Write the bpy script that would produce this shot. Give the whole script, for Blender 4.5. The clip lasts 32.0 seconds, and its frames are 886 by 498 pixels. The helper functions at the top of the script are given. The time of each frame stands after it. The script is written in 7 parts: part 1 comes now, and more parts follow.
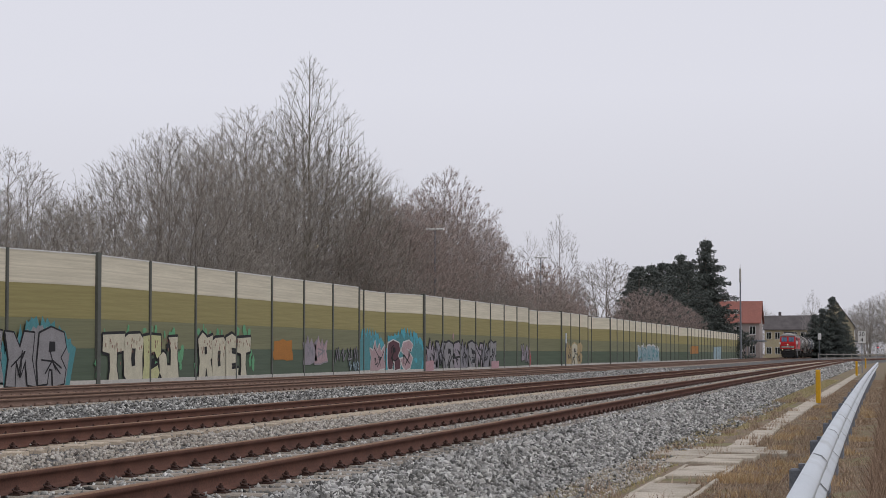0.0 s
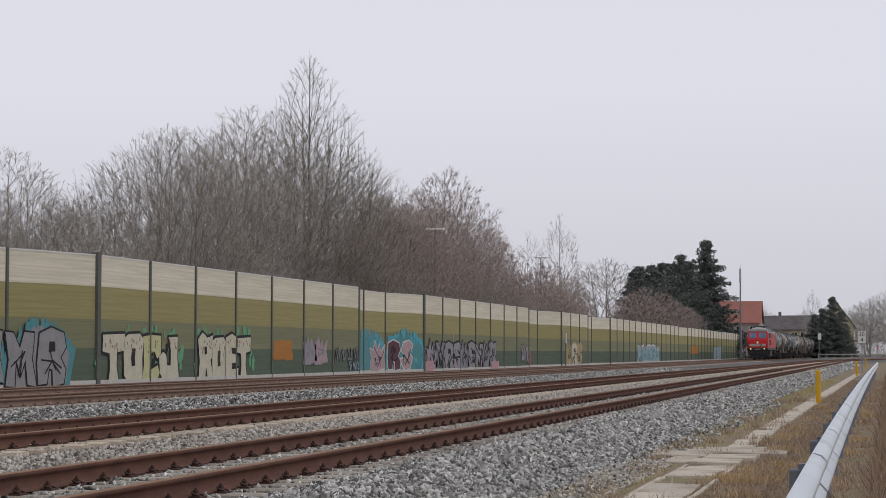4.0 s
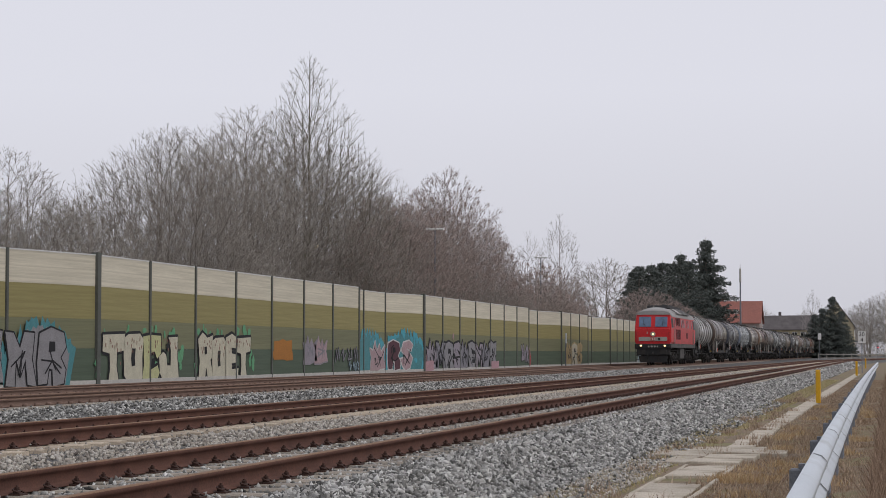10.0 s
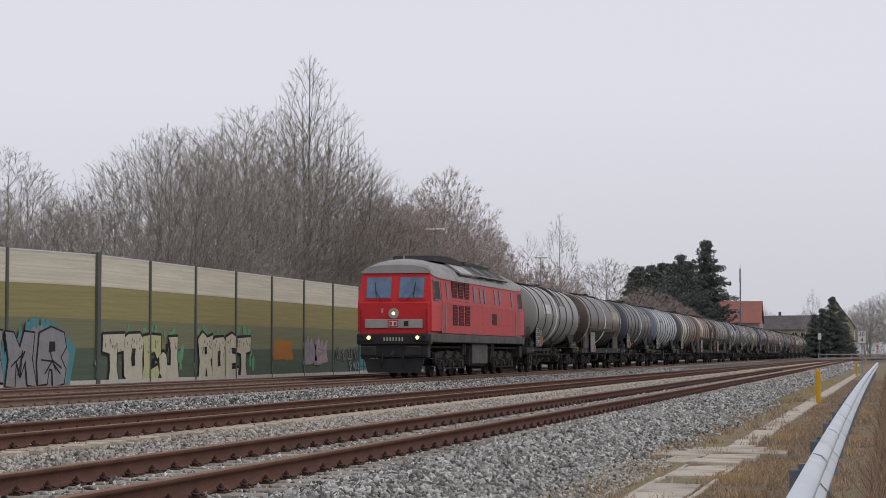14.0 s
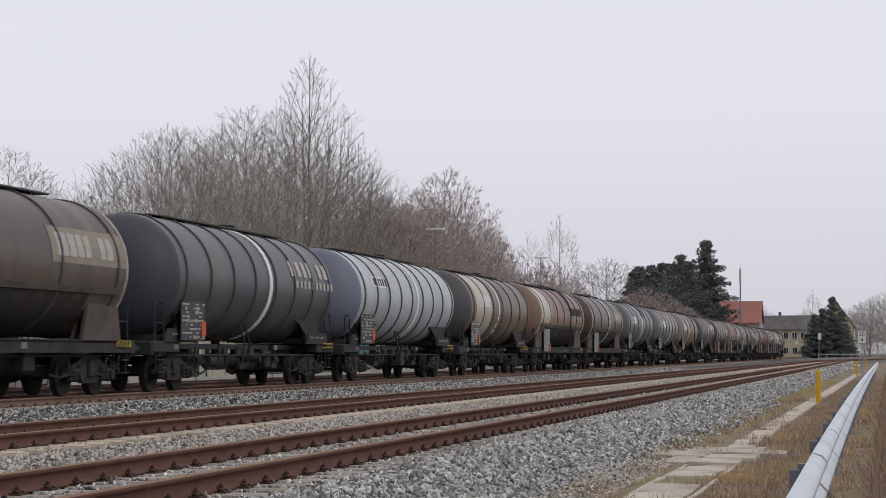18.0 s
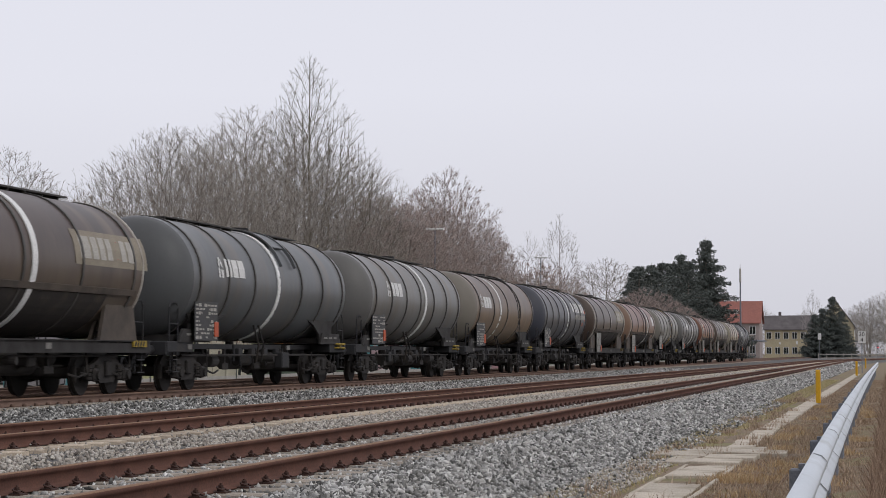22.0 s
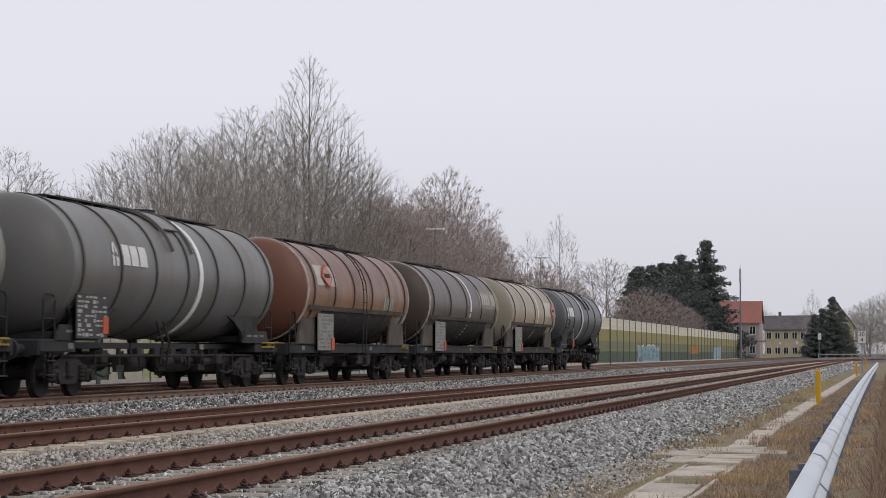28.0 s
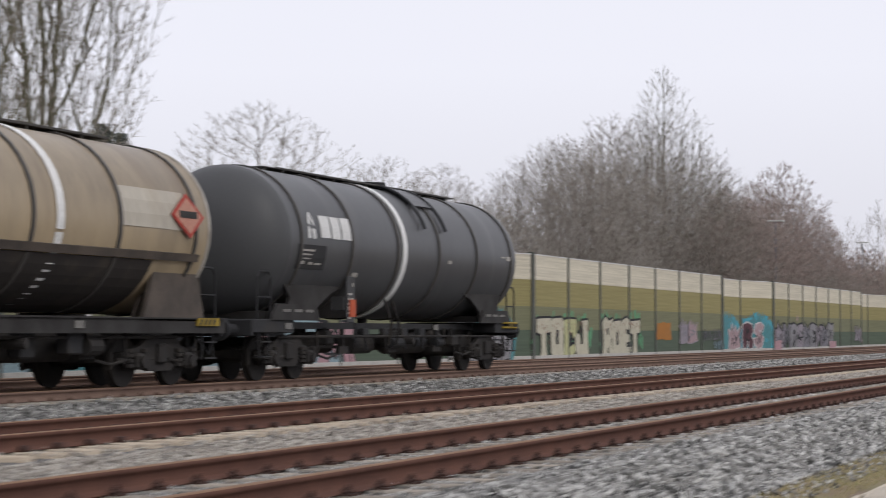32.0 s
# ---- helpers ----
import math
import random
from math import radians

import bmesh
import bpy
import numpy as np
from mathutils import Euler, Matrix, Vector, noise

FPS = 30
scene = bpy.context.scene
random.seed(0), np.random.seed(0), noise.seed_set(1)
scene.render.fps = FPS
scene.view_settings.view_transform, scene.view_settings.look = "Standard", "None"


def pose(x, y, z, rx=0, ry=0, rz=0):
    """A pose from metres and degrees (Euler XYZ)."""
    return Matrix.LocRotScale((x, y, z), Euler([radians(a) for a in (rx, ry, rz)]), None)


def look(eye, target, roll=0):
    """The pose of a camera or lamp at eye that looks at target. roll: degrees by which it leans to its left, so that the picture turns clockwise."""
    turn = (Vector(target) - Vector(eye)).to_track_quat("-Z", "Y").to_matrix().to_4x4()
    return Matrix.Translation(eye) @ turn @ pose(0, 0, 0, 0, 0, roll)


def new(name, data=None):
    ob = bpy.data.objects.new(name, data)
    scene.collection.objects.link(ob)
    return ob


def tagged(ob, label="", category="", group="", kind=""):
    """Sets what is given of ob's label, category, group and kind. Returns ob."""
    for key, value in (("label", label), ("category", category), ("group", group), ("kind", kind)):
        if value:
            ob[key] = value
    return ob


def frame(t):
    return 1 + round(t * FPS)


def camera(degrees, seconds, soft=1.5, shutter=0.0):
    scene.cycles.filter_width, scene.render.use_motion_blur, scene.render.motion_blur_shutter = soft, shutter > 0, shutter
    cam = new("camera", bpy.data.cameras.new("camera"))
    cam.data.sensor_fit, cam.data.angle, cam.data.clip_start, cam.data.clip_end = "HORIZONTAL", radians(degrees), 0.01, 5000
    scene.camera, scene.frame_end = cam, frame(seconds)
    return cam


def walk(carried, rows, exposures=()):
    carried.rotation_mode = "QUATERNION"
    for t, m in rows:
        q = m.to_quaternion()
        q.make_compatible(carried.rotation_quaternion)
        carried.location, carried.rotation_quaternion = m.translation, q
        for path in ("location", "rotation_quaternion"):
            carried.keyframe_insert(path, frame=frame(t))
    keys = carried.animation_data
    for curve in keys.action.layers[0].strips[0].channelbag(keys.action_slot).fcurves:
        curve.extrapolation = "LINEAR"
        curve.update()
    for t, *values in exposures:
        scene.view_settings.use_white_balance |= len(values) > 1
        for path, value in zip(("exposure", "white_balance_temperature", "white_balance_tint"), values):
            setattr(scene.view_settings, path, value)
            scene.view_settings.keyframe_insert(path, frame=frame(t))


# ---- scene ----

import itertools


def aim(eye, yaw, pitch, roll=0.0):
    """Pose that looks along the heading yaw (radians to the left of +x) and pitch."""
    way = Vector((math.cos(yaw) * math.cos(pitch), math.sin(yaw) * math.cos(pitch), math.sin(pitch)))
    return look(eye, Vector(eye) + way, roll)


# ---- camera and its way: a tripod that holds still, trembles, and swings to the left at the end ----
cam = camera(25.02, 32.0, soft=0.7, shutter=0.12)
EYE = (0.0, 0.0, 0.962)
YAW, PITCH = 0.22057, 0.05206
CAM_ROWS = [
    (0.0, EYE, YAW, PITCH), (28.6, EYE, YAW, PITCH), (29.0, EYE, YAW + 0.0005, PITCH - 0.0003),
    (29.5, EYE, YAW + 0.0009, PITCH + 0.0008), (30.0, EYE, YAW - 0.0003, PITCH + 0.0020),
    (30.5, EYE, YAW + 0.0005, PITCH + 0.0012), (31.0, EYE, YAW, PITCH + 0.0012),
    (31.2, EYE, 0.2232, 0.0530), (31.3, EYE, 0.2244, 0.0537), (31.4, (-0.65, 0.0, 0.962), 0.2264, 0.0537),
    (31.5, (-2.04, -0.02, 0.962), 0.2376, 0.0527), (31.6, (-4.0, -0.05, 0.962), 0.2570, 0.0511),
    (31.7, (-6.2, -0.12, 0.962), 0.2842, 0.0492), (31.8, (-9.0, -0.21, 0.962), 0.3127, 0.0469),
    (31.9, (-12.4, -0.30, 0.962), 0.3410, 0.0446), (32.0, (-15.98, -0.38, 0.962), 0.3695, 0.0424),
]
walk(cam, [(t, aim(e, y, p)) for t, e, y, p in CAM_ROWS], [(0.0, 0.02), (13.0, 0.02), (18.5, 0.11), (31.2, 0.12), (32.0, 0.28)])

# ---- overcast winter daylight ----
world = bpy.data.worlds.new("world")
scene.world = world
world.use_nodes = True
wn, wl = world.node_tree.nodes, world.node_tree.links
bg = wn["Background"]
sky = wn.new("ShaderNodeTexSky")
sky.sky_type, sky.sun_disc = "NISHITA", False
sky.sun_elevation, sky.sun_rotation = radians(32), radians(215)
sky.dust_density, sky.air_density = 4.0, 1.0
veil = wn.new("ShaderNodeMix")
veil.data_type = "RGBA"
veil.inputs[0].default_value = 0.93
veil.inputs[7].default_value = (7.45, 7.45, 8.2, 1)
wl.new(sky.outputs[0], veil.inputs[6])
# an overcast sky is dimmer towards the misty horizon
coord, split, fade, dim = wn.new("ShaderNodeTexCoord"), wn.new("ShaderNodeSeparateXYZ"), wn.new("ShaderNodeMapRange"), wn.new("ShaderNodeMix")
dim.data_type, dim.blend_type = "RGBA", "MULTIPLY"
dim.inputs[0].default_value = 1.0
fade.inputs[1].default_value, fade.inputs[2].default_value = 0.0, 0.13
fade.inputs[3].default_value, fade.inputs[4].default_value = 0.82, 1.0
wl.new(coord.outputs["Generated"], split.inputs[0])
wl.new(split.outputs[2], fade.inputs[0])
wl.new(veil.outputs[2], dim.inputs[6])
wl.new(fade.outputs[0], dim.inputs[7])
wl.new(dim.outputs[2], bg.inputs[0])
bg.inputs[1].default_value = 0.1
sun = new("sun", bpy.data.lights.new("sun", "SUN"))
sun.data.energy, sun.data.angle, sun.data.color = 0.7, radians(25), (1.0, 0.97, 0.93)
sun.rotation_euler = (radians(50), 0, radians(-20))
scene.view_settings.exposure = 0.0


# ---- mesh helpers ----
def link_mesh(name, me, mats, parent=None, label=""):
    ob = new(name, me)
    for m in (mats if isinstance(mats, (list, tuple)) else [mats]):
        if m and m.name not in me.materials:
            me.materials.append(m)
    if parent:
        ob.parent = parent
    if label:
        ob["label"] = label
    return ob


def part(name, bm, material, parent=None, label="", smooth=False):
    me = bpy.data.meshes.new(name)
    bm.to_mesh(me)
    bm.free()
    if smooth:
        me.polygons.foreach_set("use_smooth", [True] * len(me.polygons))
        me.set_sharp_from_angle(angle=radians(40))
    return link_mesh(name, me, material, parent, label)


def array_mesh(name, verts, faces, smooth=False):
    """A mesh from numpy arrays of vertices (n,3) and equal-sided faces (m,k)."""
    me = bpy.data.meshes.new(name)
    n, (m, k) = len(verts), faces.shape
    me.vertices.add(n)
    me.vertices.foreach_set("co", np.asarray(verts, dtype=np.float32).ravel())
    me.loops.add(m * k)
    me.loops.foreach_set("vertex_index", faces.astype(np.int32).ravel())
    me.polygons.add(m)
    me.polygons.foreach_set("loop_start", np.arange(0, m * k, k, dtype=np.int32))
    if smooth:
        me.polygons.foreach_set("use_smooth", np.ones(m, dtype=bool))
    me.update(calc_edges=True)
    me.validate()
    return me


def empty(name, m=None):
    ob = new(name)
    ob.empty_display_size = 0.2
    if m is not None:
        ob.matrix_basis = m
    return ob


def box(bm, c, s, rot=None, bevel=0.0):
    """A box with centre c and size s."""
    r = bmesh.ops.create_cube(bm, size=1.0)["verts"]
    bmesh.ops.scale(bm, vec=s, verts=r)
    if bevel:
        es = list({e for v in r for e in v.link_edges})
        b = bmesh.ops.bevel(bm, geom=es, offset=bevel, segments=1, affect="EDGES")
        r = list({v for f in b["faces"] for v in f.verts} | {v for v in r if v.is_valid})
    if rot is not None:
        bmesh.ops.rotate(bm, cent=(0, 0, 0), matrix=Euler([radians(a) for a in rot]).to_matrix(), verts=r)
    bmesh.ops.translate(bm, vec=c, verts=r)
    return r


def rod(bm, a, b, r, r2=None, seg=8, caps=True):
    a, b = Vector(a), Vector(b)
    d = b - a
    vs = bmesh.ops.create_cone(bm, cap_ends=caps, segments=seg, radius1=r, radius2=r if r2 is None else r2, depth=d.length)["verts"]
    q = d.to_track_quat("Z", "Y").to_matrix()
    bmesh.ops.rotate(bm, cent=(0, 0, 0), matrix=q, verts=vs)
    bmesh.ops.translate(bm, vec=(a + b) / 2, verts=vs)
    return vs


def tube(bm, pts, r, seg=6):
    for a, b in zip(pts, pts[1:]):
        rod(bm, a, b, r, seg=seg)


def prism(bm, outline, axis, lo, hi):
    """An outline extruded along axis ('x', 'y' or 'z') from lo to hi; outline gives the other two coordinates in order."""
    def at(p, t):
        return {"x": (t, p[0], p[1]), "y": (p[0], t, p[1]), "z": (p[0], p[1], t)}[axis]
    v0 = [bm.verts.new(at(p, lo)) for p in outline]
    v1 = [bm.verts.new(at(p, hi)) for p in outline]
    n = len(outline)
    for i in range(n):
        bm.faces.new((v0[i], v0[(i + 1) % n], v1[(i + 1) % n], v1[i]))
    bm.faces.new(v0[::-1])
    bm.faces.new(v1)
    bmesh.ops.recalc_face_normals(bm, faces=bm.faces[:])


def revolve(bm, profile, seg=32, centre=(0, 0, 0)):
    """A body of revolution round the x axis through centre; profile: (x, radius) pairs."""
    rings = []
    for x, r in profile:
        if r < 1e-4:
            rings.append([bm.verts.new((centre[0] + x, centre[1], centre[2]))])
        else:
            rings.append([bm.verts.new((centre[0] + x, centre[1] + r * math.cos(2 * math.pi * k / seg), centre[2] + r * math.sin(2 * math.pi * k / seg))) for k in range(seg)])
    for a, b in zip(rings, rings[1:]):
        for k in range(seg):
            k2 = (k + 1) % seg
            if len(a) == 1:
                bm.faces.new((a[0], b[k2], b[k]))
            elif len(b) == 1:
                bm.faces.new((a[k], a[k2], b[0]))
            else:
                bm.faces.new((a[k], a[k2], b[k2], b[k]))
    bmesh.ops.recalc_face_normals(bm, faces=bm.faces[:])


def shell(bm, x0, x1, a0, a1, r, zc, thick=0.004, side=-1, seg=None):
    """A curved plate lying on a lying cylinder: along x from x0 to x1, from the angle a0 to a1 above the horizontal, in degrees, on the side -y."""
    seg = seg or max(1, int(abs(a1 - a0) / 7))
    grid = []
    for rr in (r, r + thick):
        row = []
        for k in range(seg + 1):
            a = radians(a0 + (a1 - a0) * k / seg)
            row.append([bm.verts.new((x, side * rr * math.cos(a), zc + rr * math.sin(a))) for x in (x0, x1)])
        grid.append(row)
    for k in range(seg):
        i, o = grid
        bm.faces.new((o[k][0], o[k][1], o[k + 1][1], o[k + 1][0]))
        bm.faces.new((i[k][0], o[k][0], o[k + 1][0], i[k + 1][0]))
        bm.faces.new((i[k][1], i[k + 1][1], o[k + 1][1], o[k][1]))
    for k in (0, seg):
        i, o = grid
        bm.faces.new((i[k][0], i[k][1], o[k][1], o[k][0]))
    bmesh.ops.recalc_face_normals(bm, faces=bm.faces[:])


# ---- materials ----
def surface(name, col, col2=None, rough=0.75, metal=0.0, scale=6.0, fine=60.0, bump=0.25, spread=0.5, stretch=(1, 1, 1), each=0.0, spec=0.22, speck=0.45, dirt=None, dirt_at=0.6, dirt_scale=1.5, dirt_stretch=None):
    """A weathered surface: two colours mixed at two scales, patches of dirt, fine relief; each: how much pieces differ from one another."""
    m = bpy.data.materials.new(name)
    m.use_nodes = True
    n, l = m.node_tree.nodes, m.node_tree.links
    b = n["Principled BSDF"]
    b.inputs["Roughness"].default_value, b.inputs["Metallic"].default_value = rough, metal
    b.inputs["Specular IOR Level"].default_value = spec
    tc = n.new("ShaderNodeTexCoord")

    def mapped(st):
        mp = n.new("ShaderNodeMapping")
        mp.inputs["Scale"].default_value = st
        l.new(tc.outputs["Object"], mp.inputs["Vector"])
        return mp.outputs[0]

    def noise_at(sc, detail, vec):
        t = n.new("ShaderNodeTexNoise")
        t.inputs["Scale"].default_value, t.inputs["Detail"].default_value = sc, detail
        l.new(vec, t.inputs["Vector"])
        return t.outputs["Fac"]

    def blend(fac, a, c, kind="MIX"):
        x = n.new("ShaderNodeMix")
        x.data_type, x.blend_type = "RGBA", kind
        for s, v in ((0, fac), (6, a), (7, c)):
            if hasattr(v, "links"):
                l.new(v, x.inputs[s])
            else:
                x.inputs[s].default_value = v
        return x.outputs[2]

    def ramp(v, lo, hi):
        r = n.new("ShaderNodeMapRange")
        r.inputs[1].default_value, r.inputs[2].default_value = lo, hi
        l.new(v, r.inputs[0])
        return r.outputs[0]

    vec = mapped(stretch)
    big, small = noise_at(scale, 4, vec), noise_at(fine, 3, vec)
    c1 = (*col, 1)
    c2 = (*(col2 or [v * 0.6 for v in col]), 1)
    out = blend(ramp(big, 0.5 - spread / 2, 0.5 + spread / 2), c1, c2)
    out = blend(ramp(small, 0.3, 0.75), out, blend(speck, out, (0.02, 0.02, 0.02, 1)))
    if dirt:
        dn = noise_at(dirt_scale, 6, mapped(dirt_stretch or (1, 1, 1)))
        out = blend(ramp(dn, dirt_at - 0.12, dirt_at + 0.15), out, (*dirt, 1))
    if each:
        oi = n.new("ShaderNodeObjectInfo")
        hs = n.new("ShaderNodeHueSaturation")
        mr = n.new("ShaderNodeMapRange")
        mr.inputs[3].default_value, mr.inputs[4].default_value = 1 - each, 1 + each
        l.new(oi.outputs["Random"], mr.inputs[0])
        l.new(mr.outputs[0], hs.inputs["Value"])
        l.new(out, hs.inputs["Color"])
        out = hs.outputs[0]
    l.new(out, b.inputs["Base Color"])
    if bump:
        bp = n.new("ShaderNodeBump")
        bp.inputs["Strength"].default_value, bp.inputs["Distance"].default_value = bump, 0.01
        l.new(small, bp.inputs["Height"])
        l.new(bp.outputs[0], b.inputs["Normal"])
    return m


def island_stones(name, cols, rough=0.9):
    """Crushed stone: each stone takes its own colour."""
    m = bpy.data.materials.new(name)
    m.use_nodes = True
    n, l = m.node_tree.nodes, m.node_tree.links
    g = n.new("ShaderNodeNewGeometry")
    r = n.new("ShaderNodeValToRGB")
    el = r.color_ramp.elements
    for i, c in enumerate(cols):
        e = el[i] if i < 2 else el.new(0.5)
        e.position, e.color = i / (len(cols) - 1), (*c, 1)
    for i, c in enumerate(cols):
        el[i].color = (*c, 1)
    l.new(g.outputs["Random Per Island"], r.inputs[0])
    b = n["Principled BSDF"]
    b.inputs["Roughness"].default_value = rough
    t = n.new("ShaderNodeTexNoise")
    t.inputs["Scale"].default_value = 40
    x = n.new("ShaderNodeMix")
    x.data_type, x.blend_type = "RGBA", "MULTIPLY"
    x.inputs[0].default_value = 0.6
    mr = n.new("ShaderNodeMapRange")
    mr.inputs[3].default_value, mr.inputs[4].default_value = 0.6, 1.35
    l.new(t.outputs["Fac"], mr.inputs[0])
    l.new(r.outputs[0], x.inputs[6])
    l.new(mr.outputs[0], x.inputs[7])
    l.new(x.outputs[2], b.inputs["Base Color"])
    return m


def glow(name, col, strength):
    m = bpy.data.materials.new(name)
    m.use_nodes = True
    b = m.node_tree.nodes["Principled BSDF"]
    b.inputs["Emission Color"].default_value, b.inputs["Emission Strength"].default_value = (*col, 1), strength
    b.inputs["Base Color"].default_value = (*col, 1)
    return m


RAIL_MAIN = surface("main_line_rail", (0.26, 0.175, 0.14), (0.19, 0.125, 0.1), rough=0.85, spec=0.12, scale=3, bump=0.2)
RAIL_RUST = surface("rail_rust", (0.17, 0.083, 0.06), (0.11, 0.055, 0.043), rough=0.85, spec=0.12, scale=3, bump=0.2)
RAIL_TOP = surface("rail_head_steel", (0.29, 0.175, 0.105), (0.22, 0.13, 0.08), rough=0.75, metal=0.0, scale=2, bump=0.05)
SLEEPER = surface("weathered_sleeper", (0.42, 0.375, 0.31), (0.28, 0.24, 0.2), rough=0.95, scale=4, each=0.2)
SLEEPER_LIGHT = surface("pale_sleeper", (0.6, 0.51, 0.4), (0.46, 0.38, 0.29), rough=0.95, scale=4, each=0.2)
CLIP = surface("rusty_clip", (0.085, 0.045, 0.035), rough=0.8, scale=20)
STONES = island_stones("crushed_stone", [(0.035, 0.035, 0.033), (0.175, 0.171, 0.157), (0.39, 0.38, 0.355), (0.05, 0.05, 0.046), (0.64, 0.63, 0.6), (0.03, 0.03, 0.028), (0.26, 0.248, 0.218), (0.08, 0.08, 0.076)])
STONES_TAN = island_stones("dusty_stone", [(0.25, 0.222, 0.19), (0.4, 0.36, 0.305), (0.54, 0.505, 0.45), (0.18, 0.155, 0.13), (0.66, 0.625, 0.57), (0.12, 0.1, 0.09)])
BALLAST = surface("ballast_bed", (0.19, 0.185, 0.178), (0.07, 0.068, 0.065), rough=1, scale=12, fine=28, bump=1.0)
EARTH = surface("winter_earth", (0.31, 0.235, 0.165), (0.19, 0.145, 0.1), rough=1, scale=1.6, fine=14, bump=1.0, dirt=(0.2, 0.2, 0.085), dirt_at=0.6, dirt_scale=0.9)
CONCRETE = surface("old_concrete", (0.62, 0.55, 0.45), (0.5, 0.44, 0.36), rough=0.95, scale=2.5, fine=50, bump=0.4, each=0.1, dirt=(0.25, 0.22, 0.16), dirt_at=0.63)
GALV = surface("galvanised_steel", (0.62, 0.66, 0.7), (0.52, 0.56, 0.6), rough=0.5, metal=0.3, scale=1.2, fine=60, bump=0.01, speck=0.12, dirt=(0.4, 0.42, 0.42), dirt_at=0.65)
GALV_DARK = surface("dull_steel_post", (0.3, 0.32, 0.36), rough=0.6, metal=0.4)
YELLOW = surface("yellow_marker_paint", (0.75, 0.42, 0.02), (0.65, 0.36, 0.02), rough=0.6, scale=5)
GRASS_TALL = island_stones("tall_dead_grass", [(0.29, 0.2, 0.135), (0.2, 0.13, 0.088), (0.36, 0.26, 0.185), (0.15, 0.095, 0.066), (0.26, 0.17, 0.115)])
LEAF_LITTER = island_stones("leaf_litter", [(0.5, 0.36, 0.2), (0.36, 0.22, 0.1), (0.6, 0.48, 0.3), (0.2, 0.12, 0.07)])
DUST = surface("dusty_gravel", (0.42, 0.39, 0.34), (0.3, 0.275, 0.24), rough=1, scale=5, fine=40, bump=0.8)
GRASS_DRY = island_stones("dry_grass", [(0.37, 0.27, 0.185), (0.27, 0.19, 0.125), (0.48, 0.375, 0.27), (0.21, 0.14, 0.095), (0.35, 0.255, 0.165), (0.4, 0.285, 0.2)])
GRASS_GREEN = island_stones("moss_grass", [(0.35, 0.32, 0.15), (0.29, 0.275, 0.12), (0.42, 0.355, 0.18), (0.46, 0.37, 0.24), (0.33, 0.25, 0.15)])
WALL_CREAM = surface("wall_cream", (0.67, 0.62, 0.5), (0.53, 0.49, 0.39), speck=0.16, rough=0.8, scale=2.2, spread=0.3, stretch=(0.12, 1, 5), fine=16, bump=0.1, each=0.04)
WALL_OLIVE = surface("wall_olive", (0.31, 0.275, 0.125), (0.27, 0.235, 0.105), speck=0.15, rough=0.8, scale=2.2, spread=0.3, stretch=(0.12, 1, 5), fine=16, bump=0.1, each=0.04)
WALL_MOSS = surface("wall_moss_green", (0.21, 0.21, 0.125), (0.175, 0.178, 0.107), speck=0.15, rough=0.8, scale=2.2, spread=0.3, stretch=(0.12, 1, 5), fine=16, bump=0.1, each=0.04)
WALL_DARK = surface("wall_dark_green", (0.103, 0.132, 0.095), (0.085, 0.111, 0.08), speck=0.15, rough=0.8, scale=2.2, spread=0.3, stretch=(0.12, 1, 5), fine=16, bump=0.1, each=0.04)
WALL_POST = surface("wall_post_steel", (0.14, 0.145, 0.13), (0.11, 0.115, 0.1), rough=0.6, metal=0.2)
WALL_BASE = surface("concrete_plinth", (0.62, 0.6, 0.57), (0.5, 0.48, 0.45), rough=0.9, scale=2)
BARK = surface("bare_bark", (0.33, 0.295, 0.26), (0.25, 0.222, 0.195), rough=1, scale=3, bump=0.3)
BARK_GREEN = surface("lichen_bark", (0.25, 0.235, 0.165), (0.18, 0.17, 0.12), rough=1, scale=2, bump=0.3)
TWIG = surface("grey_twigs", (0.42, 0.383, 0.343), (0.35, 0.32, 0.285), rough=1, scale=1, bump=0)
TWIG_DARK = surface("olive_grey_twigs", (0.3, 0.27, 0.225), (0.24, 0.215, 0.18), rough=1, scale=1, bump=0)
TWIG_RED = surface("red_brown_twigs", (0.43, 0.34, 0.305), (0.37, 0.295, 0.265), rough=1, scale=1, bump=0)
TWIG_PALE = surface("pale_birch_twigs", (0.42, 0.39, 0.37), (0.36, 0.335, 0.32), rough=1, scale=1, bump=0)
NEEDLES = surface("dark_needles", (0.15, 0.168, 0.155), (0.115, 0.132, 0.122), rough=1, scale=2, bump=0)
BLACK = surface("black_steel", (0.034, 0.034, 0.036), (0.025, 0.025, 0.027), rough=0.7, scale=3, dirt=(0.045, 0.04, 0.035), dirt_at=0.64)
SOOT = surface("brake_dust_steel", (0.038, 0.034, 0.032), (0.025, 0.023, 0.022), rough=0.85, scale=4, dirt=(0.05, 0.043, 0.036), dirt_at=0.62)
FRAME_GREY = surface("dirty_grey_frame", (0.055, 0.052, 0.05), (0.036, 0.034, 0.033), rough=0.8, scale=2, dirt=(0.022, 0.02, 0.019), dirt_at=0.55)
WHITE = surface("white_paint", (0.78, 0.78, 0.77), (0.68, 0.68, 0.66), rough=0.6, scale=4, bump=0.05)
OFFWHITE = surface("dirty_white_paint", (0.5, 0.48, 0.44), (0.4, 0.38, 0.34), rough=0.7, scale=4, bump=0.05)
LOCO_RED = surface("traffic_red_paint", (0.68, 0.03, 0.035), (0.6, 0.032, 0.037), rough=0.45, scale=1.2, fine=30, bump=0.05)
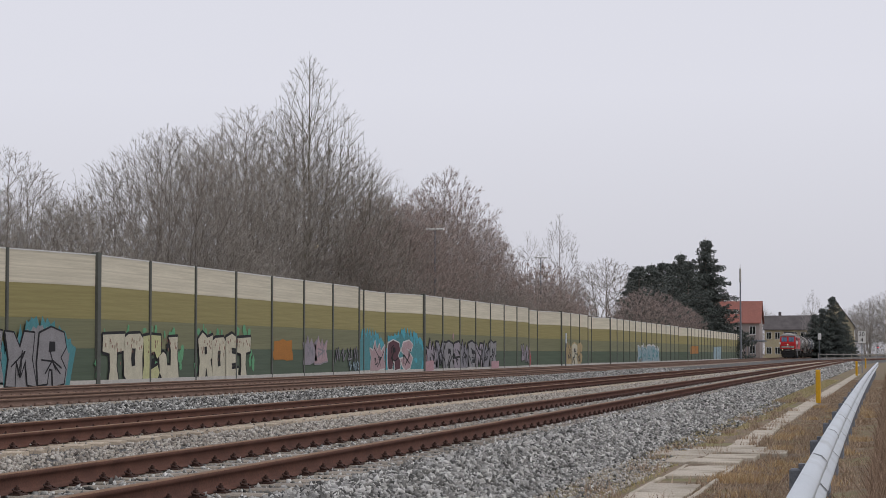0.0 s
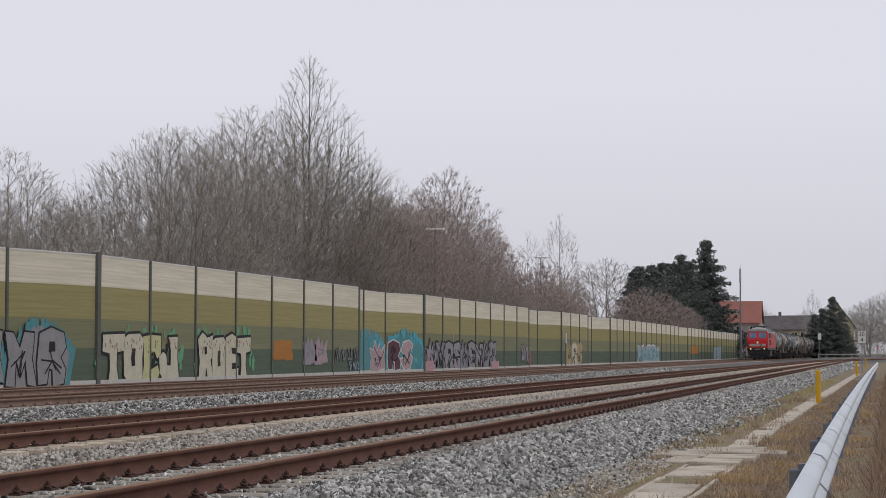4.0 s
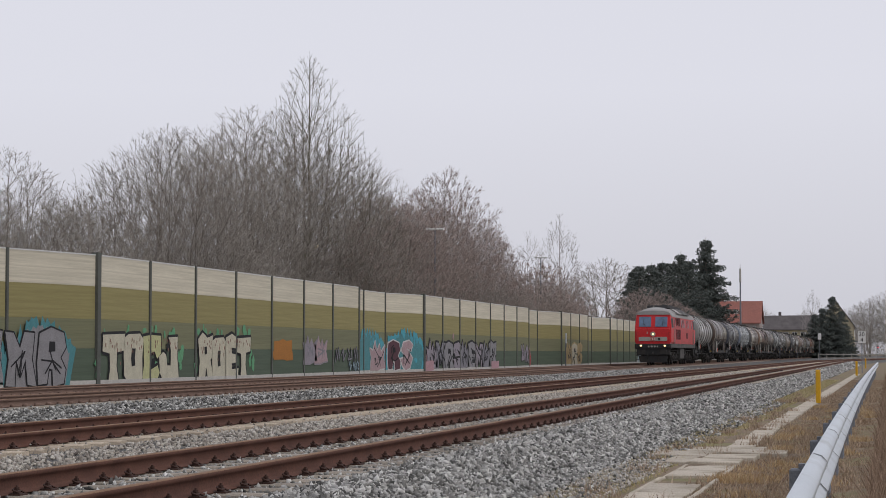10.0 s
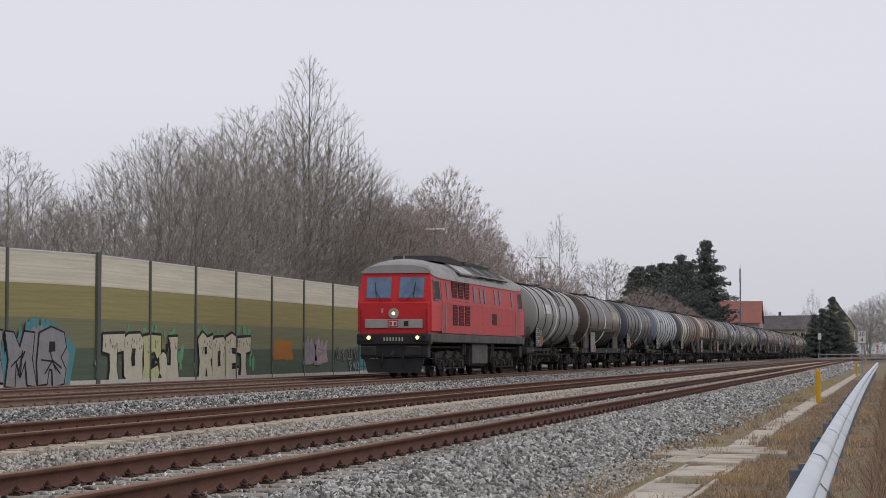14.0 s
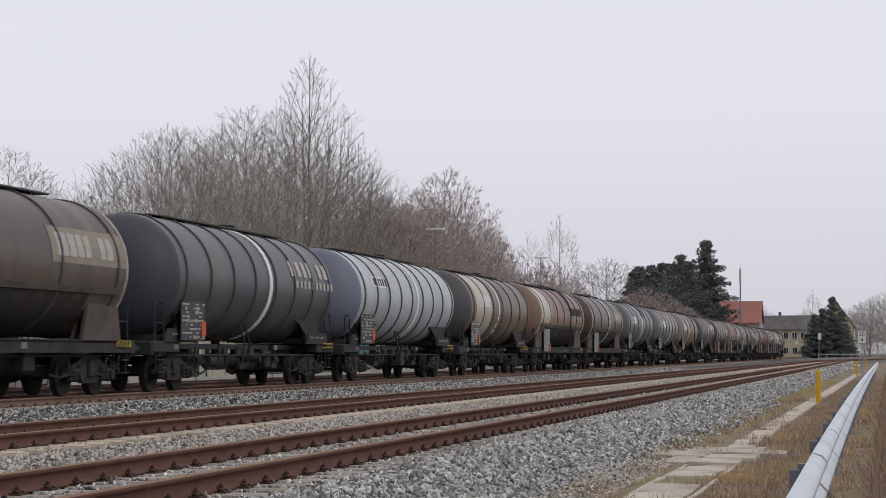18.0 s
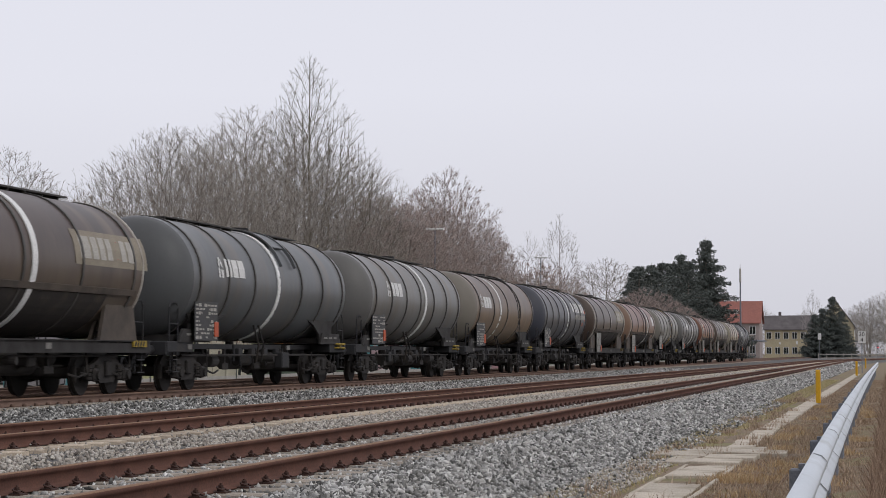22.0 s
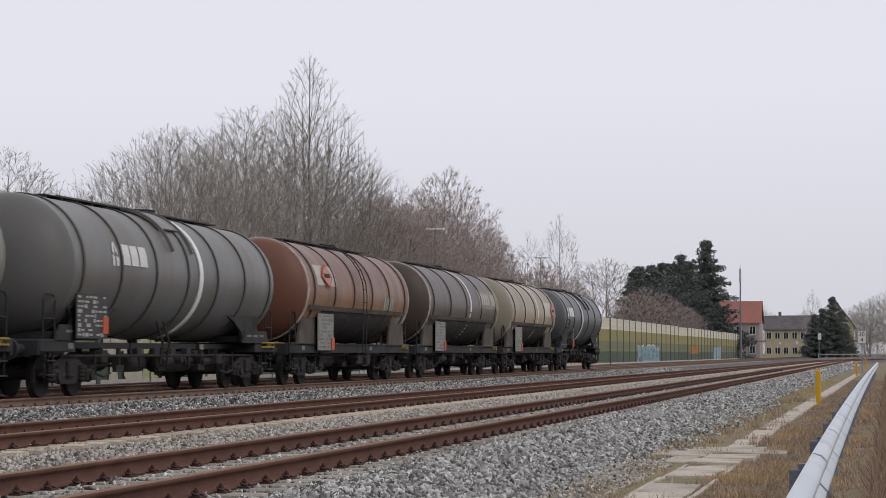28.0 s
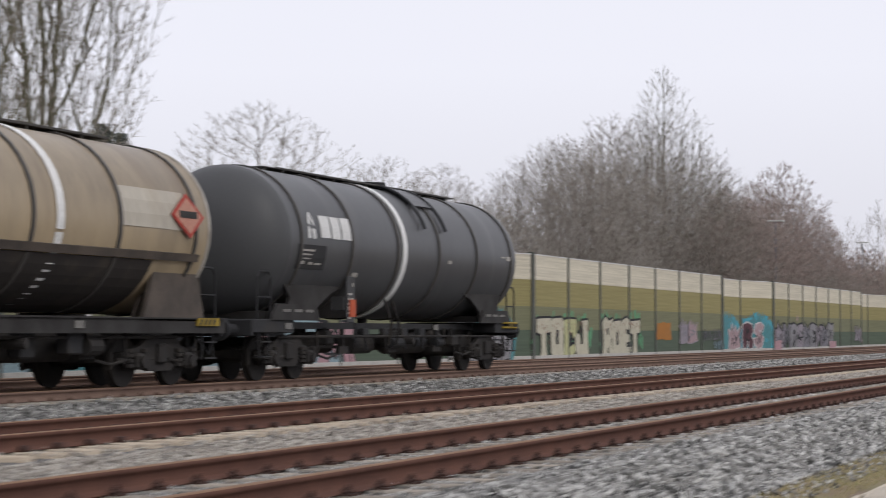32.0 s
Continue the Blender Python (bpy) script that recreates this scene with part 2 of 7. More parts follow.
LOCO_RED_DUSTY = surface("dusty_red_paint", (0.62, 0.068, 0.072), (0.54, 0.08, 0.082), rough=0.6, scale=1.0, fine=20, bump=0.05, dirt=(0.3, 0.08, 0.07), dirt_at=0.58)
LOCO_ROOF = surface("grey_roof_paint", (0.42, 0.41, 0.4), (0.32, 0.31, 0.3), rough=0.7, scale=1.0, dirt=(0.13, 0.12, 0.11), dirt_at=0.62)
LOCO_PANEL = surface("pale_roof_panel", (0.5, 0.49, 0.47), (0.42, 0.41, 0.39), rough=0.6, scale=2)
LOCO_GREY = surface("light_grey_plate", (0.42, 0.41, 0.38), (0.36, 0.35, 0.32), rough=0.6, scale=3)
WINDSCREEN = surface("windscreen_glass", (0.16, 0.24, 0.36), (0.13, 0.2, 0.31), rough=0.08, scale=1, fine=2, bump=0)
DARK_GLASS = surface("dark_window_glass", (0.03, 0.036, 0.032), rough=0.5, bump=0, spec=0.08)
LAMP = glow("lit_headlamp", (1.0, 0.74, 0.34), 1.9)
ORANGE = surface("orange_hazard_plate", (0.58, 0.1, 0.035), (0.48, 0.09, 0.03), rough=0.5, scale=5)
SIGNAL_RED = glow("red_signal_light", (1.0, 0.05, 0.05), 2.5)

# ---- ground: one sheet to the horizon, with the ballast bed on it ----
GROUND = -0.50
TRACKS = {"a": 6.187, "b": 11.183, "c": 18.811, "d": 23.244}
GAUGE = 0.7535


def bend(track, x):
    """The track's sideways place at x: the two near tracks turn off to the right far away."""
    y = TRACKS[track]
    if track in "ab" and x > 235:
        y -= (x - 235) ** 2 / 2600.0
    if track == "b":
        y -= 0.0059 * x
    return y


def make_ground():
    xs = np.concatenate([[-2500, -600, -150], np.arange(-40, 100, 1.0), np.arange(100, 420, 10), [500, 700, 1000, 1600, 3000]])
    ys = np.concatenate([[-2500, -500, -120, -40, -15], np.arange(-6, 4.6, 0.5), [10, 20, 27, 32, 40, 60, 120, 400, 2500]])
    v, rng = [], np.random.default_rng(4)
    for x in xs:
        for y in ys:
            near = -7 < y < 3.4 and -40 <= x < 100
            v.append((x, y, GROUND + (rng.uniform(-0.025, 0.025) if near else 0) + (0.06 if y < 0.3 else 0)))
    n = len(ys)
    f = [(i * n + j, i * n + j + 1, (i + 1) * n + j + 1, (i + 1) * n + j) for i in range(len(xs) - 1) for j in range(n - 1)]
    me = array_mesh("ground", np.array(v), np.array(f)[:, ::-1], True)
    tagged(link_mesh("ground", me, EARTH), "brown winter earth and short grass beside the railway", "ground", kind="structure")


make_ground()


def make_bed():
    xs = np.concatenate([np.arange(-150, -18, 6.0), np.arange(-18, 24, 1.0), np.arange(24, 240, 6.0), np.arange(240, 480, 8.0), [560, 700, 900]])
    rows = []
    for x in xs:
        off = max(0.0, (x - 235) ** 2 / 2600.0) if x > 235 else 0.0
        off = min(off, 40)
        prof = [(3.3 - off, GROUND - 0.03), (3.62 - off, GROUND), (4.5 - off, -0.21), (5.0 - off, -0.2), (7.2, -0.2), (7.6, -0.21), (9.3, -0.222), (9.9, -0.225), (12.9, -0.225), (13.4, -0.21), (15.2, -0.22), (26.3, -0.22), (26.6, GROUND - 0.02)]
        rows.append([(x, y, z) for y, z in prof])
    k = len(rows[0])
    f = [(i * k + j, (i + 1) * k + j, (i + 1) * k + j + 1, i * k + j + 1) for i in range(len(rows) - 1) for j in range(k - 1)]
    me = array_mesh("ballast_bed", np.array(rows).reshape(-1, 3), np.array(f))
    tagged(link_mesh("ballast_bed", me, BALLAST), "grey crushed-stone ballast bed under four tracks", "ballast", kind="structure")


make_bed()

SLEEPER_PHASE = (-32 % 0.6) / 0.6
STONE_V = np.array([(1, 0, 0), (-1, 0, 0), (0, 1, 0), (0, -1, 0), (0, 0, 1), (0, 0, -1)], dtype=float)
STONE_F = np.array([(0, 2, 4), (2, 1, 4), (1, 3, 4), (3, 0, 4), (2, 0, 5), (1, 2, 5), (3, 1, 5), (0, 3, 5)])


def stones(name, x0, x1, y0, y1, top, count, size, material, label, seed, power=1.0, ties=False):
    """Loose stones strewn over a strip; top(x, y) gives the surface; ties: keep off the sleepers."""
    rng = np.random.default_rng(seed)
    u = rng.random(count) ** power
    px, py = x0 + (x1 - x0) * u, rng.uniform(y0, y1, count)
    if ties:
        px = 0.6 * np.floor(px / 0.6) + 0.1 + 0.6 * SLEEPER_PHASE + 0.3 + rng.uniform(-0.19, 0.19, count)
    s = size * rng.uniform(0.55, 1.45, count) * (1 + 0.35 * u)
    ax = rng.normal(size=(count, 3))
    ax /= np.linalg.norm(ax, axis=1)[:, None]
    an = rng.uniform(0, 6.28, count)
    base = STONE_V[None] * rng.uniform(0.5, 0.85, (count, 6, 1)) + rng.uniform(-0.32, 0.32, (count, 6, 3))
    base = base * (s[:, None] * np.stack([rng.uniform(0.75, 1.3, count), rng.uniform(0.6, 1.0, count), rng.uniform(0.5, 0.85, count)], 1))[:, None, :]
    c, sn = np.cos(an)[:, None, None], np.sin(an)[:, None, None]
    a3 = np.repeat(ax[:, None, :], 6, 1)
    rot = base * c + np.cross(a3, base) * sn + a3 * (a3 * base).sum(-1, keepdims=True) * (1 - c)
    z = np.array([top(x, y) for x, y in zip(px, py)])
    v = rot + np.stack([px, py, z + s * rng.uniform(-0.1, 0.5, count)], 1)[:, None, :]
    f = (STONE_F[None] + 6 * np.arange(count)[:, None, None]).reshape(-1, 3)
    me = array_mesh(name, v.reshape(-1, 3), f)
    return tagged(link_mesh(name, me, material), label, "ballast", kind="stuff")


def shoulder(x, y):
    return -0.205 if y > 4.5 else max(GROUND, -0.20 - (4.5 - y) * 0.345)


stones("ballast_stones", -13, 13, 3.5, 4.85, shoulder, 36000, 0.042, STONES, "loose grey stones on the ballast nearest the tripod", 9)
stones("ballast_stones", 13, 42, 3.5, 4.85, shoulder, 56000, 0.042, STONES, "loose grey crushed stones on the near ballast shoulder", 1, 1.2)
stones("ballast_stones", 42, 130, 3.5, 4.85, shoulder, 24000, 0.055, STONES, "loose grey crushed stones on the far ballast shoulder", 2, 1.4)
stones("ballast_stones", 130, 245, 3.5, 4.85, shoulder, 11000, 0.1, STONES, "grey crushed stones of the distant ballast shoulder", 21, 1.3)
stones("ballast_stones", -13, 75, 4.85, 7.3, lambda x, y: -0.203, 44000, 0.032, STONES, "loose stones between the sleepers of the near track", 3, 1.3, True)
stones("ballast_stones", -6, 130, 7.3, 9.6, lambda x, y: -0.216, 44000, 0.038, STONES_TAN, "dusty tan stones between two tracks", 5, 1.4)
stones("ballast_stones", 0, 110, 9.85, 13.0, lambda x, y: -0.22, 26000, 0.034, STONES_TAN, "dusty stones between pale sleepers", 6, 1.4, True)
stones("ballast_stones", 0, 110, 9.5, 13.0, lambda x, y: -0.175, 3000, 0.03, STONES_TAN, "stray stones lying on the pale sleepers", 23, 1.4)
stones("ballast_stones", 4, 150, 13.0, 17.8, lambda x, y: -0.205, 26000, 0.048, STONES, "light grey stones beside the third track", 7, 1.3)
stones("ballast_stones", -8, 60, 2.95, 3.7, lambda x, y: GROUND + 0.01, 3800, 0.035, STONES, "scattered stones at the foot of the ballast", 8, 1.0)
stones("ballast_stones", 17, 27, 2.8, 3.5, lambda x, y: GROUND + 0.005, 2600, 0.026, STONES_TAN, "patch of fine dusty gravel in the grass", 22, 1.0)

# ---- tracks ----
RAIL_SECTION = [(-0.072, -0.172), (0.072, -0.172), (0.072, -0.160), (0.018, -0.145), (0.009, -0.13), (0.009, -0.05), (0.034, -0.04), (0.036, -0.008), (0.028, 0.0), (-0.028, 0.0), (-0.036, -0.008), (-0.034, -0.04), (-0.009, -0.05), (-0.009, -0.13), (-0.018, -0.145), (-0.072, -0.160)]


def rail_mesh(track, side, x0, x1):
    xs = [x0] + [x for x in np.arange(-140, 900, 10.0) if x0 < x < x1] + [x1]
    k = len(RAIL_SECTION)
    v = [(x, bend(track, x) + side * GAUGE + y, z) for x in xs for y, z in RAIL_SECTION]
    f = [(i * k + j, i * k + (j + 1) % k, (i + 1) * k + (j + 1) % k, (i + 1) * k + j) for i in range(len(xs) - 1) for j in range(k)]
    me = array_mesh("rail", np.array(v), np.array(f)[:, ::-1])
    me.materials.append(RAIL_RUST if track in "ab" else RAIL_MAIN)
    me.materials.append(RAIL_TOP)
    idx = np.zeros(len(f), dtype=np.int32)
    idx[[i for i in range(len(f)) if i % k in (7, 8, 9)]] = 1
    me.polygons.foreach_set("material_index", idx)
    return me


def sleeper_bm():
    bm = bmesh.new()
    prism(bm, [(-0.13, -0.08), (0.13, -0.08), (0.11, 0.075), (0.09, 0.09), (-0.09, 0.09), (-0.11, 0.075)], "y", -1.3, 1.3)
    return bm


def clip_bm():
    """A ribbed base plate with its spring clamp and bolt."""
    bm = bmesh.new()
    box(bm, (0, 0, 0.006), (0.15, 0.12, 0.016))
    box(bm, (0, -0.005, 0.024), (0.06, 0.05, 0.03), bevel=0.006)
    rod(bm, (0, -0.005, 0.03), (0, -0.005, 0.078), 0.012, seg=6)
    rod(bm, (0, -0.005, 0.045), (0, -0.005, 0.064), 0.022, seg=6)
    tube(bm, [(-0.045, 0.04, 0.02), (-0.05, -0.02, 0.042), (0, -0.04, 0.046), (0.05, -0.02, 0.042), (0.045, 0.04, 0.02)], 0.008, 5)
    return bm


def flat_mesh_of(bm, name, mat):
    me = bpy.data.meshes.new(name)
    bm.to_mesh(me)
    bm.free()
    me.materials.append(mat)
    return me


SLEEPER_ME = flat_mesh_of(sleeper_bm(), "sleeper", SLEEPER)
SLEEPER_PALE_ME = flat_mesh_of(sleeper_bm(), "sleeper", SLEEPER_LIGHT)
CLIP_ME = flat_mesh_of(clip_bm(), "rail_clip", CLIP)
bm = bmesh.new()
prism(bm, [(-0.06, 0), (0.06, 0), (0.025, 0.062), (-0.025, 0.062)], "y", -0.045, 0.045)
CLIP_FAR_ME = flat_mesh_of(bm, "rail_clip", CLIP)


def joined(name, source, poses, mat):
    """Many copies of a small mesh in one."""
    nv = np.array([v.co[:] for v in source.vertices])
    tri = []
    for p in source.polygons:
        vs = list(p.vertices)
        tri += [(vs[0], vs[i], vs[i + 1]) for i in range(1, len(vs) - 1)]
    tri = np.array(tri)
    vv, ff = [], []
    for i, (x, y, z, flip) in enumerate(poses):
        w = nv * (1, -1 if flip else 1, 1) + (x, y, z)
        vv.append(w)
        ff.append((tri[:, ::-1] if flip else tri) + i * len(nv))
    me = array_mesh(name, np.concatenate(vv), np.concatenate(ff))
    me.materials.append(mat)
    return me


def make_track(track, label, near, far, pale):
    t = empty("railway_track", pose(0, 0, 0))
    tagged(t, label, "railway track", group="railway tracks", kind="structure")
    for side in (-1, 1):
        ob = new("rail", rail_mesh(track, side, -120, 520 if track in "ab" else 850))
        ob.parent = t
    me = SLEEPER_PALE_ME if pale else SLEEPER_ME
    xs_all = np.arange(-32, 330, 0.6) + 0.1
    for x in [x for x in xs_all if near[0] < x < near[1]]:
        s = new("sleeper", me)
        s.parent = t
        s.location = (x, bend(track, x), -0.262)
        for side, out in itertools.product((-1, 1), (-1, 1)):
            c = new("rail_clip", CLIP_ME)
            c.parent = s
            c.location = (0, side * GAUGE + out * 0.115, 0.09)
            c.rotation_euler = (0, 0, math.pi if out < 0 else 0)
    rest = [x for x in xs_all if not near[0] < x < near[1] and x < far]
    ob = new("sleepers", joined("sleepers", me, [(x, bend(track, x), -0.262, False) for x in rest], SLEEPER_LIGHT if pale else SLEEPER))
    ob.parent = t
    tagged(ob, kind="stuff")
    clips = [(x, bend(track, x) + side * GAUGE + out * 0.115, -0.172, False) for x in rest if x < 130 for side in (-1, 1) for out in (-1, 1)]
    ob = new("rail_clips", joined("rail_clips", CLIP_FAR_ME, clips, CLIP if track in "ab" else RAIL_MAIN))
    ob.parent = t
    tagged(ob, kind="stuff")


make_track("a", "rusty near track with grey sleepers and screwed clamps", (-8, 46), 300, False)
make_track("b", "rusty second track with pale sleepers", (8, 32), 300, True)
make_track("c", "brown main-line track that the freight train runs on", (0, 0.05), 300, False)
make_track("d", "far track along the noise barrier", (0, 0.05), 300, False)

# ---- noise barrier ----
WALL_TOP, BANDS = 4.35, [(-0.6, 0.02, WALL_BASE, "plinth"), (0.02, 1.12, WALL_DARK, "board"), (1.12, 2.14, WALL_MOSS, "board"), (2.14, 3.28, WALL_OLIVE, "board"), (3.28, 4.35, WALL_CREAM, "board")]
WY = 27.0


def wall_bays():
    """The line of the wall: straight runs, with set-back bays and slanting bays at the escape gaps."""
    runs = [(-75, 55, 0), (55, 60.2, 1), (60.2, 65.2, 2), (65.2, 100.2, 0), (100.4, 110, 1), (110, 115, 2), (115, 150, 0), (150.2, 160, 1), (160, 165.4, 2), (165.4, 180.4, 0), (180.6, 190, 1), (190, 195.2, 2), (195.2, 260, 0), (260.2, 267, 1), (267, 272, 2), (272, 372, 0)]
    for a, b, k in runs:
        n = max(1, round((b - a) / 5.0))
        for i in range(n):
            x0, x1 = a + (b - a) * i / n, a + (b - a) * (i + 1) / n
            yield x0, WY + (1.1 if k else 0), x1, WY + (1.1 if k == 1 else 0)


def board_mesh(length, z0, z1, mat, thick):
    bm = bmesh.new()
    h = z1 - z0
    n = max(1, round(h / 0.27)) if thick < 0.2 else 1
    prof = [(thick / 2, z0 + 0.002)]
    for i in range(n):
        a, b = z0 + h * i / n, z0 + h * (i + 1) / n
        prof = prof + [(-thick / 2 + 0.003, a + 0.001), (-thick / 2, a + 0.006), (-thick / 2, b - 0.006), (-thick / 2 + 0.003, b - 0.001)]
    prof.append((thick / 2, z1 - 0.002))
    prism(bm, prof[::-1], "x", 0.0, length)
    return flat_mesh_of(bm, "board", mat)


def make_wall():
    wall = empty("noise_barrier")
    tagged(wall, "tall noise barrier of cream, olive and dark green boards between steel posts", "noise barrier", kind="structure")
    cache = {}
    bm = bmesh.new()
    box(bm, (0, 0, WALL_TOP / 2 - 0.28), (0.18, 0.2, WALL_TOP + 0.66))
    box(bm, (0, -0.105, WALL_TOP / 2 - 0.28), (0.16, 0.012, WALL_TOP + 0.66))
    post_me = flat_mesh_of(bm, "post", WALL_POST)
    bm = bmesh.new()
    box(bm, (0, 0, WALL_TOP / 2 - 0.25), (0.3, 0.26, WALL_TOP + 0.72))
    thick_me = flat_mesh_of(bm, "post", WALL_POST)
    last, slanted = None, False
    for x0, y0, x1, y1 in wall_bays():
        d = math.hypot(x1 - x0, y1 - y0)
        ang = math.atan2(y1 - y0, x1 - x0)
        for z0, z1, mat, nm in BANDS:
            key = (round(d, 2), z0)
            if key not in cache:
                cache[key] = board_mesh(d - 0.02, z0, z1, mat, 0.22 if nm == "plinth" else 0.12)
            ob = new(nm, cache[key])
            ob.parent = wall
            ob.location, ob.rotation_euler = (x0 + 0.01 * math.cos(ang), y0, 0), (0, 0, ang)
        ends = [(x0, y0)] if last and math.hypot(last[0] - x0, last[1] - y0) < 0.1 else [last, (x0, y0)] if last else [(x0, y0)]
        for p in ends:
            ob = new("post", thick_me if slanted and p == (x0, y0) else post_me)
            ob.parent = wall
            ob.location = (p[0], p[1], 0)
        last, slanted = (x1, y1), abs(y1 - y0) > 0.5
        # added white strip that paints the bright highlight along the wall's upper edge
        cap = (round(d, 2), "cap")
        if cap not in cache:
            bm = bmesh.new()
            box(bm, (d / 2, 0, WALL_TOP + 0.022), (d - 0.02, 0.15, 0.044))
            cache[cap] = flat_mesh_of(bm, "coping", WHITE)
        ob = new("coping", cache[cap])
        ob.parent = wall
        ob.location, ob.rotation_euler = (x0, y0, 0), (0, 0, ang)
    return wall


wall = make_wall()

# ---- painted graffiti on the barrier: fat strokes with dark outlines, lying on the boards ----
PAINT = {k: surface("spray_" + k, c, [v * 0.8 for v in c], rough=0.7, scale=3, fine=30, bump=0.03) for k, c in {
    "silver": (0.32, 0.31, 0.325), "teal": (0.1, 0.3, 0.33), "cream": (0.66, 0.62, 0.48), "sepia": (0.3, 0.15, 0.12), "ink": (0.025, 0.025, 0.028), "mint": (0.16, 0.42, 0.22),
    "orange": (0.48, 0.2, 0.04), "lilac": (0.36, 0.32, 0.36), "blue": (0.1, 0.42, 0.52), "plum": (0.13, 0.06, 0.075), "pink": (0.55, 0.33, 0.36), "grey": (0.27, 0.26, 0.29),
    "lemon": (0.6, 0.6, 0.32), "rose": (0.5, 0.36, 0.38), "white": (0.7, 0.68, 0.68), "sky": (0.33, 0.45, 0.5), "red": (0.4, 0.07, 0.07), "ochre": (0.5, 0.38, 0.2)}.items()}
GLYPHS = [
    [[(0.1, 0), (0.12, 1)], [(0.12, 0.95), (0.85, 0.85), (0.8, 0.5), (0.15, 0.45)]],
    [[(0.15, 0.1), (0.1, 0.9), (0.8, 0.95), (0.85, 0.1), (0.15, 0.08)]],
    [[(0.85, 0.9), (0.2, 0.95), (0.15, 0.05), (0.8, 0.1)], [(0.2, 0.5), (0.6, 0.5)]],
    [[(0.12, 0.95), (0.15, 0.1), (0.8, 0.05), (0.88, 0.95)]],
    [[(0.1, 0), (0.12, 1), (0.8, 0.9), (0.75, 0.55), (0.15, 0.5), (0.85, 0)]],
    [[(0.1, 0), (0.15, 0.95), (0.5, 0.4), (0.85, 0.98), (0.9, 0)]],
    [[(0.85, 0.9), (0.2, 0.9), (0.25, 0.55), (0.8, 0.45), (0.75, 0.08), (0.1, 0.1)]],
    [[(0.5, 0), (0.5, 1)], [(0.05, 0.95), (0.95, 0.9)]],
    [[(0.2, 0), (0.22, 0.95), (0.92, 0.92)]],
    [[(0.1, 0), (0.3, 0.9), (0.5, 0.2), (0.72, 1), (0.92, 0.1)]],
    [[(0.2, 0.05), (0.08, 0.6), (0.5, 0.95), (0.86, 0.6), (0.5, 0.32), (0.84, 0.02)]],
    [[(0.05, 0.5), (0.4, 0.92), (0.46, 0.08), (0.95, 0.62)]],
    [[(0.1, 0.92), (0.52, 0.5), (0.18, 0.1), (0.9, 0.2), (0.7, 0.96)]],
]


def stroke(bm, pts, w, depth):
    """A fat flat stroke with round joints, in the plane x, z."""
    depth -= 0.00025 * (len(bm.faces) % 40)
    for a, b in zip(pts, pts[1:]):
        depth -= 0.00025
        a, b = Vector((a[0], 0, a[1])), Vector((b[0], 0, b[1]))
        d = (b - a)
        s = Vector((-d.z, 0, d.x)).normalized() * (w / 2)
        bm.faces.new([bm.verts.new(p + Vector((0, depth, 0))) for p in (a + s, b + s, b - s, a - s)])
    for p in pts:
        depth -= 0.00025
        bm.faces.new([bm.verts.new((p[0] + w / 2 * math.cos(t), depth, p[1] + w / 2 * math.sin(t))) for t in np.linspace(0, 2 * math.pi, 11)[:-1]])


def splash(bm, cx, cz, rx, rz, depth, rng, n=18):
    depth -= 0.00025 * (len(bm.faces) % 40)
    bm.faces.new([bm.verts.new((cx + rx * k * math.cos(t), depth, cz + rz * k * math.sin(t))) for t, k in ((t, rng.uniform(0.65, 1.15)) for t in np.linspace(0, 2 * math.pi, n + 1)[:-1])])


def painted(name, bm, mat, parent):
    bmesh.ops.recalc_face_normals(bm, faces=bm.faces[:])
    return part(name, bm, PAINT[mat], parent)


def graffiti(origin, angle, length, z0, z1, glyphs, fill, line, halo, seed, label, weight=0.2, drops=0, inner=None, splashes=None):
    """A piece of sprayed lettering, length metres long from origin along the wall."""
    rng = random.Random(seed)
    top = empty("graffiti", pose(origin[0], origin[1], 0, 0, 0, math.degrees(angle)))
    tagged(top, label, "graffiti", group="graffiti on the barrier")
    n = len(glyphs)
    step = length / n
    for i, g in enumerate(glyphs):
        w = step * weight
        tilt = rng.uniform(-0.06, 0.06)
        dz = rng.uniform(-0.05, 0.05) * (z1 - z0)
        lay = [bmesh.new() for _ in range(4)]
        for pts in GLYPHS[g]:
            p = [(i * step + step * (0.07 + 0.86 * (x + tilt * z)), z0 + dz + (z1 - z0) * (0.08 + 0.84 * z)) for x, z in pts]
            if halo:
                stroke(lay[0], p, w * (2.7 if halo == "blue" else 1.75), -0.004)
            stroke(lay[1], p, w + max(0.05, w * 0.34), -0.018)
            stroke(lay[2], p, w, -0.032)
            if inner:
                for _ in range(5):
                    k = rng.randrange(len(p) - 1)
                    t = rng.random()
                    q = [p[k][m] * (1 - t) + p[k + 1][m] * t for m in (0, 1)]
                    splash(lay[3], q[0] + rng.uniform(-w, w) * 0.35, q[1] + rng.uniform(-w, w) * 0.35, 0.06, 0.11, -0.046, rng, 6)
        letter = painted("letter", lay[2], fill, top)
        for nm, k, mat in (("halo", 0, halo), ("outline", 1, line), ("speckle", 3, inner)):
            if mat and len(lay[k].faces):
                ob = painted(nm, lay[k], mat, letter)
                if nm == "speckle":
                    tagged(ob, kind="stuff")
            else:
                lay[k].free()
    for _ in range(drops):
        bm = bmesh.new()
        splash(bm, rng.uniform(-0.3, length + 0.3), z0 + (z1 - z0) * rng.choice((rng.uniform(0.92, 1.12), rng.uniform(0.15, 0.75))), rng.uniform(0.16, 0.45), rng.uniform(0.12, 0.34), -0.002 - 0.0004 * _, rng)
        painted("splash", bm, splashes or halo or fill, top)
    return top


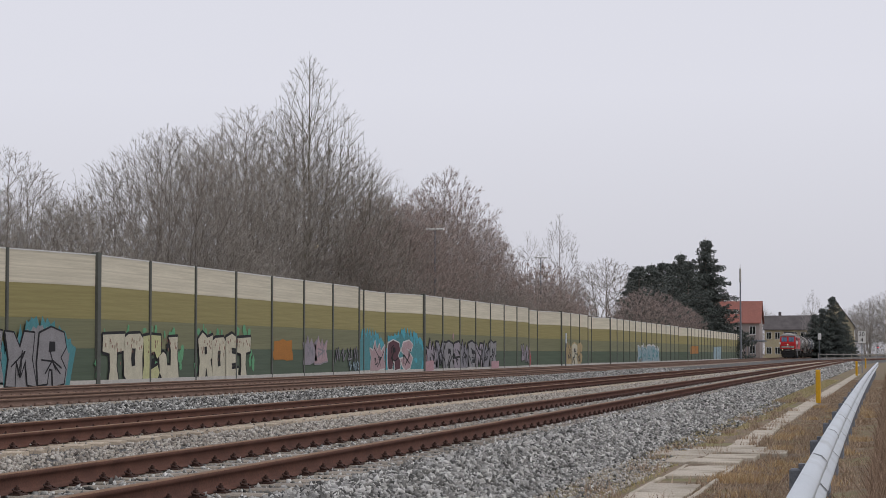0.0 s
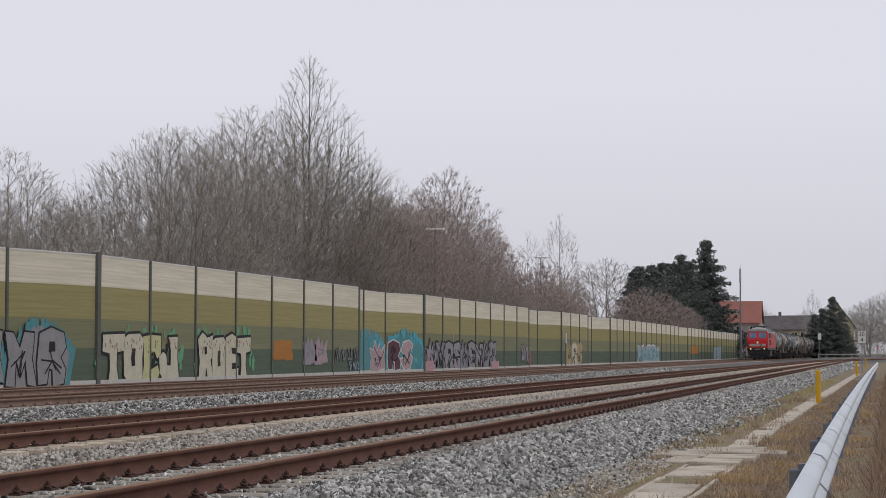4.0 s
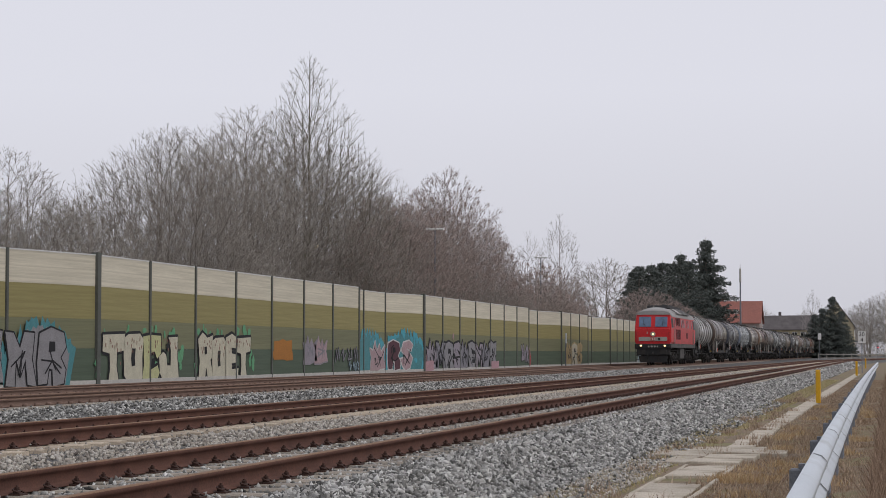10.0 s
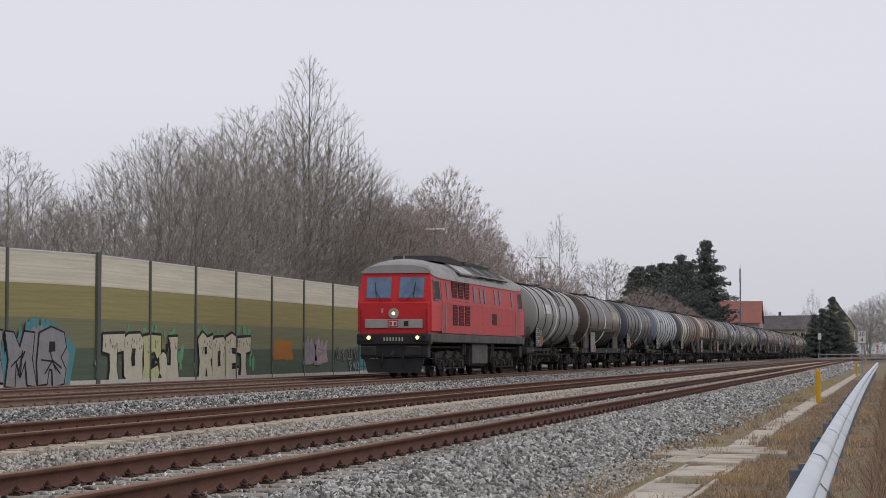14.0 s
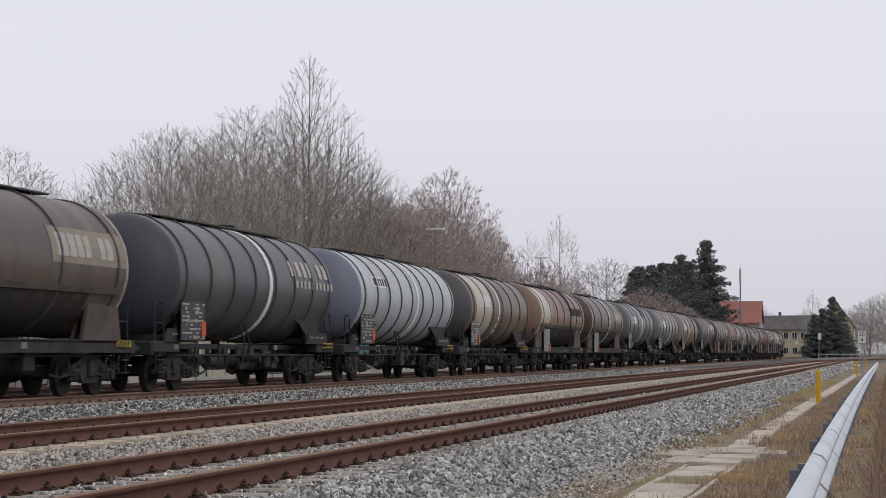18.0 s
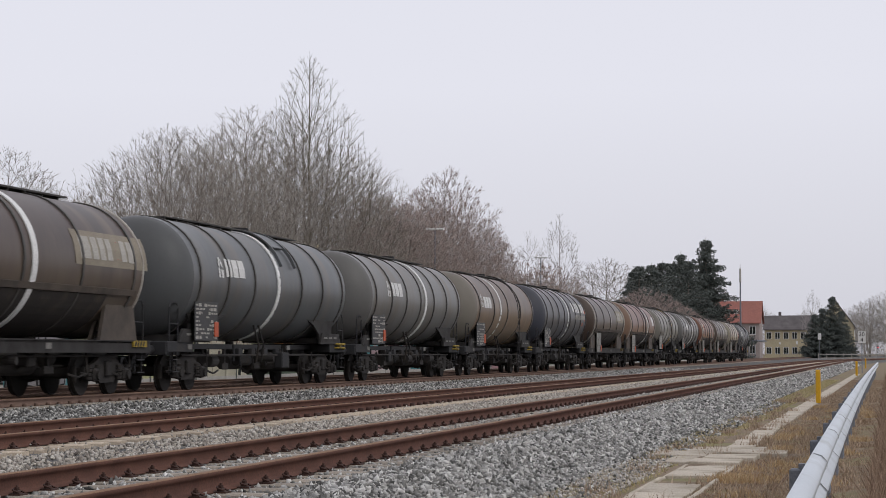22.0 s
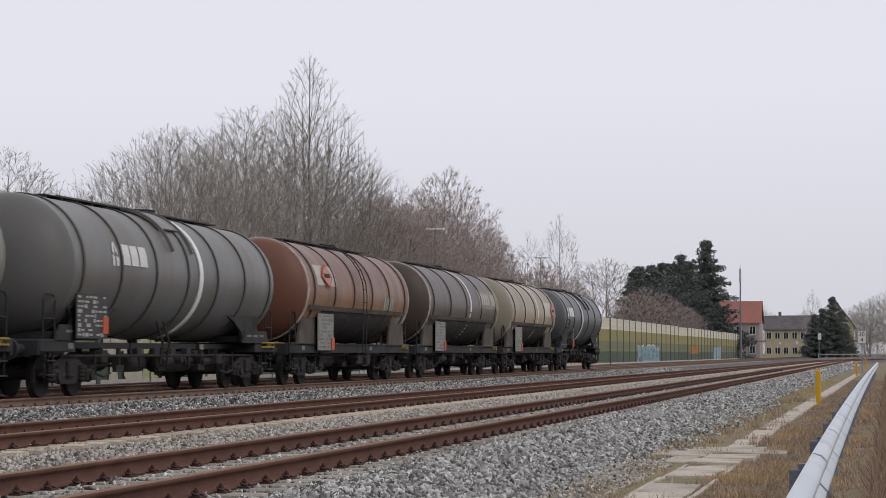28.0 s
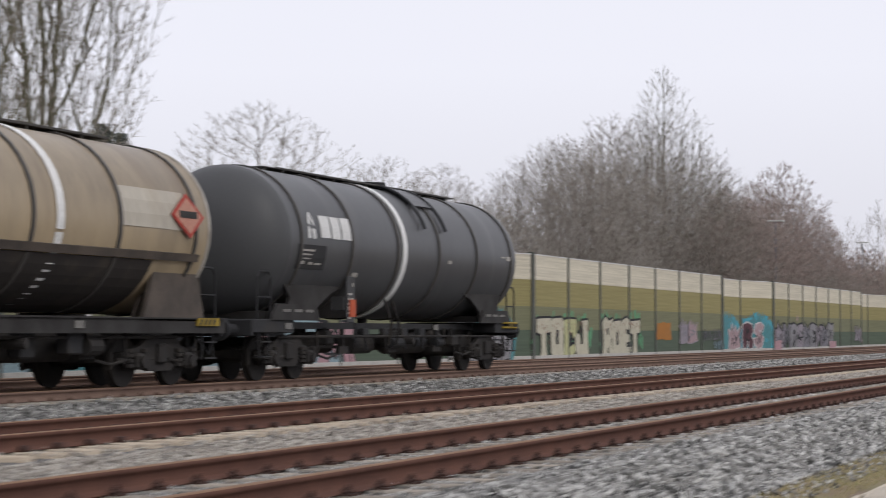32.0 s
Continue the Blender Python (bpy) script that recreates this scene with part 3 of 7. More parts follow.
def paint_patch(x0, x1, y, z0, z1, mat, seed, label):
    """A rough field of overpainting."""
    rng = random.Random(seed)
    top = empty("graffiti", pose(x0, y, 0))
    tagged(top, label, "graffiti", group="graffiti on the barrier")
    bm = bmesh.new()
    rim = [(0, 0)] + [(t, 0) for t in (0.25, 0.5, 0.75)] + [(1, 0)] + [(1, t) for t in (0.3, 0.6)] + [(1, 1)] + [(t, 1) for t in (0.75, 0.5, 0.25)] + [(0, 1)] + [(0, t) for t in (0.6, 0.3)]
    bm.faces.new([bm.verts.new(((x1 - x0) * (a + rng.uniform(-0.06, 0.06)), -0.004, z0 + (z1 - z0) * (b + rng.uniform(-0.06, 0.06)))) for a, b in rim])
    painted("overpaint", bm, mat, top)


# block letters: outlines in a unit square, with the counters drawn over them
BLOCKS = {
    "bar": ([[(-0.05, 0.66), (-0.02, 1.0), (1.02, 1.03), (0.98, 0.68), (0.62, 0.64), (0.4, 0.6)], [(0.2, 0.0), (0.3, 0.3), (0.26, 0.8), (0.66, 0.8), (0.6, 0.35), (0.72, 0.0)]], []),
    "ring": ([[(0.06, 0.14), (0.02, 0.55), (0.05, 0.93), (0.25, 1.0), (0.82, 1.02), (1.0, 0.9), (0.95, 0.5), (0.98, 0.08), (0.78, -0.02), (0.22, 0.0)]], [[(0.42, 0.32), (0.38, 0.5), (0.42, 0.7), (0.6, 0.7), (0.57, 0.5), (0.6, 0.34)]]),
    "hook": ([[(0.05, 0.0), (0.12, 0.4), (0.05, 0.98), (0.48, 1.02), (0.45, 0.5), (0.55, 0.0)], [(0.35, 0.6), (0.4, 1.02), (0.98, 1.0), (1.0, 0.62), (0.8, 0.5), (0.66, 0.66)], [(0.5, 0.0), (0.48, 0.26), (0.82, 0.36), (0.95, 0.2), (0.8, 0.0)]], [[(0.5, 0.34), (0.52, 0.5), (0.66, 0.52), (0.68, 0.38)]]),
    "cup": ([[(0.02, 0.2), (-0.02, 0.56), (0.2, 0.66), (0.36, 0.6), (0.42, 0.36), (0.6, 0.36), (0.62, 0.7), (0.5, 0.98), (1.0, 1.0), (0.98, 0.5), (1.05, 0.08), (0.85, -0.02), (0.2, 0.0)]], [[(0.4, 0.66), (0.36, 0.84), (0.5, 0.86), (0.52, 0.7)]]),
    "leg": ([[(0.0, 0.0), (0.1, 0.45), (0.0, 0.96), (0.3, 1.12), (0.62, 1.0), (0.98, 1.06), (0.96, 0.55), (0.82, 0.48), (1.02, 0.0), (0.66, -0.02), (0.52, 0.34), (0.44, 0.0)]], [[(0.42, 0.6), (0.4, 0.78), (0.56, 0.8), (0.58, 0.62)]]),
    "comb": ([[(0.05, 0.0), (0.0, 0.5), (0.06, 1.0), (0.5, 1.1), (0.95, 0.98), (0.9, 0.74), (0.5, 0.76), (0.5, 0.62), (0.85, 0.6), (0.84, 0.4), (0.5, 0.38), (0.52, 0.24), (1.0, 0.26), (0.95, 0.0)]], []),
    "peaks": ([[(0.0, 0.02), (0.12, 0.5), (0.02, 1.0), (0.3, 0.98), (0.5, 0.7), (0.66, 1.0), (1.0, 0.98), (0.9, 0.5), (1.04, 0.0), (0.74, 0.04), (0.68, 0.5), (0.5, 0.2), (0.36, 0.52), (0.3, 0.0)]], []),
    "loop": ([[(0.1, 0.0), (0.04, 0.4), (0.1, 0.95), (0.5, 1.06), (0.95, 0.96), (1.04, 0.7), (0.85, 0.5), (1.05, 0.28), (1.0, 0.02), (0.62, -0.04), (0.58, 0.28), (0.46, 0.3), (0.4, 0.02)]], [[(0.42, 0.6), (0.44, 0.8), (0.64, 0.8), (0.66, 0.62)]]),
    "bolt": ([[(0.2, 0.1), (0.0, 0.36), (0.3, 0.42), (0.55, 0.36), (0.1, 0.7), (0.25, 0.98), (0.7, 1.05), (1.0, 0.9), (0.85, 0.68), (0.5, 0.78), (0.98, 0.4), (0.8, 0.05), (0.45, -0.05)]], []),
    "flame": ([[(0.0, 0.0), (0.06, 0.5), (-0.05, 0.82), (0.16, 0.74), (0.3, 1.1), (0.44, 0.72), (0.6, 0.98), (0.74, 0.7), (1.0, 0.95), (0.92, 0.5), (1.06, 0.1), (0.7, 0.06), (0.5, 0.0)]], [[(0.3, 0.2), (0.26, 0.5), (0.38, 0.46)], [(0.62, 0.24), (0.6, 0.56), (0.72, 0.5)]]),
}


def cloud(bm, x0, x1, z0, z1, depth, rng, spike=0.3, n=26):
    """A sprayed field with a ragged, licking upper edge."""
    rim = [(x0 + (x1 - x0) * i / n, z0) for i in range(0, n + 1, 3)]
    for i in range(n, -1, -1):
        edge = math.sin(math.pi * (0.12 + 0.76 * i / n)) ** 0.6
        rim.append((x0 + (x1 - x0) * i / n + rng.uniform(-0.06, 0.06), z0 + (z1 - z0) * edge * (1 - rng.uniform(0, spike) * (i % 2))))
    bm.faces.new([bm.verts.new((x, depth, z)) for x, z in rim])


def mural(origin, angle, word, length, z0, z1, fills, line, seed, label, rim=0.1, lap=0.06, specks=None, blobs=None, blob_count=0, field=None, field_box=None, streaks=None, core="ink"):
    """A piece of block lettering: filled letters with a drawn outline, drips and blobs round them."""
    rng = random.Random(seed)
    top = empty("graffiti", pose(origin[0], origin[1], 0, 0, 0, math.degrees(angle)))
    tagged(top, label, "graffiti", group="graffiti on the barrier")
    if field:
        for q, mat in enumerate(field):
            bm = bmesh.new()
            a, b, c, d = field_box
            k = 0.3 * q
            cloud(bm, a + k, b - k, c, d - k, -0.003 - 0.004 * q, rng)
            painted("colour_field", bm, mat, top)
    step = length / len(word)
    for i, key in enumerate(word):
        polys, holes = BLOCKS[key]
        tilt, dz = rng.uniform(-0.05, 0.05), rng.uniform(-0.03, 0.03) * (z1 - z0)

        def place(p):
            x, z = p
            return (i * step - lap * step + step * (1 + 2 * lap) * (x + tilt * (z - 0.5)), z0 + dz + (z1 - z0) * z)
        ink, body, hole, dots = bmesh.new(), bmesh.new(), bmesh.new(), bmesh.new()
        for k, poly in enumerate(polys):
            pts = [place(p) for p in poly]
            stroke(ink, pts + pts[:1], rim * 2, -0.014)
            body.faces.new([body.verts.new((x, -0.030 - 0.0008 * k, z)) for x, z in pts])
        for poly in holes:
            pts = [place(p) for p in poly]
            hole.faces.new([hole.verts.new((x, -0.036, z)) for x, z in pts])
        if streaks:
            for _ in range(3):
                a, b = place((rng.uniform(0.15, 0.5), rng.uniform(0.1, 0.9))), place((rng.uniform(0.5, 0.9), rng.uniform(0.1, 0.9)))
                m = place((rng.uniform(0.2, 0.8), rng.uniform(0.2, 0.8)))
                stroke(hole, [a, m, b], rim * 0.9, -0.036)
        if specks:
            for _ in range(9):
                x, z = place((rng.uniform(0.08, 0.92), 1 - abs(rng.gauss(0, 0.16)) - 0.06))
                dots.faces.new([dots.verts.new((x + dx, -0.040, z + dy)) for dx, dy in ((-0.035, -0.1 * rng.random() - 0.03), (0.035, -0.05), (0.04, 0.05), (-0.03, 0.06))])
        letter = painted("letter", body, fills[i % len(fills)], top)
        painted("outline", ink, line, letter)
        for nm, b, mat in (("counter", hole, core), ("drips", dots, specks)):
            if len(b.faces):
                tagged(painted(nm, b, mat, letter), kind="stuff")
            else:
                b.free()
    for k in range(blob_count * 3 // 2):
        bm = bmesh.new()
        side = rng.random()
        if side < 0.45:
            x, z = rng.uniform(0, length), z1 + rng.uniform(0.0, 0.22)
        else:
            x, z = rng.choice((-rng.uniform(0.05, 0.55), length + rng.uniform(0.05, 0.55), rng.uniform(0.1, 0.9) * length)), z0 + (z1 - z0) * rng.uniform(0.08, 0.6)
        splash(bm, x + rng.gauss(0, 0.08), z + rng.gauss(0, 0.1), rng.uniform(0.08, 0.24), rng.uniform(0.1, 0.3), -0.004 - 0.0003 * k, rng, 11)
        painted("splash", bm, blobs, top)
    return top


FACE = WY - 0.075
slant = math.atan2(-1.1, 5.0)
mural((55.2, WY + 1.02), 0, ["loop", "peaks"], 4.7, -0.1, 1.7, ["silver"], "ink", 1, "silver letters with black outlines and a teal upper edge", 0.06, 0.0, field=["teal", "silver"], field_box=(-0.2, 5.0, -0.15, 2.2), streaks=True)
mural((59.95, WY + 0.99), slant, ["peaks", "loop"], 3.3, -0.12, 1.68, ["silver"], "ink", 2, "large silver letters with black outlines and teal spray behind", 0.065, -0.02, field=["teal", "silver"], field_box=(-0.1, 3.9, -0.15, 2.2), streaks=True)
mural((65.75, FACE), 0, ["bar", "ring", "hook", "cup"], 7.3, -0.12, 1.6, ["cream", "cream", "lemon", "cream"], "ink", 3, "cream block letters with black outlines and mint splashes", 0.1, 0.04, "sepia", "mint", 22)
mural((75.55, FACE), 0, ["leg", "ring", "comb", "bar"], 6.5, -0.1, 1.62, ["cream"], "ink", 4, "cream block letters edged in black beside mint splashes", 0.11, 0.05, "sepia", "mint", 20)
paint_patch(85.5, 88.3, FACE, 0.62, 1.55, "orange", 5, "faded orange painted-over patch")
mural((90.3, FACE), 0, ["flame", "flame"], 3.6, 0.45, 1.6, ["lilac", "rose"], "lilac", 6, "small pale lilac tag running downwards", 0.07, 0.1, streaks=True, core="grey")
graffiti((95.4, FACE), 0, 4.6, 0.5, 1.3, [9, 11, 12, 9], "grey", "ink", None, 7, "thin grey scribbled tag", 0.08)
graffiti((98.0, FACE), 0, 2.2, 0.0, 0.6, [11, 9, 10], "sky", "ink", None, 27, "small pale scribble near the ground", 0.12)
mural((106.6, WY + 1.02), 0, ["flame"], 3.2, 0.0, 1.5, ["rose"], "white", 8, "turquoise spray behind pink letters edged in white", 0.08, 0.0, field=["blue", "teal"], field_box=(-4.2, 3.6, -0.1, 2.4), blobs="blue", blob_count=14, streaks=True)
mural((110.1, WY + 0.98), slant, ["loop", "bolt"], 3.4, 0.0, 1.55, ["plum", "rose"], "white", 9, "plum and pink letters edged in white on turquoise", 0.08, -0.02, field=["blue", "teal"], field_box=(-0.1, 5.2, -0.1, 2.45), blobs="blue", blob_count=14, streaks=True)
mural((115.8, FACE), 0, ["flame", "peaks", "loop", "bolt", "flame", "comb", "peaks", "flame", "leg"], 21.0, -0.05, 1.6, ["lilac", "grey", "silver"], "ink", 10, "long row of silver-grey flame letters with black lines", 0.13, 0.1, streaks=True, blobs="pink", blob_count=5)
paint_patch(115.2, 117.4, FACE - 0.045, -0.1, 0.5, "pink", 11, "pink sprayed patch beside grey letters")
paint_patch(135.2, 137.8, FACE - 0.045, -0.1, 0.4, "pink", 31, "faint pink sprayed patch at the wall foot")
graffiti((146.5, FACE), 0, 3.3, 0.3, 1.6, [12, 10], "lilac", "ink", None, 12, "small white and black tag", 0.2)
graffiti((152.0, WY + 1.02), 0, 5.0, 0.1, 1.7, [9], "red", "pink", None, 13, "narrow red tag on a set-back bay", 0.2)
mural((168.0, FACE), 0, ["flame", "loop", "bolt"], 8.5, -0.05, 1.7, ["ochre", "cream"], "ochre", 14, "ochre scrawl with dark lines", 0.12, 0.1, streaks=True)
mural((217.0, FACE), 0, ["peaks", "flame", "ring", "loop", "flame"], 20.0, -0.05, 1.75, ["sky"], "white", 15, "pale blue letters far along the barrier", 0.16, 0.08, streaks=True, core="teal")
paint_patch(312.0, 326.0, FACE, 0.0, 1.9, "sky", 16, "pale blue painted door field")
paint_patch(276.0, 288.0, FACE, 0.9, 1.9, "orange", 28, "dull orange overpainted field far along")
mural((18.0, FACE), 0, ["loop", "bolt", "flame", "leg"], 11.0, -0.1, 1.3, ["sky", "teal"], "white", 17, "blue and turquoise letters low on the barrier", 0.09, 0.05, field=["blue"], field_box=(-0.5, 11.5, -0.15, 1.55), streaks=True)
mural((32.0, FACE), 0, ["flame", "loop", "bolt", "comb", "peaks"], 14.0, -0.1, 1.35, ["pink", "sky"], "ink", 18, "pink and turquoise letters low on the barrier", 0.09, 0.05, field=["sky"], field_box=(-0.5, 14.5, -0.15, 1.6), streaks=True)
board = empty("wall_notice", pose(165.6, WY - 0.4, 0))
tagged(board, "small grey notice board on a post before the barrier", "notice board")
bm = bmesh.new()
rod(bm, (0, 0, -0.5), (0, 0, 2.6), 0.05)
part("pole", bm, GALV_DARK, board)
bm = bmesh.new()
box(bm, (-0.06, -0.05, 2.2), (0.55, 0.04, 0.85), rot=(0, 0, 0))
part("notice", bm, GALV, board)

# ---- guard rail on its posts ----
GY, GTOP = 0.43, 0.36
STRAP = surface("dark_joint_strap", (0.07, 0.072, 0.075), rough=0.7)


def make_guardrail():
    g = empty("guard_rail")
    tagged(g, "galvanised steel guard rail on short posts along the path", "guard rail")
    xs = np.arange(8.2, 136.5, 4.0)
    prof = [(0.0, -0.155), (-0.05, -0.14), (-0.08, -0.105), (-0.08, -0.07), (-0.04, -0.025), (-0.02, 0), (-0.04, 0.025), (-0.08, 0.07), (-0.08, 0.105), (-0.05, 0.14), (0.0, 0.155)]
    prof = prof + [(y + 0.004, z) for y, z in prof[::-1]]

    def gy(x):
        u = math.log(x / 8.3)
        return GY + 0.09 * u + 0.03 * u * u
    for a, b in zip(xs, xs[1:]):
        k = len(prof)
        v = [(x, gy(x) + y, GTOP - 0.155 + z) for x in (a, b + 0.03) for y, z in prof]
        f = [(j, (j + 1) % k, k + (j + 1) % k, k + j) for j in range(k)]
        me = array_mesh("beam", np.array(v), np.array(f), False)
        ob = link_mesh("beam", me, GALV, g)
        bm = bmesh.new()
        box(bm, (a, gy(a) + 0.1, GTOP - 0.5), (0.1, 0.07, 0.82), bevel=0.01)
        box(bm, (a, gy(a) + 0.04, GTOP - 0.13), (0.08, 0.08, 0.14))
        part("guard_post", bm, GALV_DARK, g, "dull grey steel post")
        bm = bmesh.new()
        box(bm, (a + 0.03, gy(a) - 0.03, GTOP - 0.155), (0.05, 0.025, 0.03))
        edge = prof[:11]
        for p, q in zip(edge, edge[1:]):
            for x in (a + 0.02,):
                bm.faces.new([bm.verts.new((x + dx, gy(a) + y - 0.006, GTOP - 0.155 + z)) for dx, (y, z) in ((0, p), (0.065, p), (0.065, q), (0, q))])
        part("bolt_strap", bm, STRAP, g)


make_guardrail()


# ---- concrete trough lids and the slab crossing ----
def make_path():
    p = empty("cable_trough")
    tagged(p, "line of weathered concrete trough lids in the grass", "cable duct", kind="structure")
    rng = random.Random(3)

    def lid(length, width):
        bm = bmesh.new()
        box(bm, (0, 0, 0), (length, width, 0.09), bevel=0.008)
        return flat_mesh_of(bm, "slab", CONCRETE)
    far_me, near_me = lid(0.997, 0.4), lid(1.34, 0.56)
    for i in range(110):
        x = 31.0 + i
        s = new("slab", far_me)
        s.parent = p
        s.location = (x, PATH_Y + rng.uniform(-0.02, 0.02), GROUND - 0.014 + rng.uniform(-0.006, 0.003))
        s.rotation_euler = (rng.uniform(-0.01, 0.01), rng.uniform(-0.004, 0.004), rng.uniform(-0.02, 0.02))
    for i in range(28):
        x = 25.4 - 1.36 * i
        if i in (2, 6, 13):
            continue
        s = new("slab", near_me)
        s.parent = p
        s.location = (x, PATH_Y + rng.uniform(-0.03, 0.03), GROUND - 0.012 + rng.uniform(-0.015, 0.008))
        s.rotation_euler = (rng.uniform(-0.03, 0.03), rng.uniform(-0.015, 0.015), rng.uniform(-0.03, 0.03))
    for y in (-0.32, 0.32):
        for i in range(12):
            bm = bmesh.new()
            box(bm, (24.6 - 3.0 * i, PATH_Y + y + rng.uniform(-0.015, 0.015), GROUND - 0.01 + rng.uniform(-0.02, 0.0)), (2.94, 0.05, 0.1), bevel=0.01)
            part("trough_wall", bm, CONCRETE, p)
    c = empty("slab_crossing")
    tagged(c, "small platform of worn concrete slabs across the cable duct", "paving", kind="structure")
    for x0, x1, y0, y1, z in ((29.25, 30.4, 1.85, 2.92, 0.02), (28.15, 29.2, 2.45, 3.32, 0.01), (28.3, 29.2, 1.45, 2.42, 0.045), (27.1, 28.1, 1.8, 2.5, 0.03), (26.2, 27.05, 1.95, 2.6, 0.02), (26.4, 28.1, 2.63, 2.98, 0.0)):
        bm = bmesh.new()
        box(bm, (0, 0, 0), (x1 - x0, y1 - y0, 0.1), bevel=0.01)
        s = part("slab", bm, CONCRETE, c)
        s.location = ((x0 + x1) / 2, (y0 + y1) / 2, GROUND - 0.02 + z)
        s.rotation_euler = (rng.uniform(-0.02, 0.02), rng.uniform(-0.01, 0.01), rng.uniform(-0.04, 0.04))


PATH_Y = 2.29
make_path()
bm = bmesh.new()
box(bm, (40, 7.62, -0.2), (128, 0.46, 0.06), bevel=0.01)
tagged(part("service_strip", bm, DUST), "flat dusty grey strip beside the near track", "pavement", kind="structure")


def marker_post(x, y, h):
    t = empty("marker_post", pose(x, y, GROUND))
    tagged(t, "yellow painted marker post standing in dry grass", "marker post", group="yellow marker posts")
    bm = bmesh.new()
    box(bm, (0, 0, h / 2), (0.14, 0.14, h), bevel=0.02)
    part("post_body", bm, YELLOW, t)
    bm = bmesh.new()
    prism(bm, [(-0.07, 0), (0.07, 0), (0.04, 0.05), (-0.04, 0.05)], "y", -0.07, 0.07)
    ob = part("cap", bm, YELLOW, t)
    ob.location = (0, 0, h)


for q in ((59.0, 2.08, 0.93), (129.0, 2.15, 0.9), (195.0, 2.4, 0.9)):
    marker_post(*q)


def grass(name, x0, x1, y0, y1, count, h, mat, label, seed, power=1.4, z=GROUND, clump=0.0):
    """Blades of grass, single thin triangles that lean every way."""
    rng = np.random.default_rng(seed)
    px, py = x0 + (x1 - x0) * rng.random(count) ** power, rng.uniform(y0, y1, count)
    if clump:
        m = max(1, int(count * clump / 20))
        cx, cy = x0 + (x1 - x0) * rng.random(m) ** power, rng.uniform(y0, y1, m)
        k = rng.integers(0, m, count)
        px, py = cx[k] + rng.normal(0, 0.12, count), cy[k] + rng.normal(0, 0.1, count)
    hh = h * rng.uniform(0.4, 1.3, count)
    a = rng.uniform(0, 6.28, count)
    lean = rng.uniform(0.1, 0.9, count) * hh
    b = rng.uniform(0, 6.28, count)
    w = rng.uniform(0.0022, 0.006, count) * (1 + px / 40)
    base = np.stack([px, py, np.full(count, z)], 1)
    d = np.stack([np.cos(a) * w, np.sin(a) * w, np.zeros(count)], 1)
    tip = base + np.stack([np.cos(b) * lean, np.sin(b) * lean, hh], 1)
    v = np.stack([base - d, base + d, tip], 1).reshape(-1, 3)
    f = np.arange(3 * count).reshape(-1, 3)
    return tagged(link_mesh(name, array_mesh(name, v, f), mat), label, "grass", kind="stuff")


grass("dry_grass", 4, 130, -3.2, 0.25, 150000, 0.26, GRASS_TALL, "tall brown dead grass behind the guard rail", 11, 1.7)
grass("dry_grass", 12, 110, 0.1, 2.05, 90000, 0.036, GRASS_DRY, "short brown grass beside the path", 12, 1.6)
grass("dry_grass", 12, 110, 2.72, 3.6, 40000, 0.035, GRASS_GREEN, "mossy green grass at the ballast foot", 13, 1.3)
grass("dry_grass", -14, 12, 2.72, 3.5, 16000, 0.04, GRASS_GREEN, "mossy green grass beside the tripod", 15, 1.0)
grass("dry_grass", -12, 12, 0.3, 2.1, 16000, 0.05, GRASS_DRY, "short dead grass round the tripod", 17, 1.0)
grass("grass_tufts", 12, 70, 0.5, 3.3, 6500, 0.13, GRASS_DRY, "small tufts of dead weeds in the short grass", 14, 1.3, clump=0.35)
grass("grass_tufts", 14, 60, 0.4, 2.0, 7000, 0.1, LEAF_LITTER, "matted patches of dead tan weeds", 18, 1.3, clump=0.12)
grass("dead_leaves", 22.6, 23.8, 1.25, 1.9, 1100, 0.07, LEAF_LITTER, "small heap of dead tan leaves", 16, 1.0)


# ---- trees ----
def tubes(segs, sides):
    """One mesh array from tapered segments (p0, p1, r0, r1)."""
    p0, p1 = np.array([s[0] for s in segs]), np.array([s[1] for s in segs])
    r0, r1 = np.array([s[2] for s in segs]), np.array([s[3] for s in segs])
    d = p1 - p0
    d /= np.linalg.norm(d, axis=1)[:, None] + 1e-9
    ref = np.where(np.abs(d[:, 2:3]) > 0.9, np.array([[1.0, 0, 0]]), np.array([[0, 0, 1.0]]))
    u = np.cross(d, ref)
    u /= np.linalg.norm(u, axis=1)[:, None] + 1e-9
    w = np.cross(d, u)
    ring = []
    for p, r in ((p0, r0), (p1, r1)):
        for k in range(sides):
            a = 2 * math.pi * k / sides
            ring.append(p + (u * math.cos(a) + w * math.sin(a)) * r[:, None])
    v = np.stack(ring, 1).reshape(-1, 3)
    n = 2 * sides
    f = np.array([(k, (k + 1) % sides, sides + (k + 1) % sides, sides + k) for k in range(sides)])
    f = (f[None] + n * np.arange(len(segs))[:, None, None]).reshape(-1, 4)
    return v, f


def spikes(p, q, r):
    """Three-sided thorns from p to the points q."""
    p, q, r = np.array(p), np.array(q), np.array(r)
    d = q - p
    d /= np.linalg.norm(d, axis=1)[:, None] + 1e-9
    u = np.cross(d, np.array([0.31, 0.52, 0.79]))
    u /= np.linalg.norm(u, axis=1)[:, None] + 1e-9
    w = np.cross(d, u)
    ring = [p + (u * math.cos(a) + w * math.sin(a)) * r[:, None] for a in (0, 2.094, 4.189)] + [q]
    v = np.stack(ring, 1).reshape(-1, 3)
    f = np.array([(0, 1, 3), (1, 2, 3), (2, 0, 3)])
    return v, (f[None] + 4 * np.arange(len(p))[:, None, None]).reshape(-1, 3)


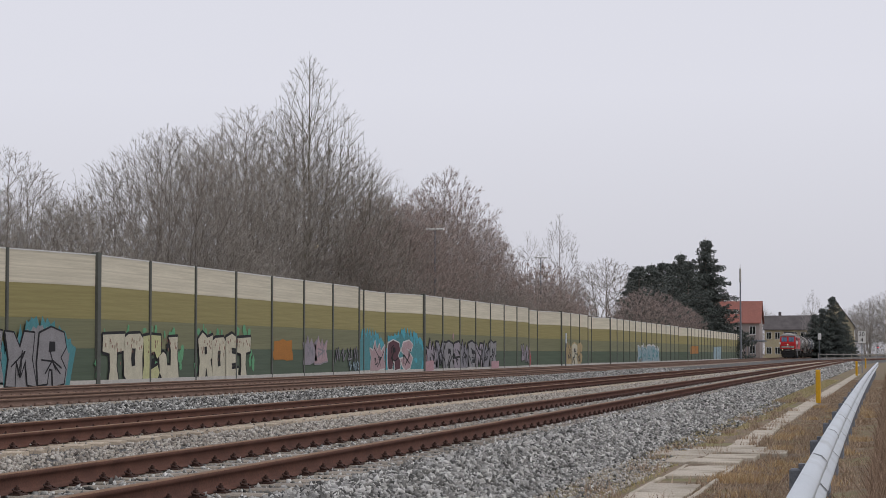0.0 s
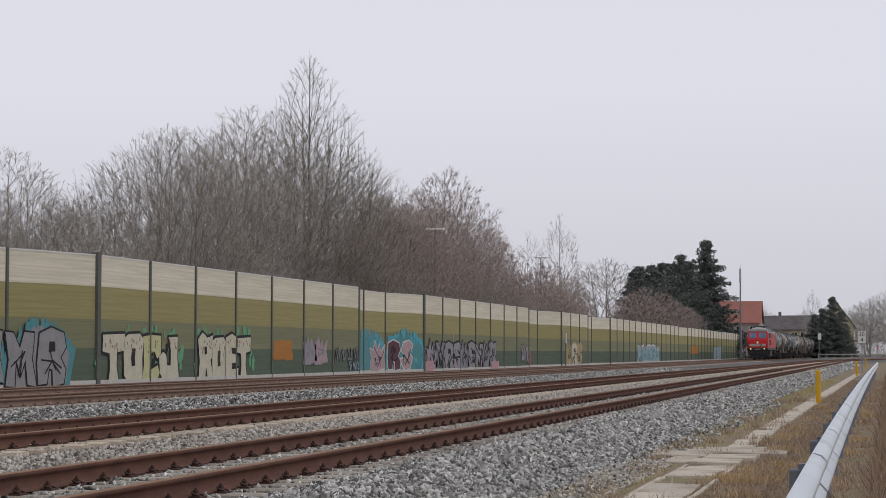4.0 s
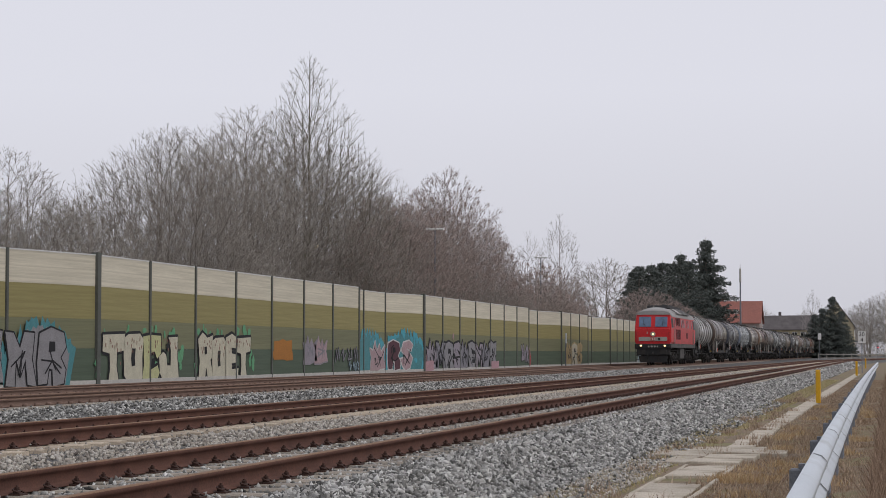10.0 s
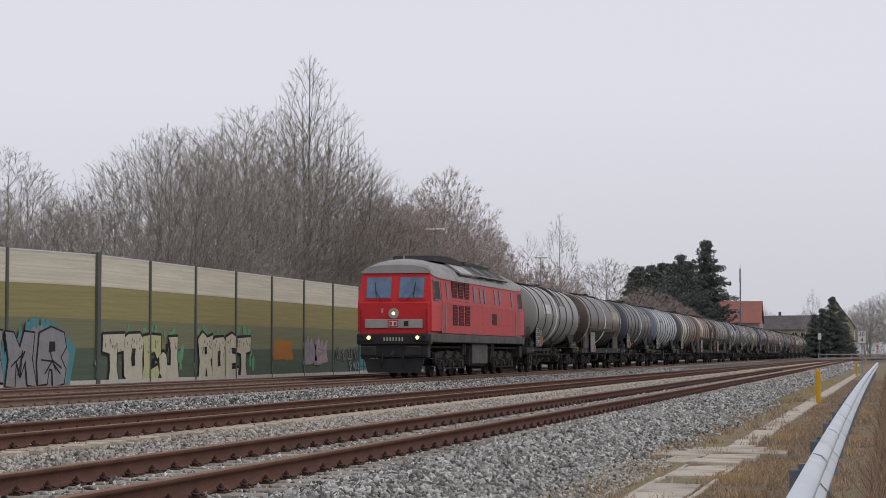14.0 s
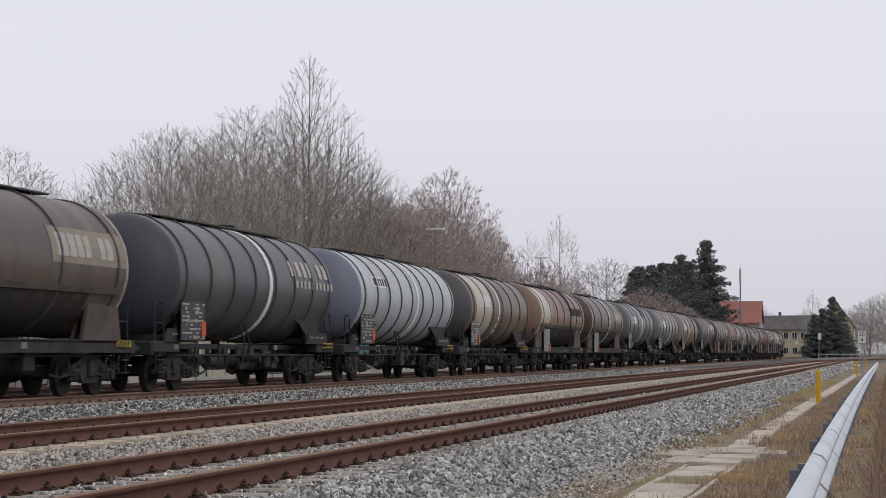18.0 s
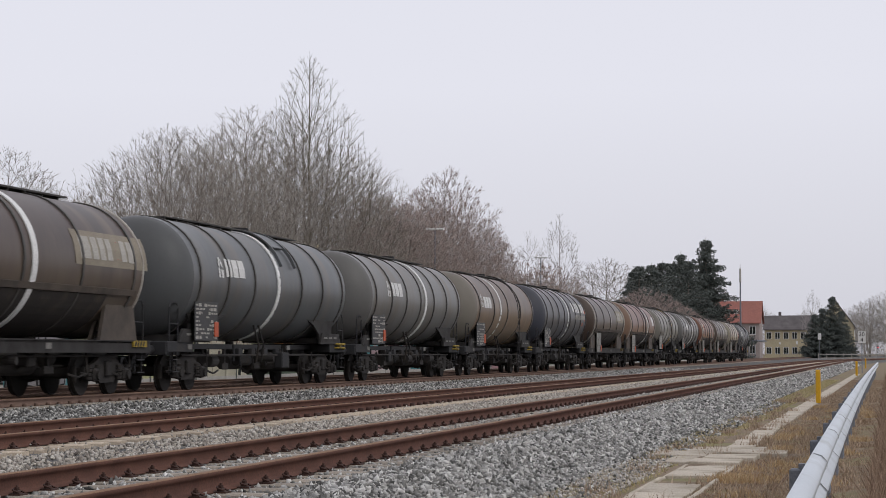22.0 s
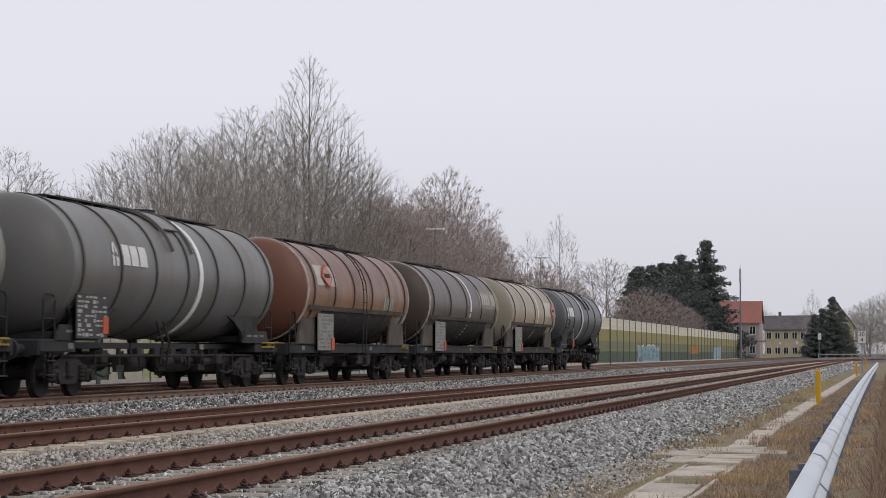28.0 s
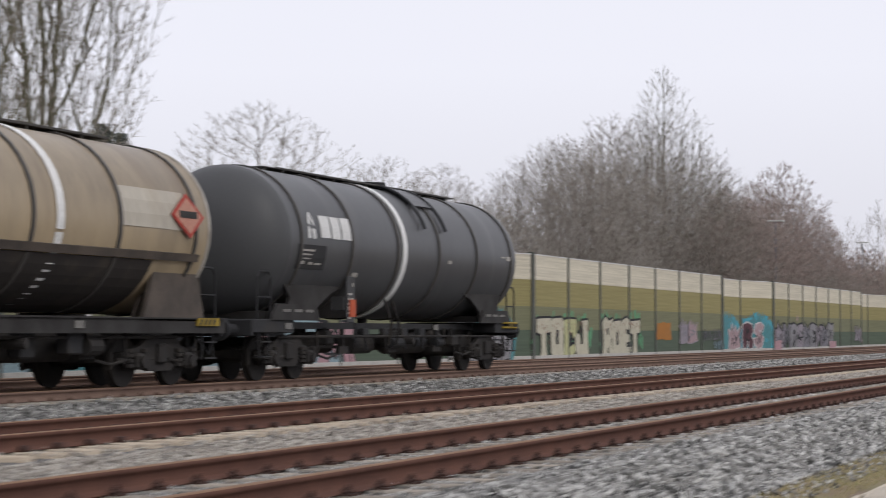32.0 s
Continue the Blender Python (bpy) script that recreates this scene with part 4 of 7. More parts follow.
def slivers(p, q, r):
    """Finest twigs: one thin blade each."""
    d = q - p
    u = np.cross(d, np.array([0.9, 0.25, 0.2]))
    u *= r[:, None] / (np.linalg.norm(u, axis=1)[:, None] + 1e-9)
    v = np.stack([p - u, p + u, q], 1).reshape(-1, 3)
    return v, np.arange(len(v)).reshape(-1, 3)


def bare_tree(seed, height, reach, stems=1, low=0.18, belly=0.5, cap=2.0, tips=700, balance=0.45, rise=0.25, sag=0.25, twigs=2, fine=3, thick=0.008, twig=0.5, lean=0.12, gauge=0.0105):
    """Stems, limbs, branches and twigs of a leafless tree inside a rounded crown: every tip joins the nearest wood that leaves it a short, rising way to the root.
    belly: height at which the crown is widest; cap: 1 pointed to 3 domed; balance: 0 rambling to 1 straight limbs; rise: least climb of a branch."""
    rng = np.random.default_rng(seed)
    room_for = 40 * tips + 400
    at, up_from, run = np.zeros((room_for, 3)), np.full(room_for, -1), np.zeros(room_for)
    n = 1

    def reach_at(z):
        t = z / height
        if t >= 1:
            return 0.0
        return reach * ((0.3 + 0.7 * t / belly) ** 0.7 if t < belly else (1 - ((t - belly) / (1 - belly)) ** cap) ** 0.75)

    def add(p, parent):
        nonlocal n
        at[n], up_from[n] = p, parent
        run[n] = run[parent] + np.linalg.norm(p - at[parent])
        n += 1
        return n - 1
    for s in range(stems):
        a = 2.4 * s + rng.uniform(-0.4, 0.4)
        h = height * (0.97 if s == 0 else rng.uniform(0.66, 0.93))
        bow = lean * rng.uniform(0.7, 1.3) * h if s else 0.015 * h
        k, last = max(8, int(h / 0.9)), 0
        for i in range(1, k + 1):
            t = i / k
            wob = rng.normal(0, 0.035, 2)
            last = add(np.array([bow * math.cos(a) * t ** 0.8 + wob[0], bow * math.sin(a) * t ** 0.8 + wob[1], h * t]), last)
    zs = height * (low + (0.995 - low) * rng.random(tips * 3))
    keep = rng.random(len(zs)) < np.array([(reach_at(z) / reach) ** 1.5 + 0.05 for z in zs])
    zs = zs[keep][:tips]
    ang, rad = rng.uniform(0, 6.283, len(zs)), np.sqrt(rng.random(len(zs))) ** 0.75
    lobes = 1 + 0.16 * np.sin(3 * ang + seed) + 0.1 * np.sin(7 * ang + 2.0 * seed + zs)
    rr = rad * np.array([reach_at(z) for z in zs]) * lobes
    goal = np.stack([rr * np.cos(ang), rr * np.sin(ang), zs], 1)
    goal = goal[np.argsort(rr + 0.1 * zs)]
    for q in goal:
        gap = q - at[1:n]
        flat = np.hypot(gap[:, 0], gap[:, 1])
        dist = np.linalg.norm(gap, axis=1)
        cost = dist + balance * run[1:n] + 4.0 * np.maximum(0, rise * flat - gap[:, 2] + 0.1)
        j = int(np.argmin(cost)) + 1
        p, d = at[j].copy(), dist[j - 1]
        steps = max(1, int(d / 0.55))
        for i in range(1, steps + 1):
            t = i / steps
            w = p + (q - p) * t + rng.normal(0, 0.045, 3) * (i < steps)
            w[2] -= sag * d * t * (1 - t)
            j = add(w, j)
    at, up_from = at[:n], up_from[:n]
    load = np.zeros(n)
    load[np.setdiff1d(np.arange(1, n), up_from)] = 1
    for i in range(n - 1, 0, -1):
        load[up_from[i]] += load[i]
    r = np.minimum(gauge * np.maximum(load, 1) ** 0.5, 0.0165 * height)
    child = np.arange(1, n)
    par = up_from[1:]
    r_par = np.minimum(r[par], r[child] * 1.25)
    wood = [(at[p], at[c], rp, rc) for p, c, rp, rc in zip(par, child, r_par, r[child])]
    way = at[child] - at[par]
    way /= np.linalg.norm(way, axis=1)[:, None] + 1e-9
    thin = load[child] <= 5
    p0, d0 = at[child][thin], way[thin]

    def offshoot(p, d, each, spread, lo, hi):
        p, d = np.repeat(p, each, 0), np.repeat(d, each, 0)
        out = p * np.array([1, 1, 0])
        out /= np.linalg.norm(out, axis=1)[:, None] + 0.4
        e = d + rng.normal(0, spread, p.shape) + 0.25 * out + np.array([0, 0, 0.3])
        e /= np.linalg.norm(e, axis=1)[:, None]
        return p, e, rng.uniform(lo, hi, len(p))[:, None]

    p1, e1, l1 = offshoot(p0, d0, twigs, 0.45, 0.5 * twig, 1.25 * twig)
    thorn = spikes(p1, p1 + e1 * l1, np.full(len(p1), thick))
    p2, e2, l2 = offshoot(p1, e1, fine, 0.42, 0.35 * twig, 0.75 * twig)
    p2 = p2 + np.repeat(e1 * l1, fine, 0) * rng.uniform(0.1, 0.95, (len(p2), 1))
    blade = slivers(p2, p2 + e2 * l2, np.full(len(p2), thick * 0.8))
    v = np.concatenate([thorn[0], blade[0]])
    return tubes(wood, 3), (v, np.concatenate([thorn[1], blade[1] + len(thorn[0])]))


TREE_MESH = {}


def tree_kind(key, bark, spray, **kw):
    (v, f), (v2, f2) = bare_tree(**kw)
    a, b = array_mesh("trunk", v, f, True), array_mesh("crown", v2, f2)
    a.materials.append(bark)
    b.materials.append(spray)
    TREE_MESH[key] = (a, b, float(v2[:, 2].max()))


def plant(key, x, y, h, turn=0, label="", name="tree", wide=1.0, group="bare trees behind the barrier"):
    a, b, h0 = TREE_MESH[key]
    t = empty(name, pose(x, y, GROUND, 0, 0, turn))
    k = h / h0
    t.scale = (k * wide, k * wide, k)
    tagged(t, label, "tree", group=group)
    for nm, me in (("trunk", a), ("crown", b)):
        ob = new(nm, me)
        ob.parent = t
    return t


SAWN_WOOD = surface("sawn_wood", (0.7, 0.6, 0.42), (0.6, 0.5, 0.35), rough=0.8, scale=8)
tree_kind("tall", BARK_GREEN, TWIG_DARK, seed=12, height=20, reach=5.8, stems=2, low=0.2, belly=0.36, cap=1.25, tips=2200, balance=0.5, rise=0.75, sag=0.2, thick=0.0075, twig=0.38, gauge=0.008, lean=0.05)
tree_kind("many", BARK, TWIG, seed=2, height=13, reach=3.8, stems=4, low=0.2, belly=0.55, cap=2.3, tips=1500, balance=0.5, rise=0.8, thick=0.0075, twig=0.34, lean=0.15, gauge=0.0055)
tree_kind("side", BARK, TWIG, seed=3, height=14, reach=4.8, stems=2, low=0.2, belly=0.55, cap=2.0, tips=1700, balance=0.45, rise=0.5, thick=0.0075, twig=0.34, lean=0.14, gauge=0.0055)
tree_kind("red", BARK, TWIG_RED, seed=4, height=12, reach=3.8, stems=4, low=0.06, belly=0.45, cap=2.2, tips=1350, balance=0.4, rise=0.6, twigs=3, fine=4, thick=0.0095, twig=0.36, lean=0.14, gauge=0.005)
tree_kind("dense", BARK, TWIG_RED, seed=5, height=16, reach=4.6, stems=3, low=0.08, belly=0.5, cap=2.0, tips=2000, balance=0.45, rise=0.8, twigs=3, fine=4, thick=0.0095, twig=0.42, lean=0.1, gauge=0.0055)
tree_kind("birch", TWIG_PALE, TWIG_PALE, seed=6, height=18, reach=3.6, stems=1, low=0.25, belly=0.5, cap=1.5, tips=520, balance=0.5, rise=0.9, thick=0.011, twig=0.5, gauge=0.008)
tree_kind("oak", BARK, TWIG, seed=7, height=18, reach=8.5, stems=2, low=0.28, belly=0.55, cap=2.2, tips=1300, balance=0.3, rise=0.1, sag=0.05, thick=0.018, twig=0.7, lean=0.2, gauge=0.017)
tree_kind("thicket", BARK, TWIG_RED, seed=14, height=10, reach=4.0, stems=5, low=0.05, belly=0.5, cap=2.2, tips=900, balance=0.4, rise=0.6, twigs=3, fine=3, thick=0.02, twig=0.5, lean=0.18, gauge=0.008)
tree_kind("shrub", BARK, TWIG, seed=8, height=8, reach=3.2, stems=6, low=0.05, belly=0.55, cap=2.2, tips=850, balance=0.4, rise=0.6, twigs=2, fine=4, thick=0.009, twig=0.38, lean=0.22, gauge=0.0045)
tree_kind("poplar", BARK_GREEN, TWIG, seed=9, height=26, reach=2.9, stems=3, low=0.1, belly=0.6, cap=2.2, tips=1900, balance=0.7, rise=2.2, sag=0.12, thick=0.009, twig=0.45, lean=0.035, gauge=0.006)
tree_kind("round", BARK, TWIG, seed=10, height=13, reach=5.4, stems=3, low=0.25, belly=0.55, cap=2.3, tips=1600, balance=0.35, rise=0.3, sag=0.1, thick=0.008, twig=0.36, lean=0.2, gauge=0.006)


def conifer_kind(key, seed, height, reach, tiers, ragged):
    rng = np.random.default_rng(seed)
    segs, tri = [((0, 0, 0), (0, 0, height), 0.02 * height, 0.02)], []
    segs = [(np.array(a, float), np.array(b, float), r, q) for a, b, r, q in segs]
    for k in range(tiers):
        t = k / tiers
        z = height * (0.06 + 0.92 * t)
        for j in range(max(5, int(15 * (1 - t)))):
            a = rng.uniform(0, 6.28)
            ln = reach * ((1 - t) ** 0.8 * rng.uniform(1 - ragged, 1.0) + 0.06)
            d = np.array([math.cos(a), math.sin(a), rng.uniform(-0.15, 0.35)])
            tip = np.array([0, 0, z]) + d * ln
            segs.append((np.array([0, 0, z]), tip, 0.03, 0.01))
            for s in np.linspace(0.15, 1.0, max(4, int(ln * 3.2))):
                c = np.array([0, 0, z]) + d * ln * s
                for _ in range(20):
                    o = rng.normal(0, 0.085, (3, 3)) * (0.5 + 0.25 * reach / 2) + rng.uniform(-0.4, 0.4, 3) * (1.2 - 0.7 * s)
                    tri.append(c + o)
    v, f = tubes(segs, 4)
    a = array_mesh("trunk", v, f)
    tv = np.concatenate(tri)
    b = array_mesh("crown", tv, np.arange(len(tv)).reshape(-1, 3))
    a.materials.append(BARK)
    b.materials.append(NEEDLES)
    TREE_MESH[key] = (a, b, float(tv[:, 2].max()))


conifer_kind("fir", 21, 14, 4.2, 26, 0.45)
conifer_kind("cedar", 22, 18, 6.6, 30, 0.6)
conifer_kind("spire", 23, 14, 4.3, 30, 0.3)

G1, G2, G3, G4 = "tall bare tree with greenish trunk and fine twigs", "bare grey-brown tree with many upright stems", "dense reddish-brown leafless tree", "low leafless brown shrub behind the barrier"
tall = plant("tall", 125, 37, 21.2, 20, G1)
bm = bmesh.new()
rod(bm, (-0.42, -0.3, 8.0), (-0.62, -0.5, 8.15), 0.15, 0.14, 12)
stub = part("sawn_limb", bm, SAWN_WOOD, tall, "pale sawn-off limb on the trunk")
plant("side", 121, 36.5, 17.0, 140, G2, wide=1.25)
plant("side", 129, 38, 15.4, 190, G2, wide=1.35)
for x, y, h, k, a, w, lab in (
        (91, 34, 12.6, "many", 0, 1.2, G2), (87, 35, 10.6, "many", 120, 1.2, G2), (95, 36, 13.0, "side", 60, 1.0, G2), (99, 34, 13.2, "many", 200, 1.25, G2),
        (106, 36, 13.6, "side", 10, 1.0, G2), (112, 37, 15.6, "side", 200, 1.1, G2), (118, 35, 13.0, "many", 30, 1.25, G2), (133, 36, 15.6, "side", 90, 1.15, G2), (140, 35, 12.5, "side", 300, 1.0, G2),
        (80, 36, 8.8, "side", 77, 1.2, G2), (84, 38, 9.8, "side", 140, 1.1, G2), (75, 35, 9.9, "side", 0, 1.25, G2), (70, 36, 9.9, "many", 0, 1.35, G2), (86, 36, 9.0, "shrub", 0, 1.2, G4), (78, 34, 8.0, "shrub", 50, 1.2, G4), (118, 39, 17.0, "side", 33, 1.25, G2), (130, 39, 16.6, "side", 250, 1.3, G2), (103, 37, 14.0, "many", 280, 1.1, G2),
        (122, 33, 10.0, "red", 0, 1, G3), (128, 33.5, 12.3, "red", 60, 1.1, G3), (134, 33, 12.0, "red", 170, 1.1, G3), (141, 34, 12.4, "red", 250, 1.2, G3), (148, 34, 13.0, "dense", 20, 1.0, G3),
        (161, 36, 17.2, "dense", 0, 1.05, G3), (170, 37, 16.2, "dense", 100, 1.0, G3), (178, 37, 14.6, "dense", 200, 1.0, G3), (156, 35, 14.0, "red", 300, 1.1, G3), (184, 36, 10.5, "red", 30, 1.1, G3), (166, 34, 11.0, "red", 100, 1.2, G3), (144, 37, 13.6, "dense", 70, 1.1, G3), (152, 38, 14.4, "dense", 140, 1.1, G3), (165, 39, 15.6, "dense", 210, 1.1, G3), (174, 35, 12.5, "red", 10, 1.2, G3), (136, 36, 12.8, "red", 20, 1.2, G3)):
    plant(k, x, y, h, a, lab, wide=w)
for i, x in enumerate(range(70, 200, 11)):
    plant("shrub", x, 44 + i % 3, 8.0 + (i * 5 % 4) * 0.7, x * 11, G4, "shrub", 1.7)
for x in range(66, 185, 9):
    plant("shrub", x, 31.5 + (x * 7 % 5) * 0.6, 6.0 + (x * 13 % 7) * 0.5, x * 37, G4, "shrub", 1.1)
plant("birch", 275, 45, 21.0, 0, "slender pale birch without leaves")
plant("birch", 262, 47, 18.0, 100, "slender pale birch without leaves")
plant("birch", 240, 47, 17.0, 220, "slender pale birch without leaves")
for x, y, h, a in ((234, 40, 12.4, 0), (240, 42, 11.6, 120), (228, 39, 9.8, 60), (246, 41, 10.4, 80), (222, 39, 7.5, 30), (254, 42, 9.0, 10), (237, 38, 8.5, 200)):
    plant("thicket", x, y, h, a, "dense leafless thicket behind the barrier", "shrub", 1.15)
plant("oak", 393, 55, 20.8, 0, "broad bare oak crown far behind the barrier")
plant("oak", 430, 70, 18.0, 60, "broad bare oak crown far behind the barrier")
for x, y, h, k, w in ((362, 32.5, 22.0, "cedar", 1.1), (374, 34, 18.5, "cedar", 1.0), (345, 34, 17.5, "fir", 1.3), (330, 35, 16.5, "fir", 1.3), (314, 35, 15.8, "fir", 1.3), (299, 35, 14.8, "fir", 1.3), (284, 35, 14.0, "fir", 1.3), (352, 36, 19.0, "cedar", 1.0), (322, 37, 15.5, "cedar", 0.9), (292, 37, 13.5, "cedar", 0.9)):
    plant(k, x, y, h, x * 3, "dark evergreen conifer behind the barrier", "conifer", w, "dark conifers")
for x in (262, 274, 288, 300, 312, 326):
    plant("thicket", x, 33, 8.5 + (x % 5) * 0.6, x, G4, "shrub", 1.3)
for x, y, h, w in ((470, 13.2, 14.6, 1.1), (474, 15.6, 12.0, 1.2), (468, 17.2, 10.5, 1.2), (478, 11.4, 11.5, 1.2)):
    plant("spire", x, y, h, x * 5, "dark pointed conifer near the level crossing", "conifer", w, "dark conifers")
plant("birch", 495, 18.6, 17.0, 0, "slender pale birch without leaves")
for i, (x, y, h) in enumerate(((600, 6, 18), (620, 1, 21), (640, -5, 22), (610, -10, 20), (700, -18, 24), (560, 38, 16), (585, 44, 17), (600, 52, 18), (640, 14, 16), (760, 30, 18), (780, 10, 18))):
    plant("oak", x, y, h, i * 50, "bare tree in the distance beyond the crossing", group="distant trees")
# seen when the camera swings left
plant("poplar", 54.8, 45, 33, 0, "tall bare poplar with upright limbs", wide=1.45)
plant("poplar", 50.2, 46, 34, 90, "tall bare poplar with upright limbs", wide=1.4)
plant("poplar", 46.0, 45, 33, 200, "tall bare poplar with upright limbs", wide=1.4)
for i, y in enumerate((-12, -4, 2, 7, 12, 18, 24, 31, 38, 46)):
    plant("shrub", 590 + i % 3 * 20, y, 8.5 + i * 7 % 4, i * 60, "hazy leafless thicket beyond the crossing", "shrub", 2.2, "distant trees")
plant("round", 65.1, 40, 12.2, 0, "round-crowned bare tree behind the barrier", wide=1.1)
plant("round", 81.0, 40.5, 9.4, 80, "round-crowned bare tree behind the barrier")
plant("fir", 68.3, 50, 11.8, 0, "small dark fir behind the barrier", "conifer", 0.8, "dark conifers")
plant("fir", 70.8, 50.5, 11.6, 60, "small dark fir behind the barrier", "conifer", 0.8, "dark conifers")


# ---- station houses in the distance ----
BRICK_RED = surface("red_roof_tiles", (0.36, 0.15, 0.12), (0.3, 0.13, 0.105), rough=0.9, scale=0.5, fine=4)
RENDER_PALE = surface("pale_brick_wall", (0.42, 0.36, 0.34), (0.36, 0.31, 0.29), rough=0.9, scale=0.6)
RENDER_YELLOW = surface("pale_yellow_plaster", (0.52, 0.45, 0.3), (0.45, 0.4, 0.28), rough=0.9, scale=0.6)
SLATE = surface("dark_slate_roof", (0.16, 0.145, 0.145), rough=0.9, scale=0.6)


def house(x, y, lx, ly, eave, ridge, wallmat, roofmat, label, windows, along="y", skylights=0, name="house"):
    """A gabled house whose long front, with its windows, faces -x; the ridge runs along y."""
    h = empty(name, pose(x, y, GROUND, 0, 0, 90 if along == "x" else 0))
    tagged(h, label, "house", group="station houses")
    bm = bmesh.new()
    box(bm, (0, 0, eave / 2), (lx, ly, eave))
    prism(bm, [(-lx / 2, eave), (lx / 2, eave), (0, ridge - 0.15)], "y", -ly / 2, ly / 2)
    part("wall", bm, wallmat, h)
    for s in (-1, 1):
        bm = bmesh.new()
        o = 0.5
        sl = (ridge - eave) / (lx / 2)
        prism(bm, [(0, ridge), (s * (lx / 2 + o), eave - sl * o), (s * (lx / 2 + o), eave - sl * o + 0.2), (0, ridge + 0.2)], "y", -ly / 2 - 0.4, ly / 2 + 0.4)
        r = part("roof", bm, roofmat, h)
        if s < 0:
            for k in range(skylights):
                bm = bmesh.new()
                zz = eave + (ridge - eave) * 0.45
                box(bm, (-(ridge - zz) / sl - 0.12, -0.6 + 1.8 * k, zz + 0.2), (0.12, 1.1, 1.2), rot=(0, math.degrees(math.atan(1 / sl)), 0))
                part("skylight", bm, WHITE, r)
    bm = bmesh.new()
    box(bm, (0.4, ly * 0.22, ridge + 0.4), (0.7, 0.7, 1.4))
    part("chimney", bm, roofmat, h)
    n, rows = windows
    for i, k in itertools.product(range(n), range(rows)):
        wy, wz = -ly / 2 + ly * (i + 0.5) / n, eave * (k + 0.55) / rows
        bm = bmesh.new()
        for a, b, c, d in ((0, 0.85, 1.3, 0.12), (0, -0.85, 1.3, 0.12), (0.6, 0, 0.1, 1.7), (-0.6, 0, 0.1, 1.7), (0, 0, 0.08, 1.7)):
            box(bm, (-lx / 2 - 0.03, wy + a, wz + b), (0.1, c, d))
        w = part("window", bm, WHITE, h)
        bm = bmesh.new()
        box(bm, (-lx / 2 - 0.004, wy, wz), (0.04, 1.2, 1.7))
        part("pane", bm, DARK_GLASS, w)


house(425, 32.3, 10, 11.2, 8.0, 12.2, RENDER_PALE, BRICK_RED, "station house with pale walls and a red tiled roof", (4, 2), skylights=2)
house(520, 25.0, 10, 12.9, 7.6, 10.9, RENDER_YELLOW, SLATE, "pale yellow station house with a dark hipped roof", (6, 2))
house(545, 14.3, 9.6, 14, 8.6, 15.2, RENDER_YELLOW, SLATE, "pale gabled house behind dark conifers", (3, 2), along="x")
bm = bmesh.new()
box(bm, (0, 0, 3.6), (30, 4.5, 0.25))
for px in (-13, -4.5, 4.5, 13):
    box(bm, (px, 0, 1.7), (0.2, 0.2, 3.6))
can = part("platform_canopy", bm, GALV_DARK)
can.location = (400, 27.2, GROUND + 0.3)
tagged(can, "low grey platform canopy beside the station house", "canopy")


def light_mast(x, y, h, bar, label):
    t = empty("lamp_mast", pose(x, y, GROUND))
    tagged(t, label, "lamp mast", group="lamp masts")
    bm = bmesh.new()
    rod(bm, (0, 0, 0), (0, 0, h), 0.09, 0.05, 8)
    part("mast", bm, GALV_DARK, t)
    bm = bmesh.new()
    box(bm, (0, 0, h), (0.3, bar, 0.14), bevel=0.03)
    part("lamp_head", bm, WHITE, t)


light_mast(137.5, 31.4, 10.2, 1.3, "thin lamp mast with a long flat light head")
light_mast(232, 40.2, 12.7, 1.5, "thin lamp mast with a long flat light head")


def radio_mast():
    t = empty("radio_mast", pose(357, 26.0, GROUND))
    tagged(t, "slim grey radio mast with a thickened antenna at its top", "mast")
    bm = bmesh.new()
    rod(bm, (0, 0, 0), (0, 0, 15.0), 0.2, 0.12, 10)
    part("pole", bm, GALV_DARK, t)
    bm = bmesh.new()
    rod(bm, (0, 0, 14.0), (0, 0, 16.4), 0.19, 0.17, 10)
    rod(bm, (0, 0, 16.4), (0, 0, 17.2), 0.06, 0.02, 8)
    part("antenna", bm, OFFWHITE, t)


radio_mast()


def text_mesh(body, size):
    c = bpy.data.curves.new("lettering", "FONT")
    c.body, c.size, c.align_x, c.align_y, c.extrude = body, size, "CENTER", "CENTER", 0.004
    ob = bpy.data.objects.new("lettering", c)
    scene.collection.objects.link(ob)
    bpy.context.view_layer.update()
    me = bpy.data.meshes.new_from_object(ob.evaluated_get(bpy.context.evaluated_depsgraph_get()))
    bpy.data.objects.remove(ob)
    return me


def board_sign(x, y, z, w, h, label, lines=(), name="track_sign"):
    t = empty(name, pose(x, y, GROUND))
    tagged(t, label, "sign", group="line-side signs")
    bm = bmesh.new()
    rod(bm, (0, 0, 0), (0, 0, z - GROUND + h / 2), 0.035, seg=8)
    part("pole", bm, GALV_DARK, t)
    bm = bmesh.new()
    box(bm, (-0.05, 0, z - GROUND), (0.03, w, h), bevel=0.006)
    b = part("board", bm, WHITE, t)
    for i, s in enumerate(lines):
        ob = link_mesh("lettering", text_mesh(s, h * 0.48), BLACK, b)
        ob.matrix_basis = Matrix(((0, 0, -1, -0.07), (-1, 0, 0, 0), (0, 1, 0, z - GROUND + h * (0.24 - 0.48 * i)), (0, 0, 0, 1)))
    return t


